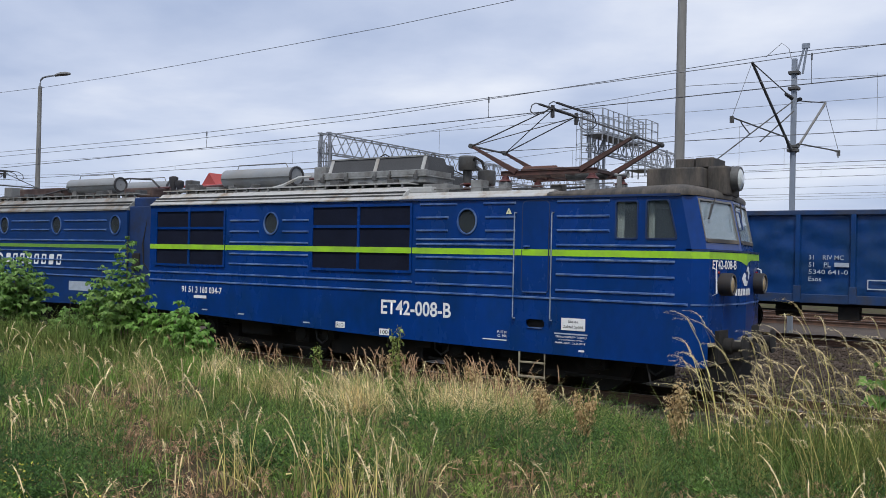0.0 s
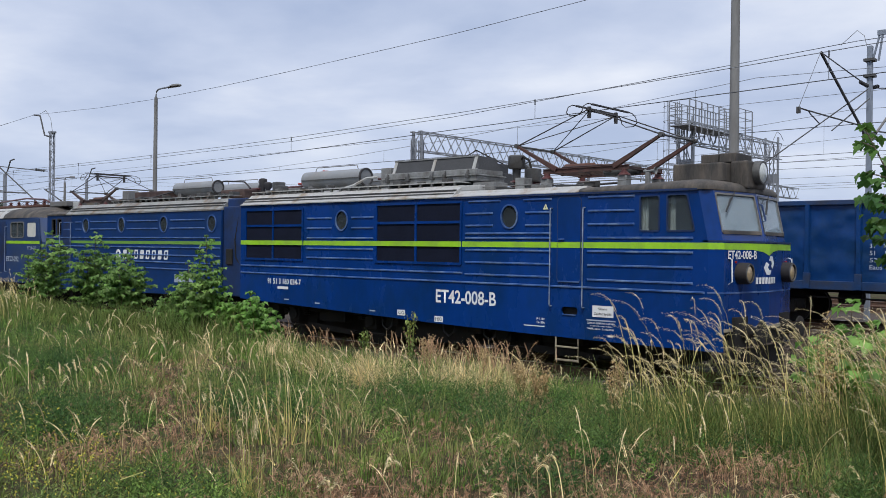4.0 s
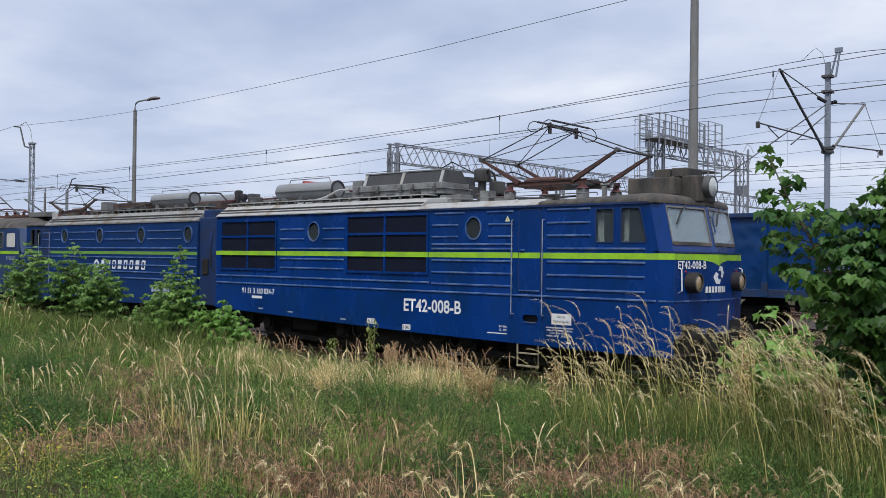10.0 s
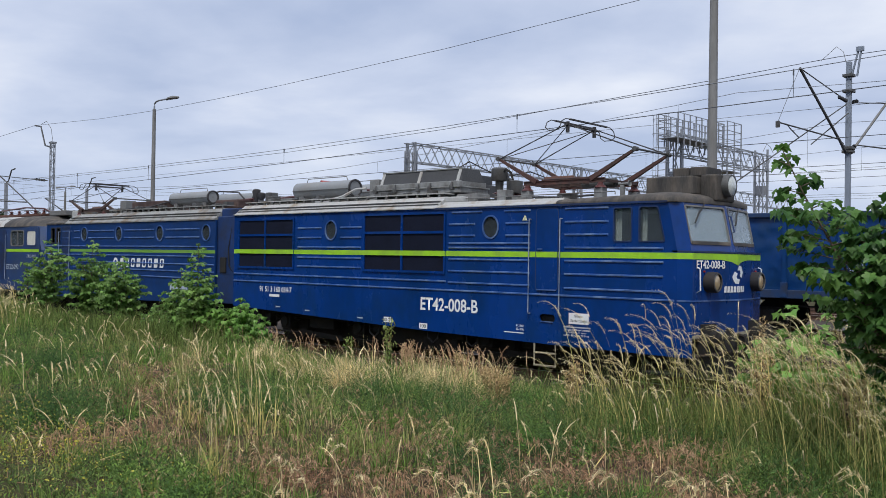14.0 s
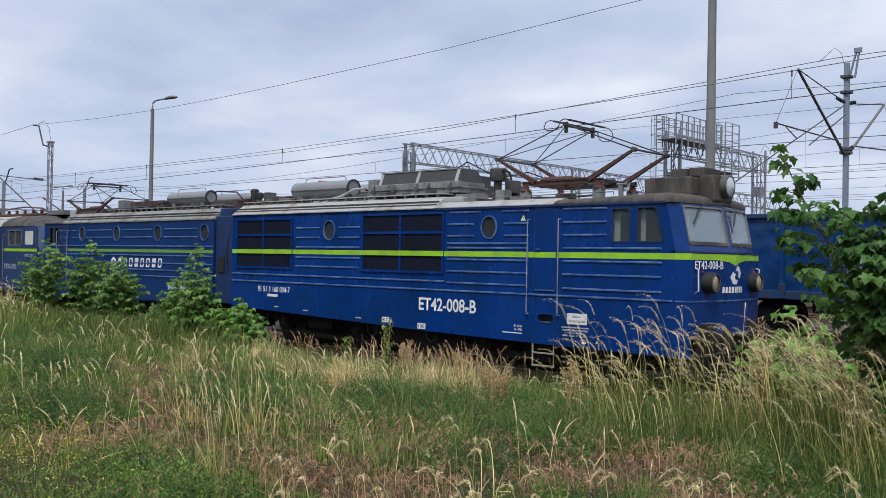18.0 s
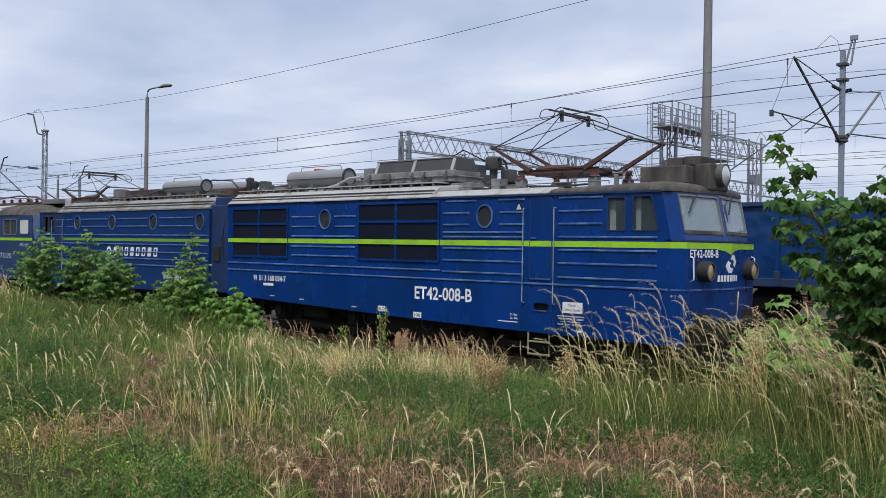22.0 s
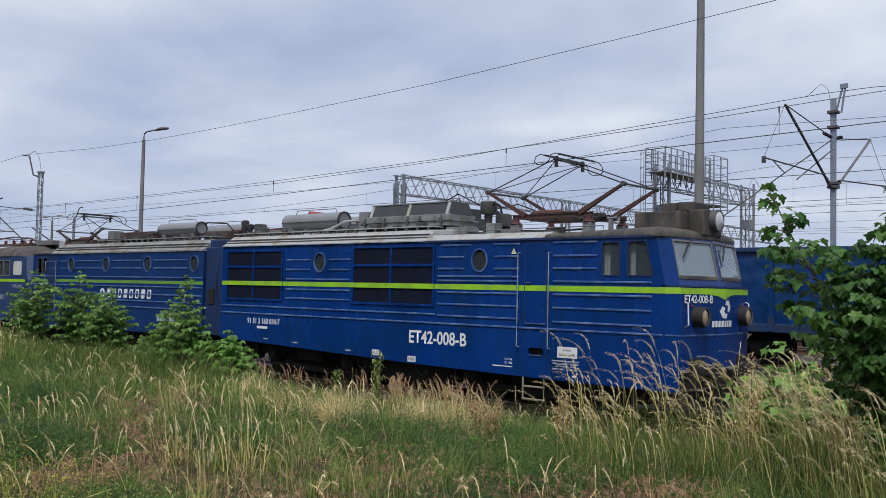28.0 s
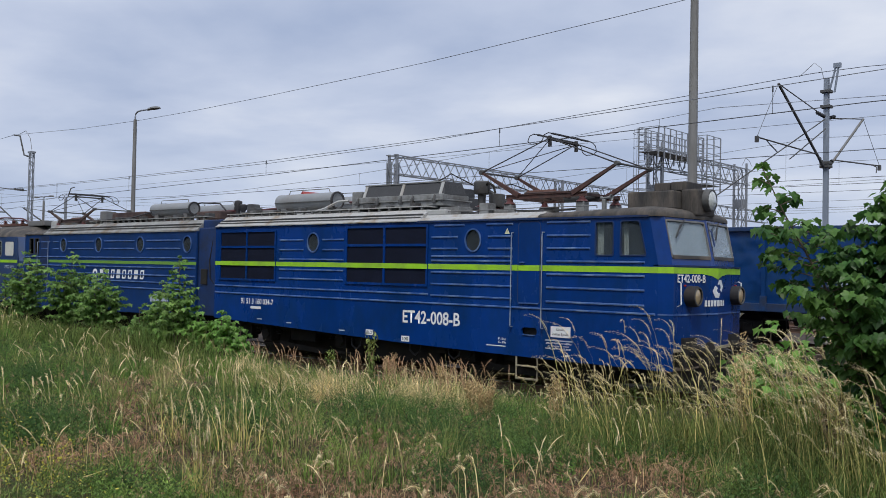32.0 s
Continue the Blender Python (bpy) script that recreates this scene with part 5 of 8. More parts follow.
def build_gangway():
    g = thing("gangway", "black ribbed rubber gangway between the locomotive halves", "gangway")
    for i in range(7):
        x = -14.92 + i * 0.135
        part("fold", Shape().slab(rrect(0.45, 1.05, 2.71, 3.4, 0.15), [rrect(0.7, 1.2, 2.46, 3.2, 0.1)], lambda u, v, w: (x + w, u, v), 0.09), RUBBER, g)
    part("cover", Shape().box(-14.93, -14.02, 0.06, 0.3, 1.0, 3.56, 0.03), BLUE_DARK, g, "dark blue side cover")
    part("hood", Shape().box(-14.94, -14.01, 0.2, 2.96, 3.5, 3.8, 0.04), BLUE_DARK, g, "dark blue hood over the gangway")
    part("hose", Shape().path([(-14.2, 0.08, 3.3), (-14.35, 0.05, 2.6), (-14.3, 0.05, 2.1), (-14.1, 0.08, 1.9)], 0.02), BLACK, g)
    part("box", Shape().box(-14.75, -14.45, 0.02, 0.15, 1.9, 2.35, 0.02), BLACK, g)
    part("drawbar", Shape().box(-14.95, -14.0, 1.4, 1.76, 0.8, 1.0), BLACK, g)


def build_third_loco():
    L = thing("electric_locomotive", "blue six-axle electric locomotive with a rounded brown roof, coupled behind", "locomotive")
    b = -26.95
    win = rrect(-29.55, 2.64, -28.3, 3.28, 0.12)
    outer = [(-44, 0.9), (b, 0.9), (b + 0.05, 2.5), (b - 0.15, 3.42), (-44, 3.42)]
    door = rrect(-30.6, 1.3, -29.95, 3.3, 0.06)
    w2 = rrect(-31.9, 2.75, -30.9, 3.25, 0.08)
    part("side_wall", Shape().slab(outer, [win, w2], side(0.08), 0.05), BLUE_HAZED, L)
    part("far_wall", Shape().box(-44, b, 3.03, 3.08, 0.9, 3.42), BLUE_HAZED, L)
    part("floor", Shape().box(-44, b, 0.13, 3.03, 0.95, 1.0), BLACK, L)
    part("bulkhead", Shape().box(-30.0, -29.95, 0.13, 3.03, 1.0, 3.42), CAB_IN, L)
    for hole, x0, z0, x1, z1, r in ((win, -29.55, 2.64, -28.3, 3.28, 0.12), (w2, -31.9, 2.75, -30.9, 3.25, 0.08)):
        inn = rrect(x0 + 0.04, z0 + 0.04, x1 - 0.04, z1 - 0.04, r - 0.02)
        w = part("cab_window", Shape().slab(hole, [inn], side(0.066), 0.05), GREY, L, "rounded cab side window")
        g = part("glass", Shape().slab(inn, [], side(0.1), 0.006), GLASS_DARK, w)
        g.visible_shadow = False
        part("mullion", Shape().box((x0 + x1) / 2 - 0.02, (x0 + x1) / 2 + 0.02, 0.07, 0.11, z0, z1), GREY, w)
    # opaque pale pane: the window's reflection is put into its colour
    w = part("cab_window", Shape().slab(rrect(-28.05, 2.64, -27.2, 3.28, 0.1), [rrect(-28.0, 2.69, -27.25, 3.23, 0.08)], side(0.066), 0.02), BLUE_HAZED, L, "cab side window with a pale pane for its reflection")
    part("blind", Shape().slab(rrect(-28.02, 2.67, -27.23, 3.25, 0.08), [], side(0.074), 0.004), CURTAIN, w, "opaque pane in the pale tone of its reflection")
    part("stripe", Shape().box(-44, b + 0.02, 0.074, 0.08, 2.42, 2.53), LIME, L, "lime green stripe")
    part("side_door", Shape().slab(door, [], side(0.07), 0.02), BLUE_DARK, L)
    grab_rail(L, -30.65, 1.3, 3.1, 0.08)
    grab_rail(L, -29.88, 1.3, 3.1, 0.08)
    # nose face with windscreens, the reflected sky put into their pale colour
    lv = [(b + 0.05, 0.13), (b + 0.35, 0.45), (b + 0.5, 1.58), (b + 0.35, 2.71), (b + 0.05, 3.03)]
    s = Shape()
    n = len(lv)
    zs = [(0.9, -0.05), (2.5, 0.05), (2.62, 0.0), (3.42, -0.3)]
    s.add([(x + o, y, z) for z, o in zs for x, y in lv], [(k * n + i, k * n + i + 1, (k + 1) * n + i + 1, (k + 1) * n + i) for k in range(3) for i in range(n - 1)])
    part("nose", s, BLUE_HAZED, L)
    for y0, y1, x0, x1 in ((0.55, 1.5, b + 0.37, b + 0.5), (1.66, 2.62, b + 0.5, b + 0.37)):
        q = Shape().add([(x0 + 0.03, y0, 2.68), (x1 + 0.03, y1, 2.68), (x1 - 0.21, y1, 3.32), (x0 - 0.21, y0, 3.32)], [(0, 1, 2, 3)])
        part("windscreen", q, LENS, L, "opaque windscreen in the pale tone of its reflection")
    d = Shape().lathe([(0.22, b + 0.3), (0.22, b + 0.55), (0.17, b + 0.57), (0.1, b + 0.52)], (0, 0.65, 1.95), "x", 24)
    part("marker_lamp", d, GREY, L, "round marker lamp", True)
    lettering("ET22-092", -29.9, 1.72, 1.15, 0.2, 0.074, PALE_TEXT, L, 0.01)
    lettering("ET22-092", -28.0, 2.2, 0.8, 0.12, 0.074, PALE_TEXT, L, 0.01)
    # domed cab roof and long roof with glazed hatches
    prof = [(0.05, 3.42), (0.12, 3.56), (0.4, 3.76), (0.9, 3.88), (1.58, 3.92), (2.26, 3.88), (2.76, 3.76), (3.04, 3.56), (3.1, 3.42)]
    r = Shape()
    rows = [(b - 0.1, 0.02), (b - 0.35, 0.55), (b - 0.9, 0.9), (b - 1.6, 1.0), (-30.2, 1.0)]
    n = len(prof)
    r.add([(x, 1.58 + (y - 1.58) * (0.85 + 0.15 * k), 3.42 + (z - 3.42) * k) for x, k in rows for y, z in prof],
          [(i * n + j, i * n + j + 1, (i + 1) * n + j + 1, (i + 1) * n + j) for i in range(len(rows) - 1) for j in range(n - 1)])
    part("cab_roof", r, ROOF_DIRTY, L, "domed sooty brown cab roof", True)
    r = Shape()
    r.add([(x, y, z) for x in (-44, -30.2) for y, z in prof], [(j, j + 1, n + j + 1, n + j) for j in range(n - 1)])
    part("roof", r, ROOF, L, "pale roof", True)
    for k in range(6):
        x = -32.2 - k * 0.75 + 1.7
        part("hatch", Shape().add([(x, 0.10, 3.52), (x + 0.55, 0.10, 3.52), (x + 0.5, 0.38, 3.75), (x - 0.05, 0.38, 3.75)], [(0, 1, 2, 3)]), GREY_DARK, L)
    part("roof_gear", Shape().box(-33, -28.8, 1.0, 2.1, 3.9, 4.0, 0.02), RUST, L)
    for k in range(5):
        insulator(L, -32.5 + k * 0.8, 1.3, 3.92, 0.25, 0.09)
    part("bus_bar", Shape().path([(-33.5, 1.3, 4.2), (-31, 1.3, 4.3), (-29.3, 1.3, 4.22), (-28.6, 1.3, 4.05)], 0.035), RED_INS, L)
    part("vent_housing", Shape().box(-28.6, -27.2, 1.2, 2.0, 3.9, 4.1, 0.03), GREY, L)
    bogie(L, -30.5)
    bogie(L, -38)


# ---- wagon ----
def build_wagon():
    W = thing("open_wagon", "blue open freight wagon with ribbed steel sides and faded white lettering", "wagon")
    x0, x1, y0, y1, zr = -5.9, 7.7, 9.78, 12.82, 0.5
    zb, zt = zr + 1.15, 3.84
    nx, nz = 170, 28
    pts = [(x0 + (x1 - x0) * i / nx, zb + (zt - zb) * j / nz) for i in range(nx + 1) for j in range(nz + 1)]
    dent = [(x, y0 + 0.075 + 0.035 * noise.noise(Vector((x * 2.2, z * 2.6, 0))) - 0.05 * max(0.0, noise.noise(Vector((x * 4.5, z * 4.5, 4))) - 0.22), z) for x, z in pts]
    grid = Shape().add(dent, [(i * (nz + 1) + j, (i + 1) * (nz + 1) + j, (i + 1) * (nz + 1) + j + 1, i * (nz + 1) + j + 1) for i in range(nx) for j in range(nz)])
    part("side_panel", grid, WAGON, W, "dented blue side", True)
    part("side_panel", Shape().box(x0, x1, y1 - 0.12, y1 - 0.06, zb, zt), WAGON, W)
    part("end_panel", Shape().box(x0, x0 + 0.06, y0 + 0.12, y1 - 0.12, zb, zt), WAGON, W)
    part("end_panel", Shape().box(x1 - 0.06, x1, y0 + 0.12, y1 - 0.12, zb, zt), WAGON, W)
    part("floor", Shape().box(x0, x1, y0 + 0.12, y1 - 0.12, zb, zb + 0.06), WAGON_DARK, W)
    for y in (y0, y1 - 0.14):
        part("top_rail", Shape().box(x0, x1, y - 0.01, y + 0.15, zt - 0.12, zt + 0.01, 0.02), WAGON_DARK, W, "dark blue top rail")
        part("side_sill", Shape().box(x0, x1, y, y + 0.14, zr + 0.96, zb + 0.04, 0.015), WAGON_DARK, W)
    x = -0.56 - 1.335 * 4
    while x < x1 - 0.2:
        s = Shape().add([(x - 0.075, y0 + 0.06, zb), (x - 0.055, y0 - 0.03, zb), (x + 0.055, y0 - 0.03, zb), (x + 0.075, y0 + 0.06, zb),
                         (x - 0.075, y0 + 0.06, zt - 0.1), (x - 0.055, y0 - 0.03, zt - 0.1), (x + 0.055, y0 - 0.03, zt - 0.1), (x + 0.075, y0 + 0.06, zt - 0.1)],
                        [(0, 4, 5, 1), (1, 5, 6, 2), (2, 6, 7, 3), (0, 1, 2, 3), (4, 7, 6, 5)])
        part("post", s, WAGON, W)
        part("gusset", Shape().box(x - 0.09, x + 0.09, y0 - 0.035, y0 + 0.05, zr + 0.98, zb + 0.25, 0.01), WAGON_DARK, W)
        x += 1.335
    for k, (body, w) in enumerate((("31    RIV MC", 0.98), ("51    PL", 0.62), ("5340 641-0", 1.1), ("Eaos", 0.36))):
        lettering(body, -0.29, 2.58 - k * 0.185, w * 0.86, 0.115, y0 + 0.028, PALE_TEXT, W, 0.008)
    part("lettering_bar", Shape().box(0.33, 0.68, y0 + 0.028, y0 + 0.03, 2.40, 2.51), PALE_TEXT, W)
    part("lettering_bar", Shape().box(0.06, 0.24, y0 + 0.028, y0 + 0.03, 2.365, 2.378), PALE_TEXT, W)
    part("lettering_bar", Shape().slab(rrect(1.1, 1.85, 1.75, 2.1, 0.01, 1), [rrect(1.13, 1.88, 1.72, 2.07, 0.01, 1)], side(y0 + 0.026), 0.003), PALE_TEXT, W)
    for xb in (-3.4, 5.2):
        b = part("bogie", Shape().box(xb - 1.3, xb + 1.3, y0 + 0.45, y0 + 0.57, zr + 0.42, zr + 0.68, 0.02), BLACK, W, "dark cast bogie")
        for dx in (-0.9, 0.9):
            for y in (y0 + 0.8, y1 - 0.8):
                part("wheel", Shape().lathe([(0.46, -0.06), (0.46, 0.05), (0.49, 0.06), (0.49, 0.09), (0.2, 0.09)], (xb + dx, y, zr + 0.46), "y", 26), BLACK, b, "", True)
            part("axle_box", Shape().box(xb + dx - 0.15, xb + dx + 0.15, y0 + 0.4, y0 + 0.6, zr + 0.3, zr + 0.6, 0.02), BLACK, b)
            part("axle", Shape().tube((xb + dx, y0 + 0.6, zr + 0.46), (xb + dx, y1 - 0.6, zr + 0.46), 0.07), BLACK, b)
    part("centre_sill", Shape().box(x0, x1, 10.9, 11.7, zr + 0.85, zb), BLACK, W)
    part("brake_gear", Shape().tube((-2, y0 + 0.3, zr + 0.75), (3.5, y0 + 0.3, zr + 0.7), 0.025).box(0.4, 0.9, y0 + 0.2, y0 + 0.6, zr + 0.55, zr + 0.9, 0.02)
         .lathe([(0.18, -1.2), (0.18, -0.6)], (0, y0 + 0.6, zr + 0.75), "x", 16), BLACK, W)
    for y in (10.42, 12.18):
        part("buffer", Shape().lathe([(0.1, x1), (0.1, x1 + 0.5), (0.22, x1 + 0.5), (0.22, x1 + 0.55)], (0, y, zr + 1.06), "x", 18), BLACK, W, "", True)


# ---- poles, masts, gantries, wires ----
def lamp_post(x, y, top, arm, r0=0.15, r1=0.09, label="", z0=-0.3):
    p = thing("street_lamp", label, "lamp post", (x, y, z0), group="yard lamps")
    part("pole", Shape().tube((0, 0, 0), (0, 0, top - z0), r0, r1, 16), CONCRETE, p, "tapered concrete pole", True)
    h = top - z0
    part("arm", Shape().path([(0, 0, h - 0.5), (0, 0, h + 0.12), (arm * 0.02, 0, h + 0.24), (arm * 0.09, 0, h + 0.31), (arm * 0.2, 0, h + 0.33), (arm * 0.6, 0, h + 0.33)], 0.035, 8), GALV, p)
    hd = Shape()
    ring = [(0.55, 0.02, 0.0), (0.65, 0.11, 0.03), (0.85, 0.17, 0.05), (1.02, 0.12, 0.04), (1.1, 0.02, 0.0)]
    v, f = [], []
    for u, wd, th in ring:
        v += [(arm * u, -wd, h + 0.3), (arm * u, -wd * 0.7, h + 0.33 + th), (arm * u, wd * 0.7, h + 0.33 + th), (arm * u, wd, h + 0.3), (arm * u, 0, h + 0.27)]
    for i in range(4):
        f += [(i * 5 + k, i * 5 + (k + 1) % 5, i * 5 + 5 + (k + 1) % 5, i * 5 + 5 + k) for k in range(5)]
    hd.add(v, f + [(0, 1, 2, 3, 4), (20, 24, 23, 22, 21)])
    part("lamp_head", hd, GREY, p, "grey lamp head", True)
    return p


def lattice(parent, a, b, w, d, step, mat, t=0.03, name="lattice"):
    """A four-chord lattice beam from a to b: chords and zigzag bars. w sideways, d in height (or across for masts)."""
    a, b = Vector(a), Vector(b)
    ax = (b - a).normalized()
    up = Vector((0, 0, 1)) if abs(ax.z) < 0.9 else Vector((1, 0, 0))
    sd = ax.cross(up).normalized()
    up = sd.cross(ax)
    L = (b - a).length
    s = Shape()
    cs = [(sx * w / 2, sy * d / 2) for sx in (-1, 1) for sy in (-1, 1)]
    for cx, cy in cs:
        part("chord", Shape().tube(a + sd * cx + up * cy, b + sd * cx + up * cy, t, n=4), mat, parent)
    z = Shape()
    n = max(2, int(L / step))
    for (p, q) in ((0, 1), (2, 3), (0, 2), (1, 3)):
        for i in range(n):
            u0, u1 = i / n * L, (i + 1) / n * L
            p0, q0 = (cs[p], cs[q]) if i % 2 == 0 else (cs[q], cs[p])
            z.tube(a + ax * u0 + sd * p0[0] + up * p0[1], a + ax * u1 + sd * q0[0] + up * q0[1], t * 0.6, n=4, caps=False)
    tagged(part("bracing", z, mat, parent), kind="stuff")


def string_insulator(parent, p, q, mat=None):
    p, q = Vector(p), Vector(q)
    s = Shape()
    for i in range(4):
        c = p.lerp(q, (i + 0.5) / 4)
        d = (q - p).normalized() * 0.03
        s.tube(c - d, c + d, 0.065, 0.045, 10)
    part("insulator", s, mat or RUBBER, parent, "dark ribbed insulator")


def build_mast():
    x, y = -2.0, 15.2
    m = thing("catenary_mast", "grey-blue steel catenary mast with hinged arms on both sides", "catenary mast", (x, y, 0.2))
    M = lambda a, b, c: (a, b, c - 0.2)
    part("column", Shape().box(-0.075, 0.075, -0.085, 0.085, 0, 8.8, 0.012), MAST_BLUE, m, "square grey-blue column")
    for z in (5.88, 8.35, 7.85, 6.0):
        part("collar", Shape().box(-0.16, 0.16, -0.16, 0.16, z - 0.045, z + 0.045, 0.01), GREY_DARK, m)
    part("top_bracket", Shape().tube((0.1, 0, 8.4), (0.3, 0, 9.2), 0.035).tube((0.25, 0, 8.3), (0.38, 0, 9.2), 0.035).box(0.22, 0.45, -0.05, 0.05, 9.1, 9.25), MAST_BLUE, m)
    part("loop", Shape().path([(-0.9, 0, 8.95), (-0.65, 0, 9.15), (-0.4, 0, 9.35), (-0.18, 0, 9.15), (-0.1, 0, 8.8)], 0.009), GREY, m)
    for s, top, reg in ((-1, (-0.6, -2.6, 8.25), (-0.9, -3.5, 6.5)), (1, (0.5, 2.2, 7.7), (0.7, 3.4, 6.2))):
        a = part("cantilever", Shape().tube((0, s * 0.3, 5.9), top, 0.042, n=10), GREY_DARK if s < 0 else GREY, m, "slanted cantilever tube", True)
        string_insulator(a, (0, s * 0.22, 5.85), (top[0] * 0.12, s * 0.22 + top[1] * 0.1, 6.15))
        part("stay", Shape().tube((0, s * 0.2, 7.5), top, 0.018), GREY_DARK, a)
        string_insulator(a, (0, s * 0.2, 7.5), (top[0] * 0.2, s * 0.2 + top[1] * 0.16, 7.6))
        mid = Vector((0, s * 0.3, 5.9)).lerp(Vector(top), 0.14)
        part("registration_arm", Shape().tube(mid, reg, 0.024), GREY_DARK, a)
        part("steady_arm", Shape().path([Vector(reg).lerp(mid, 0.15), (reg[0] + 0.1, reg[1] * 0.8, reg[2] - 0.12), (reg[0] + 0.2, reg[1] * 0.68, reg[2] - 0.35)], 0.018), GREY_DARK, a)
        part("dropper", Shape().tube(top, reg, 0.008), GREY_DARK, a)
        part("clamp", Shape().box(reg[0] - 0.05, reg[0] + 0.05, reg[1] - 0.05, reg[1] + 0.05, reg[2] - 0.16, reg[2] + 0.03), GREY_DARK, a)
    part("anchor_cable", Shape().tube((0, -0.2, 7.4), (-2.2, -6.5, 3.6), 0.02), GREY_DARK, m, "slanting anchor cable")
    part("anchor_cable", Shape().tube((0.05, -0.2, 7.1), (-0.6, -1.6, 6.0), 0.02), GREY_DARK, m)


def build_left_mast():
    x, y = -34.6, 4.0
    m = thing("catenary_mast", "grey lattice catenary mast with a cranked top bracket", "catenary mast", (x, y, -0.2))
    lattice(m, (0, 0, 0), (0, 0, 7.85), 0.18, 0.14, 0.36, GALV, 0.022)
    part("top_plate", Shape().box(-0.15, 0.15, -0.13, 0.13, 7.78, 7.86), GALV, m)
    part("bracket", Shape().path([(-0.1, 0, 7.6), (-0.8, 0, 7.75), (-1.3, 0, 8.7), (-1.95, 0, 8.8)], 0.04), GREY_DARK, m, "cranked dark bracket")
    part("loop", Shape().path([(-1.3, 0, 8.8), (-0.7, 0, 8.9), (-0.2, 0, 8.5), (0, 0, 7.9)], 0.012), GREY, m)
    part("cantilever", Shape().tube((-0.2, -0.3, 4.3), (-3.0, -1.2, 6.3), 0.03), GREY_DARK, m, "slanted cantilever")
    part("stay", Shape().tube((0, -0.2, 6.0), (-3.0, -1.2, 6.3), 0.02), GREY_DARK, m)
    string_insulator(m, (-0.3, -0.2, 6.03), (-0.9, -0.4, 6.1))
    part("registration_arm", Shape().tube((-1.3, -0.6, 5.0), (-3.4, -1.7, 5.1), 0.03), GREY_DARK, m)
    for k, (xx, yy, h, s) in enumerate(((-46, 6.5, 6.6, 1), (-54.4, 15.5, 7.2, 1))):
        q = thing("catenary_mast", "distant grey catenary mast with an arm", "catenary mast", (xx, yy, -0.2))
        part("column", Shape().box(-0.08, 0.08, -0.08, 0.08, 0, h, 0.02), GALV, q)
        part("bracket", Shape().path([(0, 0, h), (s * 0.3, 0, h + 0.1), (s * 0.7, 0, h + 0.7), (s * 1.2, 0, h + 0.75)], 0.04), GREY_DARK, q)
        part("cantilever", Shape().tube((0, 0, h * 0.62), (-s * 2.2, -2.0, h * 0.9), 0.05).tube((0, 0, h * 0.85), (-s * 2.2, -2.0, h * 0.9), 0.02), GREY_DARK, q)


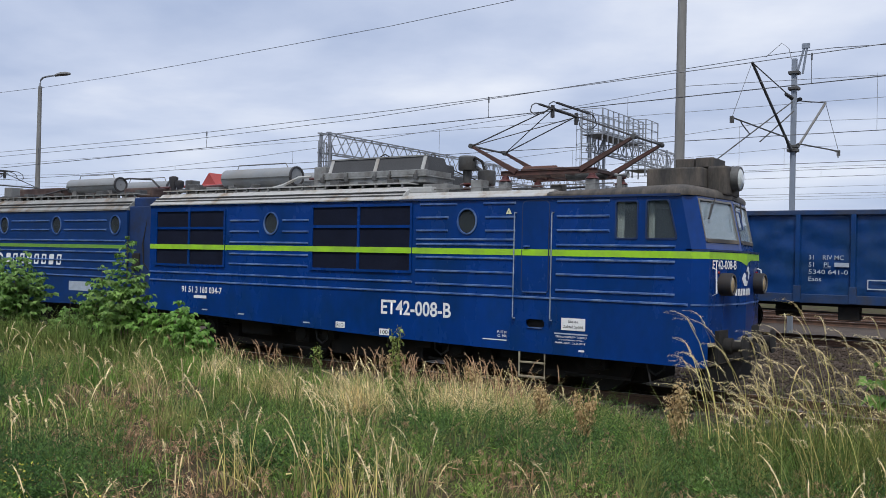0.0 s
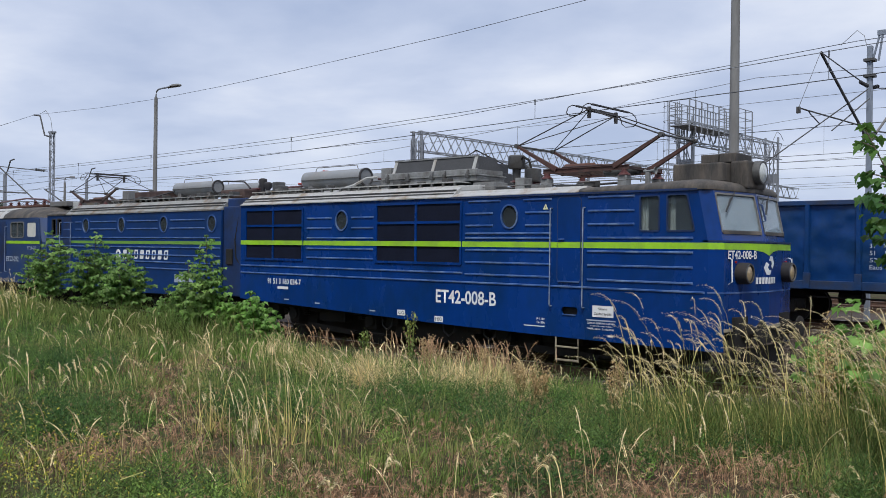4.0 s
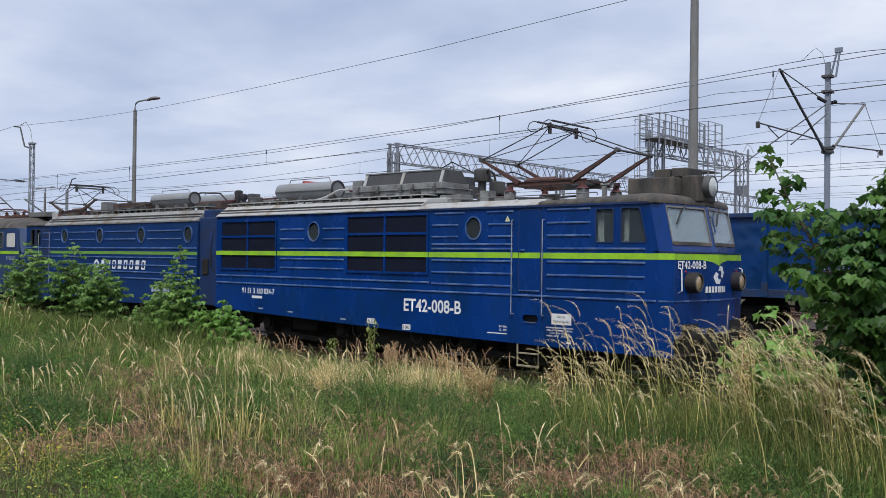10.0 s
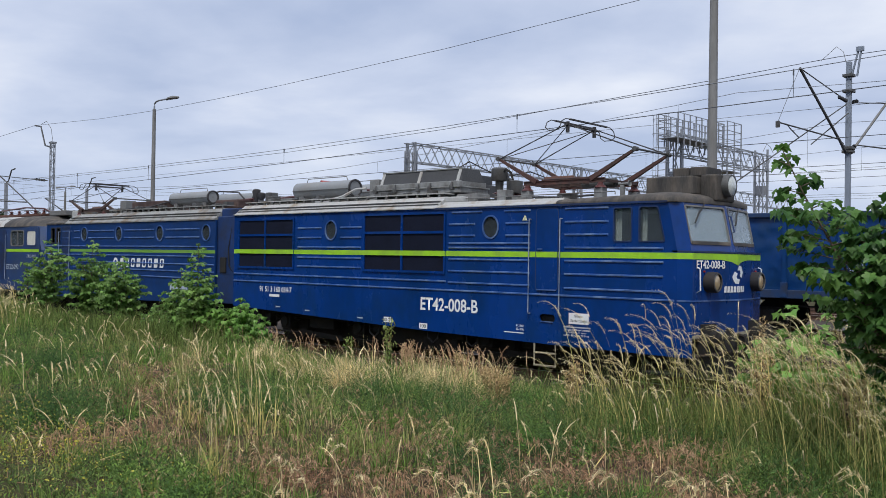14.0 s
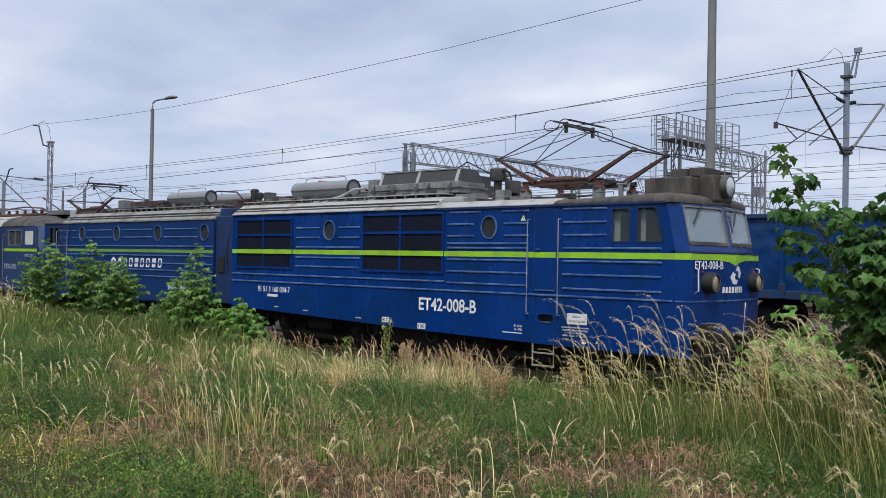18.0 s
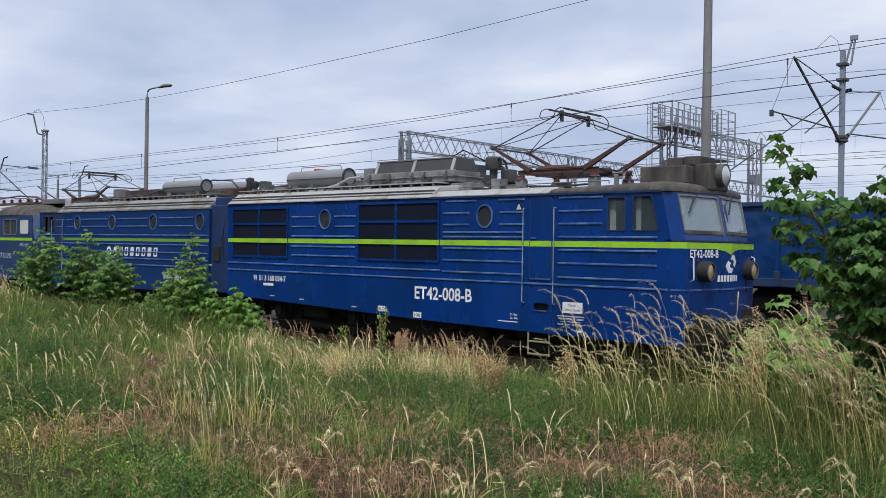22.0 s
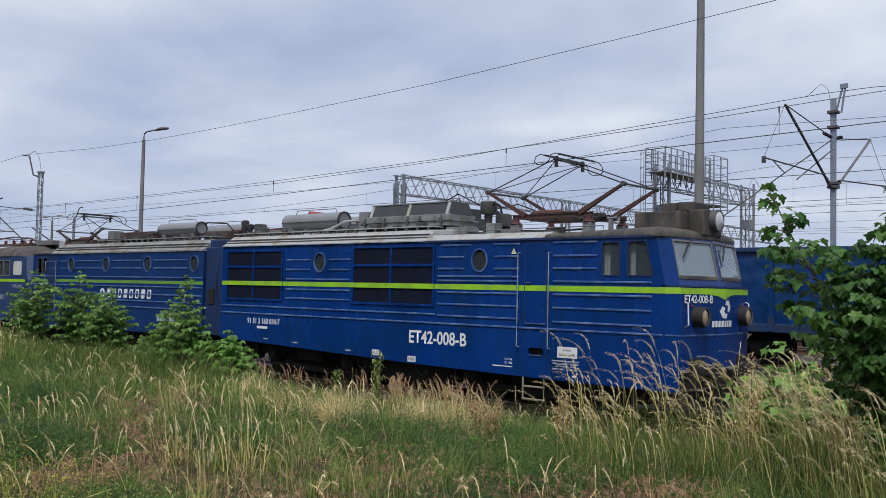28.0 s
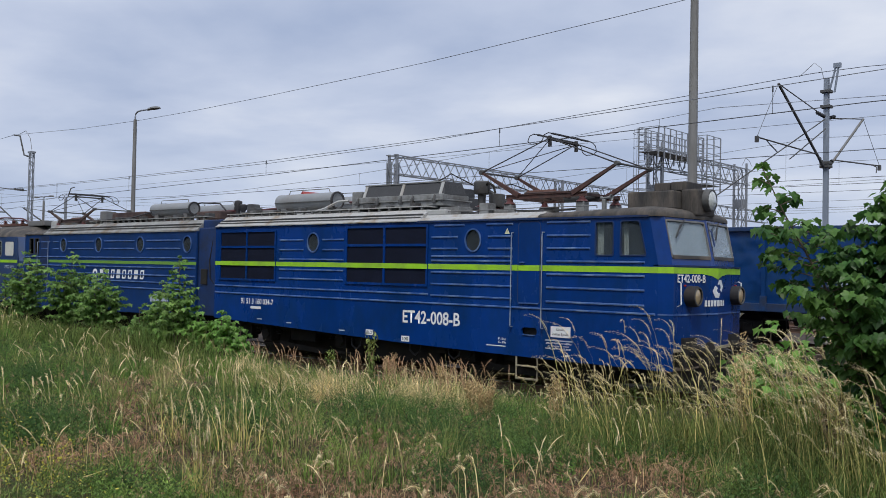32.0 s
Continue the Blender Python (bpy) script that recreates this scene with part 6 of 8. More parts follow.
def build_gantries():
    g = thing("signal_gantry", "grey lattice gantry across the tracks", "gantry")
    lattice(g, (-21.5, 14.7, 7.32), (-21.5, 60, 7.32), 0.5, 0.86, 0.62, GALV, 0.036)
    for y in (14.9, 28.7, 45):
        for dx in (-0.25, 0.25):
            part("leg", Shape().box(-21.5 + dx - 0.055, -21.5 + dx + 0.055, y - 0.055, y + 0.055, 0, 7.8, 0.01), GALV, g, "lattice tower leg")
        lattice(g, (-21.5, y, 0.2), (-21.5, y, 7.4), 0.5, 0.3, 0.6, GALV, 0.03)
    cab = Shape().path([(-21.0, 14.8, 6.2), (-21.0, 16, 6.0), (-21.0, 18.5, 7.2), (-21.0, 21, 6.6), (-21.0, 23.5, 7.1), (-21.0, 27, 6.6)], 0.03)
    part("cable", cab, BLACK, g)
    fg = thing("signal_gantry", "distant grey lattice gantry", "gantry")
    lattice(fg, (-95, 8, 6.6), (-95, 70, 6.6), 0.8, 1.0, 1.2, GALV, 0.05)
    for y in (8.3, 30, 55):
        part("leg", Shape().box(-95.1, -94.9, y - 0.1, y + 0.1, 0, 6.6, 0.01), GALV, fg)
    h = thing("signal_gantry", "grey lattice signal gantry with caged platforms and ladders", "gantry")
    X = -12.7
    lattice(h, (X, 23.3, 7.95), (X, 34.1, 7.95), 0.7, 0.85, 0.6, GALV, 0.038)
    for y in (23.7, 33.6):
        for dx in (-0.35, 0.35):
            part("leg", Shape().box(X + dx - 0.05, X + dx + 0.05, y - 0.05, y + 0.05, 0.2, 8.7, 0.01), GALV, h, "tower leg")
        lattice(h, (X, y, 0.3), (X, y, 8.3), 0.7, 0.5, 1.1, GALV, 0.035)
        part("plate", Shape().box(X - 0.35, X + 0.35, y - 0.1, y + 0.1, 6.2, 6.7), GALV, h)
    # caged platform with posts and rails
    for y0, y1, z0, z1, xo in ((22.3, 27.0, 8.1, 9.25, 0.4), (27.6, 29.2, 7.0, 9.5, 0.3)):
        pf = part("platform", Shape().box(X + xo - 0.5, X + xo + 0.5, y0, y1, z0, z0 + 0.04), GALV, h, "caged platform")
        n = int((y1 - y0) / 0.55)
        for i in range(n + 1):
            y = y0 + (y1 - y0) * i / n
            for dx in (-0.5, 0.5):
                part("post", Shape().box(X + xo + dx - 0.025, X + xo + dx + 0.025, y - 0.025, y + 0.025, z0 - 0.3, z1), GALV, pf)
        nz = 6 if z1 - z0 > 2 else 4
        for i in range(nz):
            z = z0 + (z1 - z0) * (i + 0.5) / (nz - 0.5)
            for dx in (-0.5, 0.5):
                part("rail", Shape().tube((X + xo + dx, y0, z), (X + xo + dx, y1, z), 0.02, n=4), GALV, pf)
            for y in (y0, y1):
                part("rail", Shape().tube((X + xo - 0.5, y, z), (X + xo + 0.5, y, z), 0.02, n=4), GALV, pf)
    # caged ladder
    ld = part("ladder", Shape().tube((X - 0.2, 22.5, 3.5), (X - 0.2, 22.5, 9.2), 0.025, n=5).tube((X + 0.2, 22.5, 3.5), (X + 0.2, 22.5, 9.2), 0.025, n=5), GALV, h, "caged ladder")
    for i in range(17):
        z = 3.7 + i * 0.33
        part("rung", Shape().tube((X - 0.2, 22.5, z), (X + 0.2, 22.5, z), 0.015, n=5), GALV, ld)
        if i % 2 == 0:
            pts = [(X + 0.4 * math.cos(radians(a)), 22.5 + 0.55 * math.sin(radians(a)), z) for a in range(180, 361, 30)]
            part("hoop", Shape().path(pts, 0.015, 4), GALV, ld)
    for dx, dy in ((-0.38, -0.15), (0, -0.55), (0.38, -0.15)):
        part("cage_bar", Shape().tube((X + dx, 22.5 + dy, 3.7), (X + dx, 22.5 + dy, 9.2), 0.012, n=4), GALV, ld)
    part("earth_loop", Shape().path([(X, 33.8, 8.6), (X, 34.3, 9.1), (X, 34.8, 9.0), (X, 35.2, 8.7)], 0.015), GREY, h)


def wire(label, pts, r, mat=None):
    """An overhead wire through the points, sagging smoothly."""
    v = []
    for i in range(len(pts) - 1):
        a, b = Vector(pts[i]), Vector(pts[i + 1])
        for k in range(6):
            v.append(a.lerp(b, k / 6))
    v.append(Vector(pts[-1]))
    ob = part("overhead_wire", Shape().path(v, r, 5), mat or WIRE)
    return tagged(ob, label, "wire", group="overhead wires")


def catenary(x, y, low, high):
    """Height of a catenary wire: highest at the masts, 62 m apart."""
    u = ((x + 2.1 + 31) % 62 - 31) / 31
    return high - (high - low) * (1 - (1 - abs(u)) ** 1.7)


def build_wires():
    c1 = [(-90, 1.58, 4.35), (-23.8, 1.58, 5.04), (-13.8, 1.58, 5.2), (-7.3, 1.58, 5.35), (-2.1, 1.58, 5.46), (3.1, 1.58, 5.57), (40, 1.58, 5.9)]
    m1 = [(-90, 1.58, 5.7), (-45, 1.58, 5.58), (-23.8, 1.58, 5.56), (-16.7, 1.58, 5.58), (-13.6, 1.58, 5.62), (-7.3, 1.58, 5.75), (-3.0, 1.58, 5.88), (-0.1, 1.58, 5.98), (3.1, 1.58, 6.11), (40, 1.58, 7.4)]
    wire("taut dark contact wire above the near track", c1, 0.0095)
    wire("grey catenary wire above the near track", m1, 0.008, WIRE_GREY)
    d = Shape()
    for x in (-33, -27, -21.6, -13.8, -5.0, 1.5, 7.2):
        d.tube((x, 1.58, np.interp(x, [p[0] for p in c1], [p[2] for p in c1])), (x, 1.58, np.interp(x, [p[0] for p in m1], [p[2] for p in m1])), 0.006, n=5)
        d.tube((x, 1.58, np.interp(x, [p[0] for p in m1], [p[2] for p in m1]) - 0.1), (x, 1.58, np.interp(x, [p[0] for p in m1], [p[2] for p in m1]) + 0.02), 0.016, n=6)
    tagged(part("droppers", d, WIRE), "thin droppers between contact and catenary wire", "wire", kind="stuff")
    for y, zc, low, high in ((11.3, 6.0, 6.06, 7.83), (20.0, 6.15, 6.2, 7.95), (24.8, 6.4, 6.5, 7.5), (29.6, 6.55, 6.65, 7.1)):
        wire("contact wire over a farther track", [(-110, y, zc + 0.05), (-40, y, zc), (-2, y, zc + 0.03), (60, y, zc)], 0.011, WIRE)
        wire("catenary wire over a farther track", [(x, y, catenary(x, y, low, high)) for x in range(-112, 62, 6)], 0.009, WIRE_GREY)
        d = Shape()
        for x in range(-58, 22, 7):
            xx = x + 1.9 + y * 0.1
            d.tube((xx, y, zc), (xx, y, catenary(xx, y, low, high)), 0.006, n=4)
        tagged(part("droppers", d, WIRE_GREY), "thin droppers over a farther track", "wire", kind="stuff")
    wire("grey feeder wire along the catenary masts", [(-110, 15.2, 8.1), (-47.8, 15.2, 7.95), (-31, 15.2, 8.02), (-19.7, 15.2, 8.3), (-13, 15.2, 8.65), (-6.5, 15.2, 8.98),
                                                       (-2.4, 15.2, 9.21), (-0.8, 15.2, 9.22), (14, 15.2, 8.6), (40, 15.2, 8.2)], 0.012, WIRE)
    for y, z in ((20.0, 8.4), (34, 6.5), (34, 6.15), (39, 6.4), (44, 6.6)):
        wire("grey feeder wire beyond the tracks", [(-110, y, z - 0.3), (-2, y, z), (60, y, z)], 0.010, WIRE_GREY)
    wire("high dark wire along the yard", [(-36.4, 4, 8.6), (-30, 4, 8.33), (-25, 4, 8.24), (-21, 4, 8.25), (-17, 4, 8.31), (-9.6, 4, 8.47), (-3.2, 4, 8.74), (30, 4, 10.4)], 0.008)
    wire("high dark wire along the yard", [(-90, 3, 6.5), (-60, 3.5, 7.2), (-36.6, 4, 8.6)], 0.010)


def build_far():
    h = thing("house", "pale house with a red metal roof far behind the tracks", "house", (-52.0, 37.9, 0.0))
    part("wall", Shape().box(-2.2, 2.2, -3, 3, -0.95, 7.9), PLASTER, h)
    r = Shape().add([(-2.6, -3.3, 7.8), (2.6, -3.3, 7.8), (2.6, 3.3, 7.8), (-2.6, 3.3, 7.8), (-1.6, 0, 8.5), (1.6, 0, 8.5)],
                    [(0, 1, 5, 4), (2, 3, 4, 5), (0, 4, 3), (1, 2, 5), (0, 3, 2, 1)])
    rf = part("roof", r, PLASTER, h, "pale sheet roof with red edges")
    part("ridge", Shape().tube((-1.7, 0, 8.52), (1.7, 0, 8.52), 0.09), ROOF_RED, rf, "red ridge strip")
    part("eaves_strip", Shape().tube((-2.6, -3.3, 7.85), (2.6, -3.3, 7.85), 0.1), ROOF_RED, rf, "red eaves strip")
    part("dormer", Shape().add([(-0.9, -2.8, 7.9), (0.9, -2.8, 7.9), (0.9, 0.4, 7.9), (-0.9, 0.4, 7.9), (0, -2.8, 8.95), (0, 0.4, 8.95)],
                               [(0, 1, 4), (2, 3, 5), (1, 2, 5, 4), (3, 0, 4, 5)]), ROOF_RED, rf, "red dormer gable")
    for x in (-1.2, 1.2):
        part("window", Shape().box(x - 0.4, x + 0.4, -3.03, -2.98, 5.6, 7.0), GREY_DARK, h)
    # far woods; a nearer belt added out of view behind the camera darkens reflections
    rng = np.random.default_rng(8)
    cs = []
    for k in range(900):
        a = rng.uniform(0, 2 * np.pi)
        d = rng.uniform(150, 210) if math.sin(a) > -0.05 else rng.uniform(55, 90)
        hh = rng.uniform(5, 10) if math.sin(a) > -0.05 else rng.uniform(7, 12)
        cs.append(rng.normal(0, 1, (50, 3)) * (2.8, 2.8, 0.28 * hh) + (d * math.cos(a), d * math.sin(a), hh * 0.55))
    cs = np.concatenate(cs)
    cs[:, 2] = np.clip(cs[:, 2], 0.3, 8.5)
    quads(cs, 1.3, FAR_LEAF, "distant_trees", "dark line of distant trees, with an unseen nearer belt behind the camera", "trees", rng)


def quads(centers, size, mat, name, label, category, rng):
    n = len(centers)
    a = rng.normal(0, 1, (n, 3))
    a /= np.linalg.norm(a, axis=1)[:, None]
    b = np.cross(a, rng.normal(0, 1, (n, 3)))
    b /= np.linalg.norm(b, axis=1)[:, None]
    s = size * rng.uniform(0.6, 1.2, (n, 1))
    v = np.stack([centers - a * s, centers + b * s * 0.6, centers + a * s, centers - b * s * 0.6], 1).reshape(-1, 3)
    ob = new(name, mesh_quads(name, v, mat))
    return tagged(ob, label, category, kind="stuff")


def mesh_quads(name, v, mat):
    """A mesh from quads, four rows of v each."""
    v = np.asarray(v, dtype=np.float32)
    n = len(v) // 4
    me = bpy.data.meshes.new(name)
    me.vertices.add(n * 4)
    me.vertices.foreach_set("co", v.ravel())
    me.loops.add(n * 4)
    me.loops.foreach_set("vertex_index", np.arange(n * 4, dtype=np.int32))
    me.polygons.add(n)
    me.polygons.foreach_set("loop_start", np.arange(0, n * 4, 4, dtype=np.int32))
    me.polygons.foreach_set("loop_total", np.full(n, 4, dtype=np.int32))
    me.materials.append(mat)
    me.update(calc_edges=True)
    return me


def strips(name, rows, mat):
    """A mesh of ribbons: rows is (ribbons, steps, 2, 3)."""
    rows = np.asarray(rows, dtype=np.float32)
    n, k = rows.shape[:2]
    me = bpy.data.meshes.new(name)
    me.vertices.add(n * k * 2)
    me.vertices.foreach_set("co", rows.ravel())
    i = np.arange(n)[:, None] * (k * 2) + np.arange(k - 1)[None, :] * 2
    q = np.stack([i, i + 1, i + 3, i + 2], -1).reshape(-1)
    m = n * (k - 1)
    me.loops.add(m * 4)
    me.loops.foreach_set("vertex_index", q.astype(np.int32))
    me.polygons.add(m)
    me.polygons.foreach_set("loop_start", np.arange(0, m * 4, 4, dtype=np.int32))
    me.polygons.foreach_set("loop_total", np.full(m, 4, dtype=np.int32))
    me.materials.append(mat)
    me.update(calc_edges=True)
    return me


# ---- plants ----
GX = np.arange(-60, 20.01, 0.5)
GY = np.arange(-24, 2.01, 0.25)
GZ = np.array([[ground_height(x, y) for y in GY] for x in GX])


def ground_many(x, y):
    fx, fy = np.clip((x - GX[0]) / 0.5, 0, len(GX) - 2), np.clip((y - GY[0]) / 0.25, 0, len(GY) - 2)
    i, j = fx.astype(int), fy.astype(int)
    u, v = fx - i, fy - j
    return np.where(y > 3.2, np.interp(y, [3.6, 6.5, 9.3], [-0.2, -0.05, 0.3]), 0) + np.where(y > 3.2, 0, 1) * (GZ[i, j] * (1 - u) * (1 - v) + GZ[i + 1, j] * u * (1 - v) + GZ[i, j + 1] * (1 - u) * v + GZ[i + 1, j + 1] * u * v)


def patchy(x, y, scale, seed):
    """Smooth patches between 0 and 1."""
    r = np.random.default_rng(seed)
    out = np.zeros_like(x)
    for k in range(7):
        a, ph, f = r.uniform(0, 2 * np.pi), r.uniform(0, 2 * np.pi), scale * r.uniform(0.6, 1.9)
        out += np.sin((x * np.cos(a) + y * np.sin(a)) * f + ph)
    return 1 / (1 + np.exp(-out * 0.9))


def meadow_points(n, rng, rmin=2.6, rmax=44, power=1.0):
    """Places on the bank, denser where the path runs."""
    r = rmin + (rmax - rmin) * rng.uniform(0, 1, n) ** power
    a = np.radians(rng.uniform(72, 178, n))
    x, y = 6.8 + r * np.cos(a), -14.6 + r * np.sin(a)
    k = (y < -0.9) & (x > -42) & (y > -14.5)
    return x[k], y[k]


def away(x, y):
    return np.hypot(x - 6.8, y + 14.6)


def chance(p, rng):
    return rng.uniform(0, 1, len(p)) < p


def seed_stems(x, y, h, rng, droop=0.5, zbase=None, count=22, size=0.022, head=0.28, lean=0.22, wide=0.0042, fan=1.2, slim=0.28, loose=1.0, core=0.42):
    """Tall stems as ribbons and their drooping seed heads as small quads."""
    n = len(x)
    z = ground_many(x, y) if zbase is None else zbase
    th = rng.normal(3.3, fan, n)
    dx, dy = np.cos(th), np.sin(th)
    steps = 8
    rows = np.zeros((n, steps, 2, 3))
    ln = lean * rng.uniform(0.3, 1.4, n)
    fa = rng.uniform(0, np.pi, n)

    def at(t):
        out = h * (ln * t * t + droop * 0.35 * np.clip(t - 0.72, 0, 1) / 0.28 * np.clip(t - 0.72, 0, 1))
        up = h * (t - droop * 0.9 * np.clip(t - 0.78, 0, 1) ** 2 / 0.22)
        return x + dx * out, y + dy * out, z + up
    for k in range(steps):
        t = k / (steps - 1)
        cx, cy, cz = at(t)
        w = wide * (1 - 0.55 * t)
        rows[:, k, 0] = np.stack([cx - np.cos(fa) * w, cy - np.sin(fa) * w, cz], 1)
        rows[:, k, 1] = np.stack([cx + np.cos(fa) * w, cy + np.sin(fa) * w, cz], 1)
    qs = []
    for k in range(count):
        t = 1 - head * (k + rng.uniform(0, 0.6, n)) / count
        cx, cy, cz = at(t)
        c = np.stack([cx, cy, cz], 1)
        spread = 0.006 + 0.016 * np.sin(np.pi * (k + 0.5) / count)
        c = c + rng.normal(0, 1, (n, 3)) * spread * 0.4 * loose
        a = rng.normal(0, 0.55, (n, 3)) + np.stack([dx, dy, 1.5 - 2.6 * (t - 1 + head) / head], 1)
        a /= np.linalg.norm(a, axis=1)[:, None]
        b = np.cross(a, rng.normal(0, 1, (n, 3)))
        b /= np.linalg.norm(b, axis=1)[:, None]
        s = size * rng.uniform(0.6, 1.3, (n, 1))
        qs.append(np.stack([c - a * s, c + b * s * slim, c + a * s, c - b * s * slim], 1))
    for ang in (0.0, 1.57):
        for k in range(6):
            e = []
            for kk in (k, k + 1):
                u = kk / 6
                cx, cy, cz = at(1 - head + head * u)
                w = size * core * (np.sin(np.pi * (0.12 + 0.83 * u)))
                e.append(np.stack([cx - np.cos(fa + ang) * w, cy - np.sin(fa + ang) * w, cz], 1))
                e.append(np.stack([cx + np.cos(fa + ang) * w, cy + np.sin(fa + ang) * w, cz], 1))
            qs.append(np.stack([e[0], e[1], e[3], e[2]], 1))
    return rows, np.concatenate(qs).reshape(-1, 3)


def bromes(x, y, h, rng, size=0.024, count=11):
    """Low arching stems, each with a nodding one-sided bunch of long spikelets."""
    n = len(x)
    z = ground_many(x, y)
    th = rng.uniform(0, 2 * np.pi, n)
    dx, dy = np.cos(th), np.sin(th)
    ln = rng.uniform(0.15, 0.5, n)
    rows = np.zeros((n, 5, 2, 3))
    fa = rng.uniform(0, np.pi, n)

    def at(t):
        return x + dx * h * ln * t * t, y + dy * h * ln * t * t, z + h * (t - 0.25 * t ** 3)
    for k in range(5):
        t = k / 4
        cx, cy, cz = at(t)
        w = 0.0024 * (1 - 0.4 * t)
        rows[:, k, 0] = np.stack([cx - np.cos(fa) * w, cy - np.sin(fa) * w, cz], 1)
        rows[:, k, 1] = np.stack([cx + np.cos(fa) * w, cy + np.sin(fa) * w, cz], 1)
    qs = []
    for k in range(count):
        t = 1 - 0.35 * k / count
        cx, cy, cz = at(t)
        a = np.stack([dx * 0.55, dy * 0.55, np.full(n, -0.75)], 1) + rng.normal(0, 0.38, (n, 3))
        a /= np.linalg.norm(a, axis=1)[:, None]
        s = size * rng.uniform(0.7, 1.35, (n, 1))
        c = np.stack([cx, cy, cz], 1) + a * s * rng.uniform(0.7, 1.8, (n, 1))
        b = np.cross(a, rng.normal(0, 1, (n, 3)))
        b /= np.linalg.norm(b, axis=1)[:, None]
        qs.append(np.stack([c - a * s, c + b * s * 0.17 + a * s * 0.3, c + a * s, c - b * s * 0.17 + a * s * 0.3], 1))
    return rows, np.concatenate(qs).reshape(-1, 3)


def clumps(name, label, x, y, rad, h, count, width, mat, rng, lean=0.5, steps=4):
    """Round clumps of grass: tall in the middle, blades leaning out towards the rim."""
    n = len(x)
    r, a = np.sqrt(rng.uniform(0, 1, (n, count))), rng.uniform(0, 2 * np.pi, (n, count))
    X, Y = (x[:, None] + np.cos(a) * r * rad[:, None]).ravel(), (y[:, None] + np.sin(a) * r * rad[:, None]).ravel()
    z = ground_many(X, Y) - 0.02
    hh = (h[:, None] * (1 - 0.5 * r * r) * rng.uniform(0.45, 1.12, (n, count))).ravel()
    m = n * count
    th = a.ravel() + rng.normal(0, 0.8, m)
    bend = lean * hh * (0.25 + 0.9 * r.ravel()) * rng.uniform(0.3, 1.5, m)
    dx, dy = np.cos(th) * bend + 0.10 * hh, np.sin(th) * bend
    fa = rng.uniform(0, 2 * np.pi, m)
    wx, wy = np.cos(fa), np.sin(fa)
    wid = np.repeat(width, count) * rng.uniform(0.6, 1.35, m)
    over = np.hypot(dx, dy) / hh
    rows = np.zeros((m, steps, 2, 3))
    for k in range(steps):
        t = k / (steps - 1)
        cx, cy, cz = X + dx * t ** 2.2, Y + dy * t ** 2.2, z + hh * (t - 0.5 * t ** 3 * over)
        w = wid * (1 - 0.92 * t ** 1.5) * 0.5
        rows[:, k, 0] = np.stack([cx - wx * w, cy - wy * w, cz], 1)
        rows[:, k, 1] = np.stack([cx + wx * w, cy + wy * w, cz], 1)
    return tagged(new(name, strips(name, rows, mat)), label, "grass", kind="stuff")


def shoots(name, label, x, y, rad, h, per, leaves, size, mat, rng, slim=0.2):
    """Bushy weeds: upright shoots in a clump, set with small narrow leaves from foot to tip."""
    n = len(x)
    r, a = np.sqrt(rng.uniform(0, 1, (n, per))), rng.uniform(0, 2 * np.pi, (n, per))
    bx, by = (x[:, None] + np.cos(a) * r * rad[:, None]).ravel(), (y[:, None] + np.sin(a) * r * rad[:, None]).ravel()
    hh = (h[:, None] * (1 - 0.45 * r * r) * rng.uniform(0.6, 1.15, (n, per))).ravel()
    out = (r * rng.uniform(0.1, 0.5, (n, per))).ravel() * hh
    ax, ay = (np.cos(a)).ravel() * out, (np.sin(a)).ravel() * out
    z = ground_many(bx, by)
    qs = []
    for k in range(leaves):
        t = np.clip((k + rng.uniform(0, 1, len(bx))) / leaves, 0.06, 1)
        c = np.stack([bx + ax * t, by + ay * t, z + hh * t], 1)
        th = k * 2.4 + rng.uniform(0, 1.2, len(bx))
        d = np.stack([np.cos(th), np.sin(th), 0.25 + 0.9 * t], 1) + rng.normal(0, 0.25, (len(bx), 3))
        d /= np.linalg.norm(d, axis=1)[:, None]
        b = np.cross(d, rng.normal(0, 1, (len(bx), 3)))
        b /= np.linalg.norm(b, axis=1)[:, None]
        s = size * (1.25 - 0.75 * t)[:, None] * rng.uniform(0.7, 1.3, (len(bx), 1))
        qs.append(np.stack([c, c + d * s + b * s * slim, c + d * 2 * s, c + d * s - b * s * slim], 1))
    v = np.concatenate(qs).reshape(-1, 3)
    return tagged(new(name, mesh_quads(name, v, mat)), label, "weeds", kind="stuff")


def blobs(x, y, spots):
    """Soft round patches: the strongest of the spots (x, y, radius) at each place."""
    out = np.zeros_like(x)
    for a, b, r in spots:
        out = np.maximum(out, np.exp(-(((x - a) / r) ** 2 + ((y - b) / (r * 0.8)) ** 2)))
    return out


def straw_band(x, y):
    """Where the grass has dried to straw: a belt along the track, and patches."""
    belt = np.exp(-((y + 5.3) / 1.35) ** 2) * np.clip((x + 3.9) / 1.6, 0.1, 1) * np.clip((0.4 - x) / 1.4, 0, 1)
    spots = blobs(x, y, ((-5.6, -8.4, 0.7), (-3.5, -8.2, 0.5), (-9.0, -6.3, 0.9), (-14, -5.6, 1.3), (-17.5, -5.2, 2.0), (-25, -4.2, 3.5), (-6.8, -4.6, 1.0), (-1.2, -6.9, 0.7), (1.6, -9.9, 0.4), (-20, -4.5, 2.0), (-11.5, -7.2, 1.2)))
    rag = np.clip(4.6 * patchy(x, y, 3.0, 5) - 1.7, 0.03, 1.4)
    return np.clip((belt * 1.3 + 0.8 * spots) * rag, 0, 0.95)


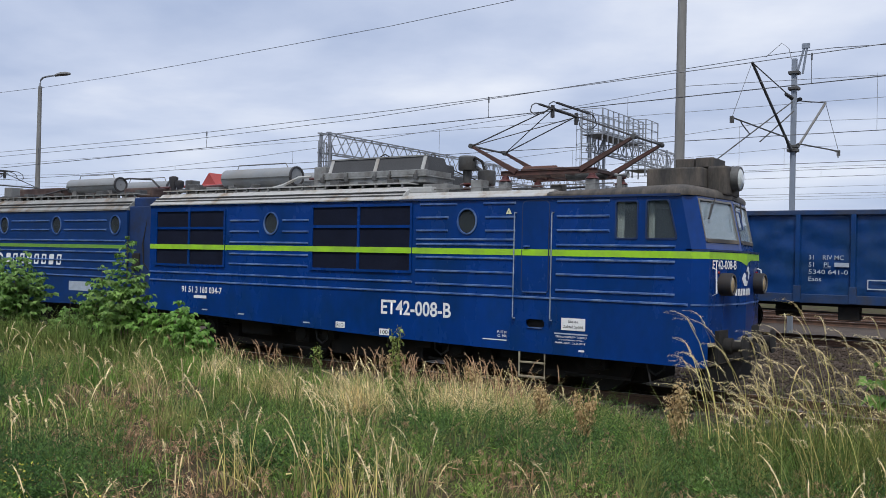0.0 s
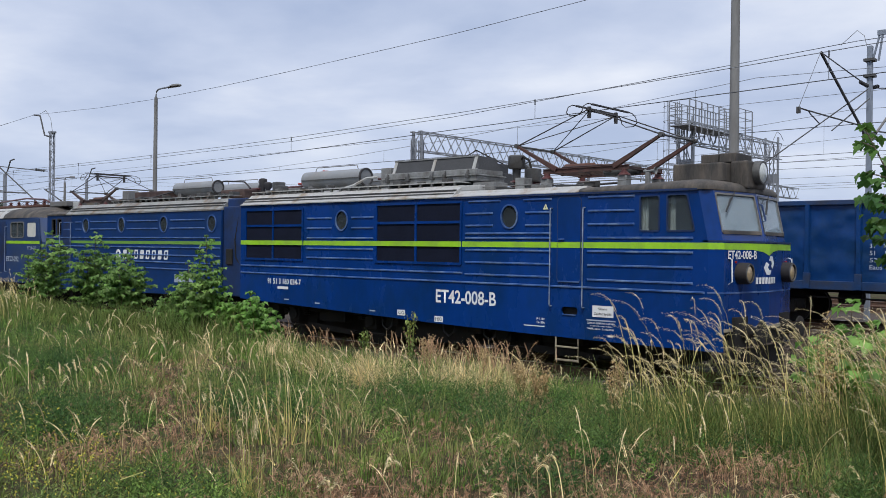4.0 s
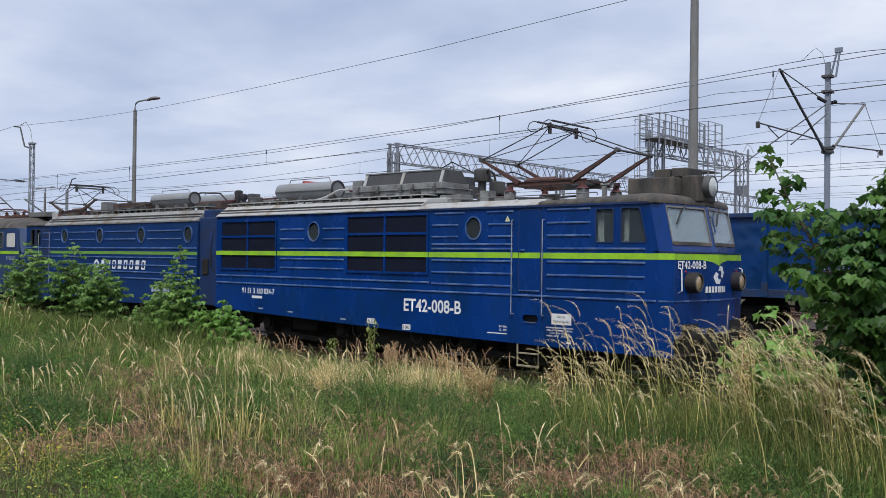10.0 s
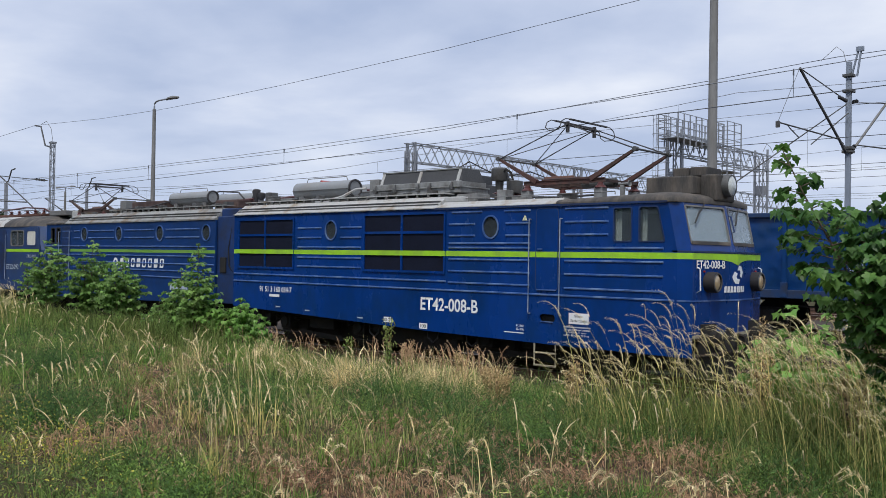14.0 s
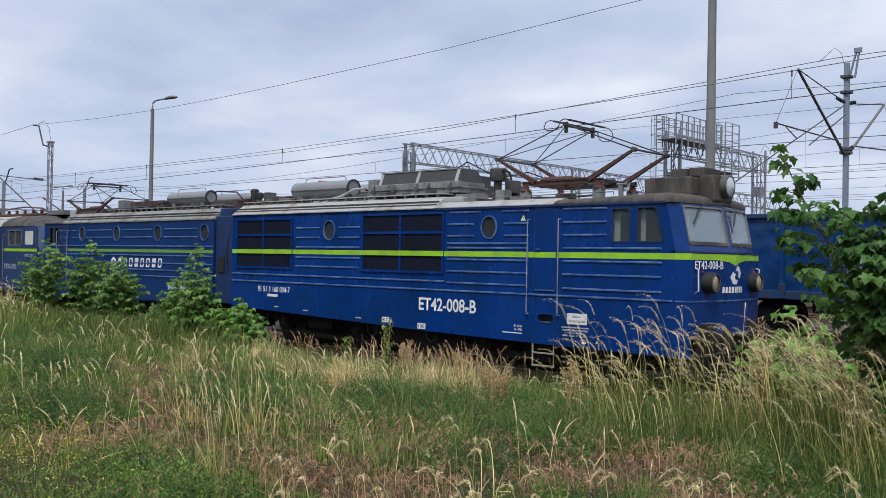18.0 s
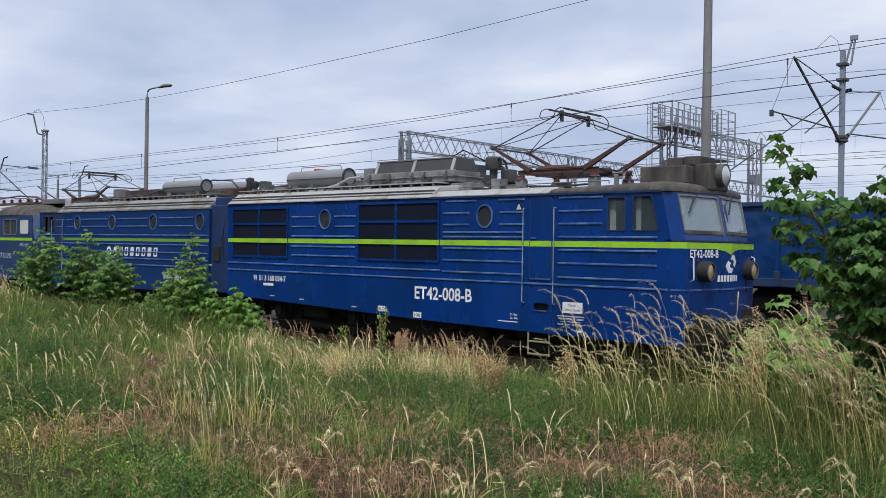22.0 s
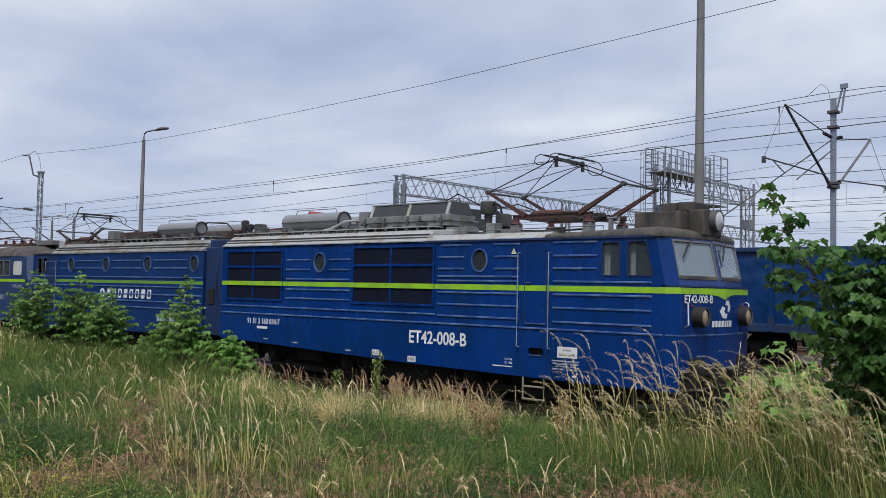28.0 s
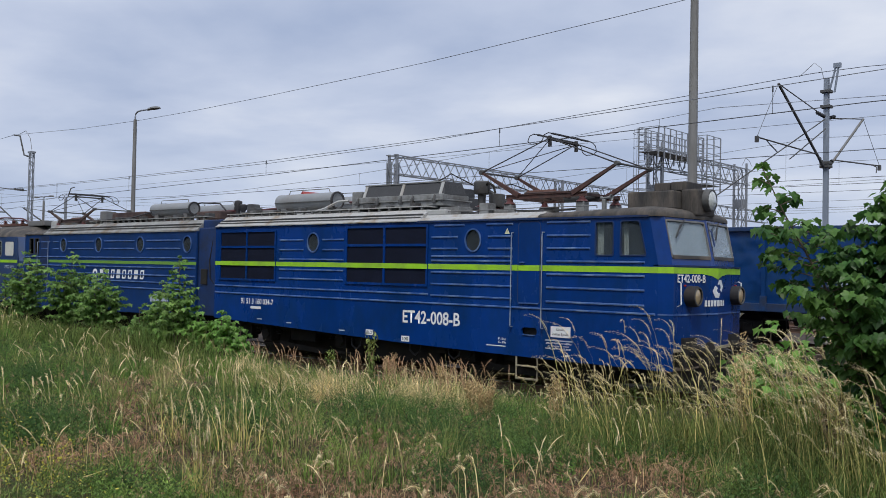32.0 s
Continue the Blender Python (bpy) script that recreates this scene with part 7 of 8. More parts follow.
def red_patch(x, y):
    spots = blobs(x, y, ((-0.9, -10.2, 0.8), (1.0, -11.9, 0.45), (1.5, -11.2, 0.5), (3.3, -11.2, 0.75), (2.6, -10.6, 0.7), (3.7, -9.4, 0.6), (4.5, -9.5, 0.85), (4.3, -8.3, 0.7), (5.0, -10.0, 0.75),
                         (-1.3, -11.4, 0.5), (1.7, -9.1, 0.55), (-4.2, -7.6, 0.6), (-2.2, -9.3, 0.6), (5.7, -9.7, 0.5), (0.6, -10.8, 0.4), (-3.2, -8.9, 0.5), (4.9, -9.0, 0.4), (1.0, -11.4, 0.4)))
    return np.clip(spots * (0.15 + 1.15 * patchy(x, y, 3.4, 14)), 0, 1)


CARPET = ((2.3, -12.8, 0.6), (1.8, -12.55, 0.65), (-0.4, -11.8, 0.5), (1.0, -12.3, 0.5), (0.2, -12.4, 0.6))


def weed_patch(x, y):
    spots = blobs(x, y, ((3.6, -8.2, 0.6), (2.5, -8.6, 0.6), (4.1, -8.0, 0.5), (5.9, -9.3, 0.5), (1.6, -6.4, 0.6), (-0.6, -6.6, 0.5), (4.9, -7.4, 0.9), (5.5, -7.7, 0.8), (4.3, -7.3, 0.8), (6.0, -7.8, 0.8), (-0.1, -11.4, 0.6), (-4.1, -9.8, 0.9), (0.6, -10.0, 0.6), (5.5, -7.9, 0.7), (-1.4, -8.0, 0.6), (3.6, -10.0, 0.45), (5.2, -10.4, 0.5), (-6.4, -7.4, 0.8), (-4.9, -9.4, 0.9), (0.0, -11.6, 0.75), (0.4, -9.8, 0.8), (2.4, -12.2, 0.6), (-0.5, -7.4, 0.8), (0.2, -6.4, 0.9), (2.0, -8.0, 0.9), (3.2, -7.8, 0.9), (1.9, -5.6, 0.9), (5.1, -7.2, 0.9),
                         (5.3, -9.2, 0.55), (5.9, -8.6, 0.8), (4.4, -10.5, 0.5), (-2.2, -8.4, 0.7), (-7.2, -8.6, 1.0), (1.0, -8.8, 0.7), (4.4, -6.3, 0.8), (6.4, -8.4, 0.7), (-9.5, -7.6, 1.2), (3.4, -12.4, 0.5), (3.0, -8.5, 0.8), (2.6, -7.6, 0.8), (5.3, -8.2, 0.6), (5.7, -9.0, 0.7), (6.2, -9.4, 0.5), (1.4, -7.2, 0.8), (0.8, -7.9, 0.7)))
    return np.clip(spots * (0.55 + 0.9 * patchy(x, y, 2.6, 31)) - 0.7 * red_patch(x, y), 0, 1)


def track_foot(x, y):
    """The sooty strip beside the rails, where little grows."""
    return np.exp(-((y + 2.2) / 1.4) ** 2) * np.clip((x + 3.8) / 1.5, 0, 1) * np.clip((5 - x) / 2, 0, 1)


def litter(name, label, x, y, mat, rng, lo=0.06, hi=0.2, up=0.1):
    """Dry stalks lying about, near the ground."""
    n = len(x)
    a = rng.uniform(0, 2 * np.pi, n)
    ln = rng.uniform(lo, hi, n)
    z = ground_many(x, y) + rng.uniform(0.01, up, n)
    tilt = rng.normal(0.1, 0.35, n)
    d = np.stack([np.cos(a) * ln, np.sin(a) * ln, tilt * ln], 1)
    p = np.stack([x, y, z], 1)
    w = np.stack([-np.sin(a), np.cos(a), rng.normal(0, 0.8, n)], 1) * 0.0026
    v = np.stack([p - w, p + w, p + d + w * 0.5, p + d - w * 0.5], 1).reshape(-1, 3)
    return tagged(new(name, mesh_quads(name, v, mat)), label, "grass", kind="stuff")


def build_meadow():
    rng = np.random.default_rng(21)
    U = rng.uniform
    # a low brownish-green sward under everything
    x, y = meadow_points(15000, rng, 3.2, 40)
    k = chance(np.clip(1.0 - 0.55 * red_patch(x, y) - 0.85 * track_foot(x, y) - 0.3 * blobs(x, y, CARPET), 0.1, 1), rng)
    x, y = x[k], y[k]
    clumps("short_grass", "short green grass close to the ground", x, y, np.full(len(x), 0.12), U(0.08, 0.22, len(x)), 9, 0.007 + away(x, y) * 0.0004, GRASS, rng, 0.9, 3)
    x, y = meadow_points(9000, rng, 3.2, 18)
    k = chance(np.clip(0.22 + 0.9 * patchy(x, y, 2.4, 83) + 0.6 * red_patch(x, y) - 0.5 * weed_patch(x, y), 0, 1), rng)
    x, y = x[k], y[k]
    clumps("dead_thatch", "matted dead brown grass between the green", x, y, np.full(len(x), 0.1), U(0.04, 0.14, len(x)), 9, np.full(len(x), 0.007), THATCH, rng, 1.5, 3)
    # thin sward round and behind the path
    x, y = U(-6, 18, 3000), U(-24, -11, 3000)
    k = (away(x, y) > 3.2) | (y < -14.5)
    clumps("bank_grass", "thin green grass on top of the bank", x[k], y[k], np.full(k.sum(), 0.12), U(0.08, 0.2, k.sum()), 11, np.full(k.sum(), 0.017), GRASS, rng, 1.3, 3)
    # green grass standing in clumps
    x, y = meadow_points(6600, rng, 3.4, 36, 1.1)
    k = chance(np.clip(0.1 + 1.3 * patchy(x, y, 1.9, 9) - 0.85 * red_patch(x, y) - 0.45 * straw_band(x, y) - 0.85 * weed_patch(x, y) - track_foot(x, y) - 0.7 * blobs(x, y, CARPET), 0.02, 1), rng)
    x, y = x[k], y[k]
    far = away(x, y)
    rise = 1 + 0.55 * np.exp(-((y + 4.4) / 1.6) ** 2) * np.clip((-4.5 - x) / 2, 0, 1)
    h = U(0.2, 0.46, len(x)) * np.clip(0.42 + far / 18, 0.5, 1.15) * rise
    one = U(0, 1, len(x)) < 0.25 + 0.5 * patchy(x, y, 0.8, 61)
    for sel, name, label, mat in ((one, "green_grass", "fresh green grass in clumps on the bank", GRASS), (~one, "lush_grass", "lush bright green grass in clumps", LUSH)):
        n = sel.sum()
        clumps(name, label, x[sel], y[sel], U(0.1, 0.26, n) * np.clip(0.6 + far[sel] / 22, 0, 1.3), h[sel], 42, 0.0064 + far[sel] * 0.0004, mat, rng, 0.55)
    # longer yellow-green grass towards the track
    x, y = meadow_points(4600, rng, 6, 38)
    k = chance(np.clip(patchy(x, y, 1.9, 60) * 1.5 - 0.35, 0, 1) * np.clip((y + 11) / 3, 0, 1) * np.clip(1 - 1.2 * straw_band(x, y) - track_foot(x, y) - 0.8 * weed_patch(x, y), 0, 1), rng) & (y < -2.7)
    x, y = x[k], y[k]
    far = away(x, y)
    clumps("long_grass", "longer yellow-green grass near the track", x, y, U(0.1, 0.24, len(x)), U(0.34, 0.66, len(x)), 36, 0.005 + far * 0.0003, STRAW_GREEN, rng, 0.55)
    x, y = U(-19, -6.9, 380), rng.normal(-4.8, 0.3, 380)
    clumps("tall_meadow_grass", "tall grey-green grass in front of the bushes", x, y, U(0.12, 0.26, 380), U(0.45, 0.75, 380) * np.interp(x, [-18, -12, -9.6, -7.5, -6.9], [1.0, 1.15, 1.7, 1.6, 0.9]), 30, np.full(380, 0.011), GRASS, rng, 0.6)
    x, y = U(-7.5, 0.4, 330), rng.normal(-4.2, 0.7, 330)
    k = chance(np.clip(1.8 * patchy(x, y, 2.0, 47) - 0.4, 0, 1), rng)
    x, y = x[k], y[k]
    clumps("verge_grass", "fresh blue-green grass standing along the track", x, y, U(0.1, 0.22, len(x)), U(0.35, 0.75, len(x)), 40, np.full(len(x), 0.0095), LUSH, rng, 0.6)
    # dried grass in clumps
    x, y = meadow_points(2600, rng, 4, 36)
    x, y = np.concatenate([x, U(-7, 0.8, 1500)]), np.concatenate([y, U(-6.8, -3.2, 1500)])
    k = chance(straw_band(x, y) * 0.52, rng)
    x, y = x[k], y[k]
    far = away(x, y)
    clumps("dry_grass", "pale straw-coloured dry grass in clumps", x, y, U(0.1, 0.3, len(x)), U(0.2, 0.85, len(x)), 34, 0.0045 + far * 0.0004, STRAW, rng, 0.85)
    # reddish withered brome, low, with nodding bunches
    x, y = meadow_points(14000, rng, 3.3, 15)
    k = chance(red_patch(x, y), rng)
    x, y = x[k], y[k]
    clumps("reddish_grass", "low reddish-brown withered grass", x, y, np.full(len(x), 0.09), U(0.08, 0.25, len(x)), 11, np.full(len(x), 0.005), STRAW_RED, rng, 1.2, 3)
    x, y = meadow_points(26000, rng, 3.3, 17)
    k = chance(np.clip(red_patch(x, y) * 0.65 * (0.4 + patchy(x, y, 5, 3)) + 0.2 * np.clip(2.4 * patchy(x, y, 2.6, 8) - 0.9, 0, 1), 0, 1), rng)
    x, y = x[k], y[k]
    rows, q = bromes(x, y, U(0.12, 0.34, len(x)), rng, 0.0155, 14)
    tagged(new("brome_stalk", strips("brome_stalk", rows, STRAW_RED)), "thin reddish brome stalks", "grass", kind="stuff")
    tagged(new("brome_head", mesh_quads("brome_head", q, BROME)), "nodding pinkish-brown brome heads", "grass", kind="stuff")
    x, y = meadow_points(60000, rng, 3.3, 18)
    k = chance(0.06 + 0.5 * red_patch(x, y), rng)
    litter("dry_litter", "dry brown stalks lying between the tufts", x[k], y[k], STRAW_RED, rng)
    x, y = meadow_points(34000, rng, 3.4, 26)
    k = chance(0.012 + 0.3 * straw_band(x, y) + 0.05 * red_patch(x, y), rng)
    litter("straw_litter", "broken pale straw lying on the grass", x[k], y[k], STALK, rng, 0.04, 0.15, 0.3)
    # bushy fine-leaved weeds
    x, y = meadow_points(5200, rng, 3.6, 22)
    k = chance(1.1 * weed_patch(x, y), rng)
    x, y = x[k], y[k]
    far = away(x, y)
    shoots("feathery_weed", "bushy fine-leaved dark green weeds", x, y, U(0.12, 0.26, len(x)), U(0.3, 0.5, len(x)) * (0.7 + 0.55 * weed_patch(x, y)) * np.clip(far / 8, 0.65, 1), 13, 15, 0.018 + 0.0006 * far.mean(), GRASS_DEEP, rng, 0.16)
    # rounded mounds of the same weeds
    at = np.concatenate([rng.normal(0, r * 0.5, (n, 2)) + (a, b) for a, b, r, n in ((-1.2, -11.0, 0.6, 22), (-0.2, -11.5, 0.4, 12), (-4.6, -9.8, 0.8, 22), (0.2, -10.1, 0.5, 16), (0.3, -7.0, 0.6, 16),
                                                                               (2.0, -8.3, 0.5, 14), (5.3, -8.7, 0.4, 12), (3.1, -8.4, 0.4, 12), (-9.5, -7.2, 0.9, 16))])
    shoots("weed_mound", "rounded mounds of dark green feathery weeds", at[:, 0], at[:, 1], U(0.12, 0.24, len(at)), U(0.36, 0.56, len(at)), 14, 16, 0.024, GRASS_DEEP, rng, 0.17)
    x, y = meadow_points(2600, rng, 3.6, 18)
    k = chance(np.clip(0.75 * weed_patch(x, y) + 0.35 * patchy(x, y, 1.2, 52) - red_patch(x, y) - 0.9 * blobs(x, y, CARPET), 0.02, 1), rng)
    x, y = x[k], y[k]
    shoots("leafy_herb", "upright yellow-green herbs in small clumps", x, y, U(0.06, 0.16, len(x)), U(0.16, 0.42, len(x)), 8, 14, 0.021, LUSH, rng, 0.3)
    # low yellow-green flowering carpet
    x, y = meadow_points(2600, rng, 3.4, 14)
    k = chance(np.clip(blobs(x, y, CARPET), 0, 0.9), rng)
    shoots("flower_stem", "low yellow-green flowering herbs", x[k], y[k], np.full(k.sum(), 0.09), U(0.14, 0.26, k.sum()), 6, 9, 0.014, GRASS, rng, 0.3)
    x, y = meadow_points(34000, rng, 3.4, 14)
    k = chance(np.clip(blobs(x, y, CARPET) * patchy(x, y, 4.0, 44) * 2.2 + 0.004, 0, 0.9), rng)
    c = np.stack([x[k], y[k], ground_many(x[k], y[k]) + U(0.1, 0.24, k.sum())], 1)
    at = np.concatenate([rng.normal(0, r * 0.55, (260, 2)) + (a, b) for a, b, r in CARPET])
    at = at[chance(np.clip(2 * patchy(at[:, 0], at[:, 1], 5.0, 44) - 0.3, 0.05, 1), rng)]
    c = np.concatenate([c, np.stack([at[:, 0], at[:, 1], ground_many(at[:, 0], at[:, 1]) + U(0.14, 0.27, len(at))], 1)])
    quads(c, 0.0095, YELLOW, "yellow_flowers", "tiny yellow flowers low in the grass", "flowers", rng)
    # thin growth beside and between the tracks
    x, y = np.concatenate([U(-3, 8, 420), U(-4, 3, 260)]), np.concatenate([U(2.9, 9.4, 420), U(-3.2, -1.3, 260)])
    k = chance(np.clip(1.5 * patchy(x, y, 1.6, 23) - 0.3, 0, 1), rng)
    x, y = x[k], y[k]
    clumps("track_grass", "thin dry grass between the tracks", x, y, U(0.06, 0.2, len(x)), U(0.1, 0.34, len(x)), 22, np.full(len(x), 0.009), STRAW_GREEN, rng, 0.8, 3)
    # withered stalks at the locomotive's foot
    x, y = np.concatenate([U(-8.5, -1.4, 260), U(-2.6, 0.0, 130)]), np.concatenate([rng.normal(-3.6, 0.45, 260), rng.normal(-4.5, 0.6, 130)])
    k = patchy(x, y, 2.2, 71) > 0.5
    rows, q = seed_stems(x[k], y[k], U(0.35, 0.8, k.sum()), rng, 0.3, None, 22, 0.015, 0.35)
    tagged(new("withered_stalk", strips("withered_stalk", rows, STRAW_RED)), "withered brown stalks beside the track", "weeds", kind="stuff")
    tagged(new("withered_head", mesh_quads("withered_head", q, BROME)), "pinkish-brown seed heads beside the track", "weeds", kind="stuff")
    # seeding stalks scattered over the bank, thicker on the far left and in the straw
    for name, n, lo, hi, wide, grain in (("grass_stalk", 1500, 4.6, 11, 0.0026, 0.0105), ("far_grass_stalk", 7000, 9, 34, 0.0048, 0.018)):
        x, y = meadow_points(n, rng, lo, hi)
        k = chance(np.clip(0.7 * straw_band(x, y) + 0.8 * patchy(x, y, 1.5, 17) - 0.18, 0.05, 1) * (1 - track_foot(x, y)) * (1 - 0.8 * weed_patch(x, y)) * (y < -3) * ((x < 0.2) | (y < -8)), rng)
        x, y = x[k], y[k]
        rows, q = seed_stems(x, y, U(0.22, 0.62, len(x)), rng, 0.35, None, 15, grain, 0.3, 0.45, wide)
        tagged(new(name, strips(name, rows, STRAW)), "tall straw-coloured grass stalks", "grass", kind="stuff")
        tagged(new("grass_ear", mesh_quads("grass_ear", q, SEED)), "pale ears on the grass stalks", "grass", kind="stuff")


TUSSOCKS = []


def build_tussocks():
    """Clumps of tall seeding grass, each a thing that sways."""
    rng = np.random.default_rng(77)
    spots = [(2.95, -6.75, 1.55, 26), (3.05, -6.9, 1.35, 22), (3.5, -6.4, 1.7, 14), (3.8, -6.9, 1.55, 16), (4.3, -6.5, 1.65, 14), (3.1, -7.2, 0.95, 22),
             (4.0, -6.5, 1.35, 44), (4.55, -5.85, 1.55, 46), (5.15, -6.2, 1.55, 46), (6.55, -6.65, 1.25, 30), (4.4, -7.1, 1.25, 34), (5.0, -7.0, 1.45, 46), (5.55, -7.2, 1.45, 44), (5.3, -6.65, 1.5, 40), (3.4, -6.9, 1.3, 30),
             (4.7, -5.6, 1.0, 18), (5.8, -6.2, 1.25, 40), (6.3, -5.95, 1.25, 30),
             (3.6, -7.9, 1.05, 30), (5.0, -4.7, 0.95, 14), (6.1, -5.1, 1.1, 20),
             (3.7, -4.7, 0.85, 12), (6.9, -6.3, 1.1, 30), (7.15, -6.8, 1.0, 24), (4.0, -5.6, 0.95, 16), (7.4, -5.4, 1.1, 24), (3.2, -3.6, 0.8, 10), (4.4, -3.7, 0.9, 12), (5.6, -4.0, 0.9, 14), (6.8, -4.4, 1.1, 24),
             (-19.2, -3.8, 0.95, 30), (-20.6, -4.4, 1.0, 30), (-21.8, -3.6, 1.05, 30), (-23.2, -4.0, 1.1, 30), (-24.6, -3.4, 1.1, 30), (-26.0, -3.8, 1.1, 30), (-14.6, -6.0, 0.85, 24), (-15.6, -5.6, 0.95, 26), (-16.6, -5.2, 1.0, 28), (-17.8, -5.0, 1.0, 28), (-15.2, -6.6, 0.8, 22), (-13.4, -6.6, 0.7, 20)]
    spots += [(6.1, -7.35, 1.03, 16), (6.62, -7.35, 1.2, 22), (5.95, -8.4, 1.3, 40), (5.6, -8.0, 1.3, 24), (6.25, -8.3, 1.25, 36)]
    for x0, y0, h0, n in spots:
        one_tussock(x0, y0, h0, int(n * 0.75), rng, 0.26, 0.7, 8, "tall tussock of seeding grass with drooping pale heads", GRASS_TALL, 0.012, 0.45 if h0 < 1.3 else 0.34)
    one_tussock(2.85, -11.85, 0.74, 20, rng, 0.045, 0.1, 2, "upright clump of dry golden straw stalks", STALK, 0.007, 0.08)
    one_tussock(1.35, -10.4, 0.85, 16, rng, 0.1, 0.15, 2, "upright clump of dry golden straw stalks", STALK, 0.007, 0.1)
    one_tussock(0.6, -10.6, 0.6, 12, rng, 0.1, 0.3, 4, "small clump of dry straw stalks", STALK)
    for x0, y0, h0 in ((4.6, -11.3, 0.6), (5.2, -10.9, 0.7), (5.0, -11.6, 0.55), (5.9, -10.6, 0.65), (4.2, -10.8, 0.6), (6.3, -9.9, 0.6), (3.7, -11.9, 0.45), (5.6, -11.4, 0.5), (4.0, -11.5, 0.62), (5.5, -10.2, 0.6)):
        one_tussock(x0, y0, h0, 5, rng, 0.12, 1.5, 3, "few arching straw stalks with heavy nodding ears", STRAW, 0.014)


def one_tussock(x0, y0, h0, n, rng, spread, droop, leaves, label, blade_mat, grain=0.0112, lean=0.22):
    g = float(ground_many(np.array([x0]), np.array([y0]))[0]) - 0.03
    t = thing("grass_tussock", label, "grass", (x0, y0, g), group="tall grass tussocks")
    x, y = rng.normal(0, spread, n), rng.normal(0, spread, n)
    h = h0 * rng.uniform(0.42, 1.08, n)
    rows, q = seed_stems(x, y, h, rng, droop, np.zeros(n), 36, grain, 0.23, lean, 0.004, 0.8, 0.18, 0.95, 0.3)
    tagged(part("stalk", strips("stalk", rows, STRAW if blade_mat == STRAW else STALK), None, t), "thin golden stalks", kind="stuff")
    tagged(part("panicle", mesh_quads("panicle", q, SEED), None, t), "drooping pale seed heads", kind="stuff")
    m = n * leaves
    bx, by = rng.normal(0, spread * 1.2, m), rng.normal(0, spread * 1.2, m)
    bh = h0 * rng.uniform(0.2, 0.62, m)
    th = rng.uniform(0, 2 * np.pi, m)
    bend = bh * rng.uniform(0.1, 0.8, m)
    fa = rng.uniform(0, np.pi, m)
    rw = np.zeros((m, 5, 2, 3))
    for k in range(5):
        u = k / 4
        cx, cy, cz = bx + np.cos(th) * bend * u * u, by + np.sin(th) * bend * u * u, bh * (u - 0.3 * u ** 3 * bend / bh)
        w = 0.0058 * (1 - 0.85 * u)
        rw[:, k, 0] = np.stack([cx - np.cos(fa) * w, cy - np.sin(fa) * w, cz], 1)
        rw[:, k, 1] = np.stack([cx + np.cos(fa) * w, cy + np.sin(fa) * w, cz], 1)
    tagged(part("blade", strips("blade", rw, blade_mat), None, t), "long yellow-green blades", kind="stuff")
    TUSSOCKS.append((t, rng.uniform(0, 6.28)))


def leaf_outline(kind):
    if kind == "maple":
        half = [(0.12, -0.07), (0.32, -0.12), (0.47, -0.02), (0.43, 0.1), (0.40, 0.18), (0.56, 0.26), (0.66, 0.40), (0.57, 0.52), (0.44, 0.56), (0.33, 0.57), (0.31, 0.72), (0.17, 0.86)]
        return [(0, 0)] + half + [(0, 1.06)] + [(-u, w) for u, w in reversed(half)]
    if kind == "lobed":
        half = [(0.34, -0.08), (0.42, 0.16), (0.64, 0.40), (0.32, 0.56)]
        return [(0, 0)] + half + [(0, 1.04)] + [(-u, w) for u, w in reversed(half)]
    return [(0, 0), (0.2, 0.2), (0.28, 0.45), (0.16, 0.78), (0, 1.0), (-0.16, 0.78), (-0.28, 0.45), (-0.2, 0.2)]


def leaf_frame(c, rng, size, droop=1.1, heading=None, roll=0.35):
    """A placed leaf: its tip hangs outwards and down."""
    a = rng.uniform(0, 2 * np.pi) if heading is None else heading + rng.normal(0, 0.45)
    tip = Vector((math.cos(a), math.sin(a), -droop * rng.uniform(0.2, 1.4))).normalized()
    sd = Vector((-math.sin(a), math.cos(a), rng.normal(0, roll))).normalized()
    nr = tip.cross(sd).normalized()
    sd = nr.cross(tip)
    s = size * rng.uniform(0.65, 1.25)
    return Matrix((( sd.x * s, tip.x * s, nr.x * s, c[0]), (sd.y * s, tip.y * s, nr.y * s, c[1]), (sd.z * s, tip.z * s, nr.z * s, c[2]), (0, 0, 0, 1)))


def leaf_shape(kind):
    """One leaf, folded a little along its midrib and bent at the tip."""
    pts = leaf_outline(kind)
    n = len(pts)
    v = [(u, w, 0.3 * abs(u) - 0.35 * max(w - 0.4, 0) - 0.2 * max(abs(u) - 0.35, 0)) for u, w in pts] + [(0, 0.4, -0.02)]
    return v, [(i, (i + 1) % n, n) for i in range(n)]


def joined_leaves(name, frames, mat, kind, parent, label):
    v, f = leaf_shape(kind)
    s = Shape()
    for m in frames:
        s.add([m @ Vector(p) for p in v], f)
    return part(name, s.mesh(name, mat, weld=False), None, parent, label)


def spray(p, q, pairs, size, rng, droop=0.8, stalk=0.07):
    """Leaves in opposite pairs along a twig from p to q, and one at its tip."""
    out = []
    way = (q - p)
    a = math.atan2(way.y, way.x)
    for k in range(pairs):
        u = 0.3 + 0.68 * (k + rng.uniform(-0.2, 0.2)) / max(1, pairs - 0.5)
        for s in (-1, 1):
            h = a + s * rng.uniform(0.6, 1.5)
            c = p + way * u + Vector((math.cos(h), math.sin(h), rng.uniform(-0.1, 0.5))) * stalk * rng.uniform(0.5, 1.3)
            out.append(leaf_frame(c, rng, size, droop, h))
    out.append(leaf_frame(q, rng, size, droop, a))
    return out


SAPLINGS = []


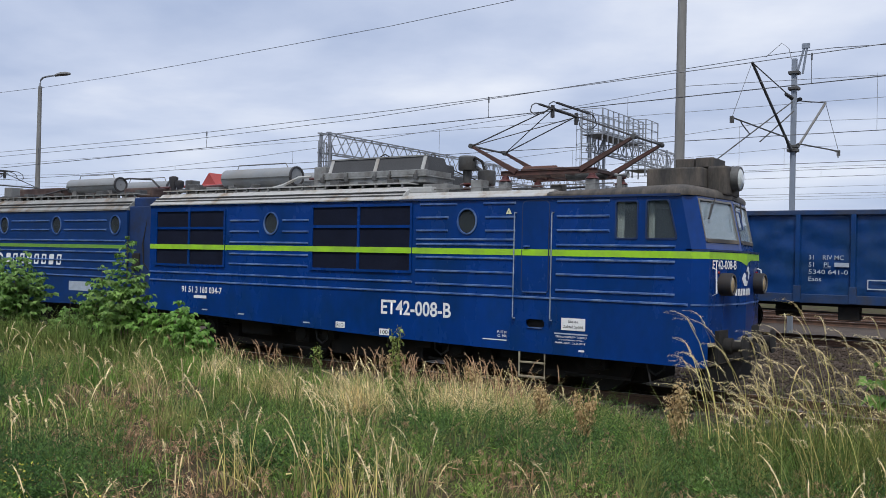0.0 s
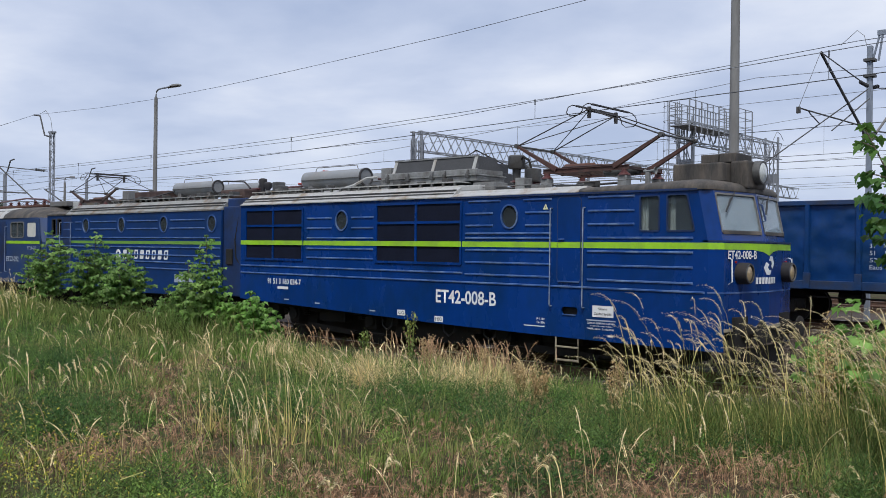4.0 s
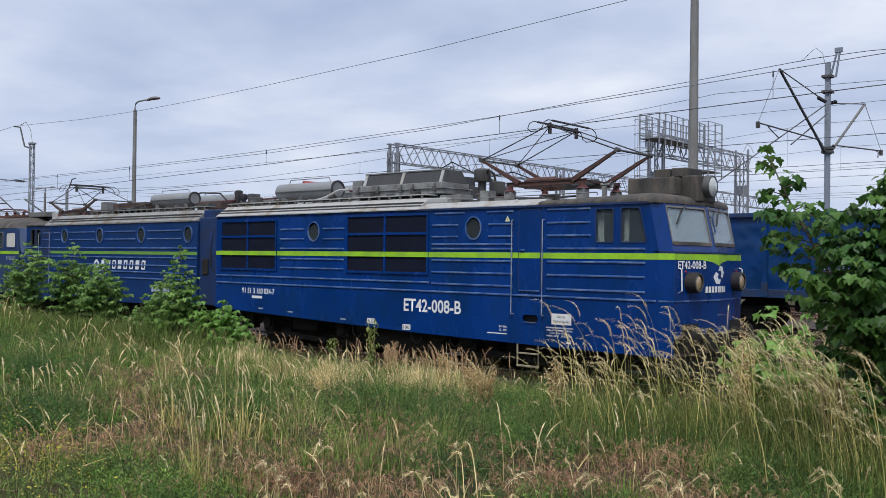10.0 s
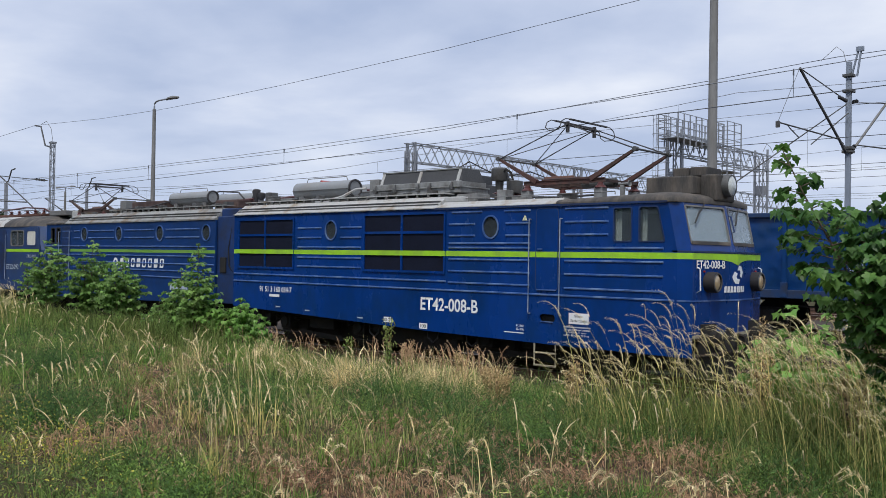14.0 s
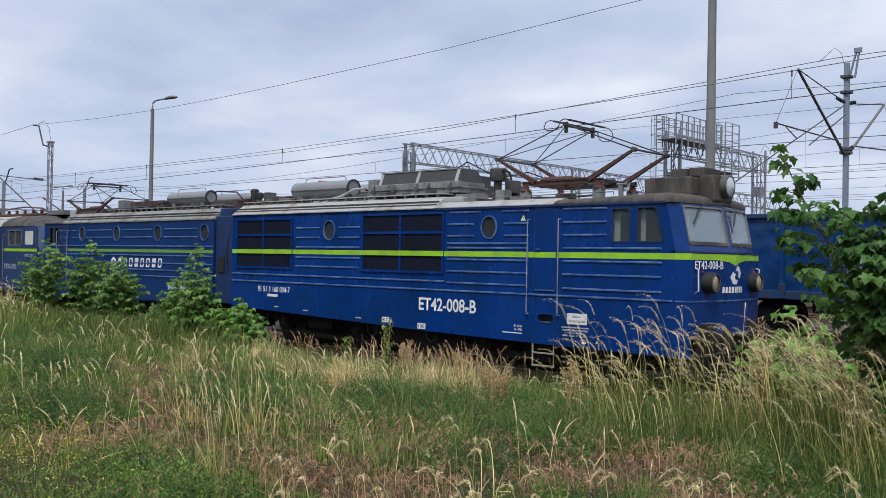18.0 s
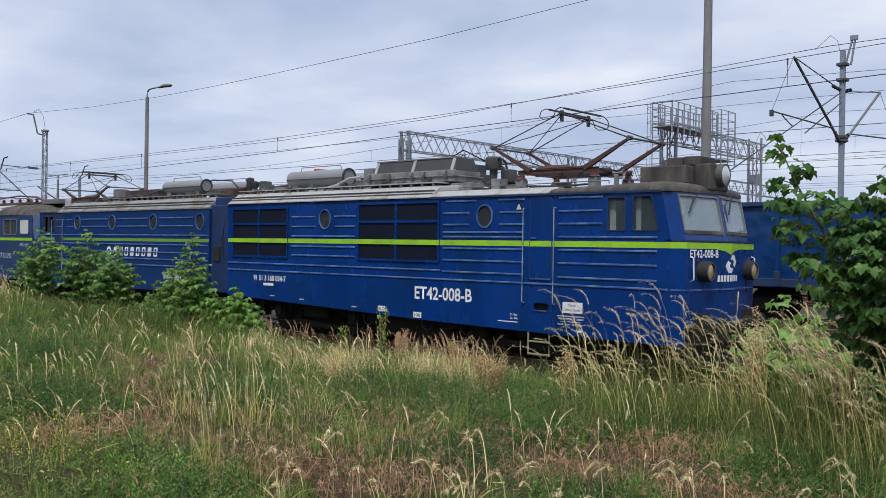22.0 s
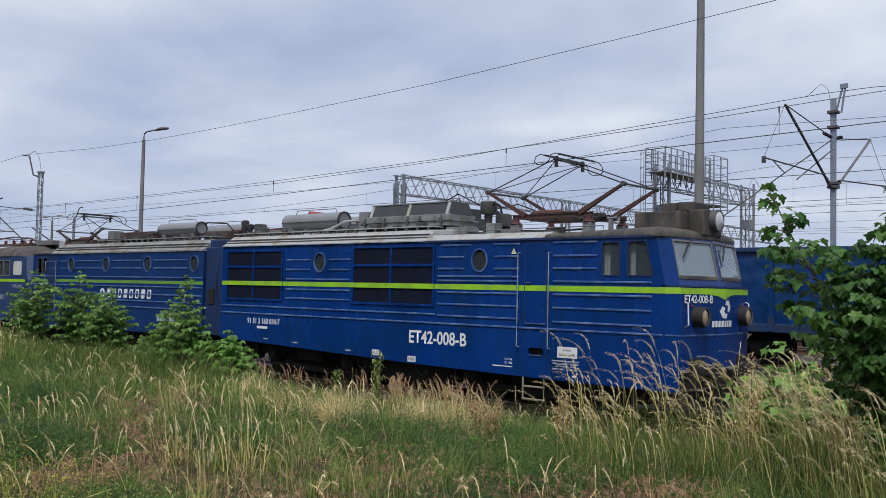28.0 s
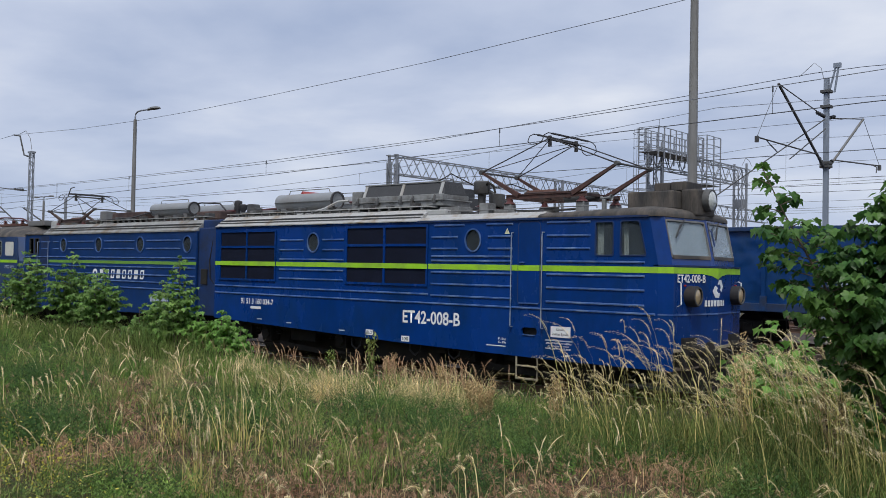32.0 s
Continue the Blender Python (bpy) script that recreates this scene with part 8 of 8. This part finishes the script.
def build_saplings():
    """Young maples and the low scrub round them."""
    rng = np.random.default_rng(5)
    v, f = leaf_shape("maple")
    me = Shape().add(v, f).mesh("leaf", MAPLE)
    first = ([0.16, 0.3, 0.42, 0.52, 0.62, 0.7, 0.78, 0.86, 1.0], [0.14, 0.24, 0.4, 0.52, 0.5, 0.42, 0.32, 0.18, 0.06])
    second = ([0.4, 0.45, 0.52, 0.6, 0.78, 0.93, 1.0], [0.4, 0.74, 0.86, 0.74, 0.46, 0.22, 0.08])
    third = ([0.5, 0.58, 0.68, 0.85, 1.0], [0.4, 0.56, 0.54, 0.34, 0.12])
    for x0, y0, ztop, lean, label, count, reach, pairs in ((6.27, -7.85, 3.42, (-1.17, -0.05), "young maple sapling with a bare leading shoot and broad green leaves", 76, first, 9),
                                                          (6.3, -7.6, 3.25, (-0.12, 0.0), "bushy young maple with dense dark green leaves", 130, second, 13),
                                                          (6.08, -7.45, 2.3, (-0.1, 0.0), "low dense maple with dark green leaves", 66, third, 10)):
        g = float(ground_many(np.array([x0]), np.array([y0]))[0]) - 0.05
        t = thing("maple_sapling", label, "tree", (x0, y0, g), group="maple saplings")
        H = ztop - g
        knots = [Vector((0, 0, 0)), Vector((lean[0] * 0.22, 0.02, H * 0.32)), Vector((lean[0] * 0.52, 0, H * 0.6)), Vector((lean[0] * 0.82, lean[1], H * 0.84)), Vector((lean[0], lean[1], H))]
        tr = Shape()
        for i in range(4):
            tr.tube(knots[i], knots[i + 1], 0.019 - 0.004 * i, 0.019 - 0.004 * (i + 1), 7)
        part("trunk", tr, BARK, t, "slender brown stem", True)
        frames = []

        def on(u):
            us = [0, 0.32, 0.6, 0.84, 1.0]
            i = min(3, max(k for k in range(5) if us[k] <= max(u, 0)))
            return knots[i].lerp(knots[i + 1], (u - us[i]) / (us[i + 1] - us[i]))
        for k in range(count):
            u = reach[0][0] + (0.97 - reach[0][0]) * (k + 0.5) / count
            if reach is first and u > 0.8 and k % 2:
                continue
            a = k * 2.4 + rng.uniform(-0.4, 0.4)
            ln = float(np.interp(u, *reach)) * rng.uniform(0.6, 1.1)
            p = on(u)
            q = p + Vector((math.cos(a) * ln, math.sin(a) * ln, ln * rng.uniform(0.15, 0.5)))
            part("limb", Shape().tube(p, q, 0.006, 0.0025, 5), BARK, t)
            frames += spray(p, q, max(1, round(pairs * ln / 0.5)) if ln > 0.12 else 1, 0.074 if u < 0.74 else 0.076, rng, 1.0)
        for k in range(4):
            frames.append(leaf_frame(on(0.99), rng, 0.085, 0.5, k * 1.6))
        frames.sort(key=lambda m: -m.translation.z)
        for m in frames[:150]:
            ob = new("leaf", me)
            ob.parent = t
            ob.matrix_basis = m
        joined_leaves("crown", frames[150:], MAPLE, "maple", t, "crown of lobed maple leaves")
        SAPLINGS.append(t)
    for x0, y0, r, h, n in ((4.1, -5.2, 0.5, 1.62, 44), (4.6, -5.5, 0.55, 1.55, 44), (5.2, -5.5, 0.6, 1.5, 44), (6.6, -7.1, 0.8, 1.3, 44), (5.9, -6.6, 0.5, 0.9, 16)):
        shrub(x0, y0, h, r, n, 0.12, "low_bush", "low leafy green bush under the saplings", "low bushes", rng, 0.6, BUSH_BRIGHT)


def shrub(x0, y0, h, r, limbs, size, name, label, group, rng, body=0.5, mat=None, bare=0.18):
    """A bush of several stems, with layered sprays of broad drooping leaves. body, bare: the height shares where it is widest and where leaves begin."""
    g = float(ground_many(np.array([x0]), np.array([y0]))[0]) - 0.05
    t = thing(name, label, "bush", (x0, y0, g), group=group)
    st, frames = Shape(), []
    for k in range(5):
        a = k * 1.26 + rng.uniform(-0.4, 0.4)
        rr = r * (0.08 if k == 0 else rng.uniform(0.25, 0.5))
        top = h * (0.97 if k == 0 else rng.uniform(0.55, 0.85))
        foot, tip = Vector((rr * 0.15 * math.cos(a), rr * 0.15 * math.sin(a), 0)), Vector((rr * math.cos(a), rr * math.sin(a), top))
        st.tube(foot, foot.lerp(tip, 0.5), 0.016, 0.011, 5).tube(foot.lerp(tip, 0.5), tip, 0.011, 0.004, 5)
        for j in range(max(3, limbs // 5)):
            u = bare + (0.98 - bare) * (j + rng.uniform(0, 0.8)) / max(3, limbs // 5)
            p = foot.lerp(tip, min(u, 1.0))
            full = np.interp(p.z / h, [0.0, 0.2, body, 0.8, 1.0], [0.35, 0.7, 1.0, 0.55, 0.12])
            b = a * (k > 0) + j * 2.4 + rng.uniform(-0.5, 0.5)
            ln = r * full * rng.uniform(0.45, 0.85)
            q = p + Vector((math.cos(b) * ln, math.sin(b) * ln, ln * rng.uniform(0.0, 0.4)))
            st.tube(p, q, 0.006, 0.003, 4)
            frames += spray(p, q, max(2, round(ln / size * 1.7)), size, rng, 0.9, size * 0.7)
        frames += [leaf_frame(tip, rng, size * 0.8, 0.6, i * 1.6) for i in range(4)]
    tagged(part("branch", st, BARK, t, "thin brown stems"), kind="stuff")
    joined_leaves("crown", frames, mat or BUSH, "lobed", t, "layered broad green leaves")
    return t


def build_bushes():
    """The scrub in front of the rear half."""
    rng = np.random.default_rng(12)
    for x0, y0, top, r, n, body, label in ((-9.0, -4.4, 2.72, 0.5, 52, 0.62, "upright leafy green bush beside the locomotive"), (-10.3, -4.0, 2.15, 0.5, 36, 0.7, "leafy green bush with an open foot beside the locomotive"),
                                           (-13.0, -4.0, 2.4, 0.68, 84, 0.5, "broad leafy green bush beside the locomotive"), (-14.4, -4.1, 2.8, 0.68, 84, 0.6, "broad leafy green bush beside the locomotive"),
                                           (-17.0, -4.0, 2.85, 0.68, 72, 0.7, "leafy green bush beside the locomotive"), (-17.8, -4.1, 2.2, 0.45, 36, 0.6, "smaller leafy bush beside the locomotive"),
                                           (-11.9, -3.6, 1.45, 0.5, 24, 0.4, "low leafy green bush beside the locomotive"), (-9.9, -3.7, 1.1, 0.5, 24, 0.4, "low leafy green bush in the shade of the locomotive")):
        g = float(ground_many(np.array([x0]), np.array([y0]))[0]) - 0.05
        shrub(x0, y0, top - g, r, int(n * 1.5), 0.088, "bush", label, "bushes along the track", rng, body, None, 0.56 if x0 > -11.5 and top > 1.5 else 0.3)
    for x0, y0, top, r in ((-8.75, -4.1, 1.62, 0.5), (-8.15, -3.9, 1.55, 0.42), (-9.4, -4.3, 1.4, 0.4), (-7.75, -3.7, 1.2, 0.35)):
        g = float(ground_many(np.array([x0]), np.array([y0]))[0]) - 0.05
        shrub(x0, y0, top - g, r, 52, 0.095, "bush", "low bright green bush at the locomotive's foot", "bushes along the track", rng, 0.7, BUSH_BRIGHT, 0.45)
    for x0, y0, h in ((1.32, -6.8, 0.5), (2.14, -6.5, 0.75), (0.4, -5.9, 0.5), (-1.6, -4.2, 0.6), (-3.6, -3.4, 0.75), (4.2, -6.1, 1.35), (5.5, -7.3, 1.0)):
        g = float(ground_many(np.array([x0]), np.array([y0]))[0])
        t = thing("dock_plant", "withered rust-coloured dock with dense seed spikes", "weed", (x0, y0, g), group="dock plants")
        st, cs = Shape(), []
        for k in range(7):
            a = rng.uniform(0, 6.28)
            tip = Vector((math.cos(a) * 0.09, math.sin(a) * 0.09, h * rng.uniform(0.7, 1.05)))
            st.tube((0, 0, 0), tip, 0.005, 0.002, 5)
            for _ in range(190):
                cs.append(leaf_frame(tip * rng.uniform(0.3, 1.0) + Vector(rng.normal(0, 0.026, 3)), rng, 0.028))
        tagged(part("branch", st, BARK, t), kind="stuff")
        joined_leaves("seed_spike", cs, DOCK, "leaf", t, "rust-coloured seed spikes")
    # a flowering mullein and a few more leafy stalks beside the track
    for x0, y0, h in ((-1.96, -5.5, 1.08), (-5.2, -3.4, 0.8)):
        g = float(ground_many(np.array([x0]), np.array([y0]))[0])
        t = thing("mullein", "tall green mullein with a few yellow flowers", "weed", (x0, y0, g), group="mulleins")
        st, leaf, bloom = Shape(), [], []
        for k in range(4):
            a = k * 1.7
            tip = Vector((math.cos(a) * 0.07, math.sin(a) * 0.07, h * rng.uniform(0.8, 1.0)))
            st.tube((0, 0, 0), tip, 0.008, 0.003, 6)
            for _ in range(70):
                leaf.append(leaf_frame(tip * rng.uniform(0.15, 1.0) + Vector(rng.normal(0, 0.03, 3)), rng, 0.05))
            for _ in range(12):
                bloom.append(leaf_frame(tip * rng.uniform(0.7, 1.0) + Vector(rng.normal(0, 0.025, 3)), rng, 0.018))
        part("stem", st, GRASS, t)
        joined_leaves("foliage", leaf, GRASS, "leaf", t, "narrow green leaves")
        joined_leaves("blossom", bloom, YELLOW, "leaf", t, "small yellow flowers")


def motions():
    """Wind in the tall grass and the saplings."""
    for k, (t, ph) in enumerate(TUSSOCKS):
        base = t.location.copy()
        rows = []
        for i in range(65):
            s = i * 0.5
            a = 2.2 * math.sin(s * 2.1 + ph) + 1.4 * math.sin(s * 3.7 + ph * 1.7)
            b = 1.2 * math.sin(s * 1.7 + ph * 2.3)
            rows.append((s, pose(*base, b, 1.5 + a, 0)))
        walk(t, rows)
    for k, t in enumerate(SAPLINGS):
        base = t.location.copy()
        walk(t, [(i * 0.5, pose(*base, 0.4 * math.sin(i * 0.9 + k), 0.6 * math.sin(i * 0.65 + k * 2), 0)) for i in range(65)])


# ---- the place ----
build_ground()
build_bed()
build_tracks()
build_loco_front()
build_loco_rear()
build_gangway()
build_third_loco()
build_wagon()
lamp_post(-2.87, 7.3, 13.0, 1.7, 0.15, 0.09, "tall tapered concrete lamp post behind the locomotive")
lamp_post(-26.6, 4.65, 8.5, 1.7, 0.115, 0.07, "concrete lamp post with a curved arm and grey lamp head")
far_lamp = lamp_post(-55.2, 14.3, 6.75, 1.3, 0.12, 0.07, "distant concrete lamp post with two grey lamp heads")
for ob in [c for c in far_lamp.children if not c.name.startswith("pole")]:
    twin = new(ob.name.split(".")[0], ob.data)
    twin.parent, twin.scale = far_lamp, (-1, 1, 1)
build_mast()
build_left_mast()
build_gantries()
build_wires()
build_far()
build_bushes()
build_saplings()
build_tussocks()
build_meadow()
motions()
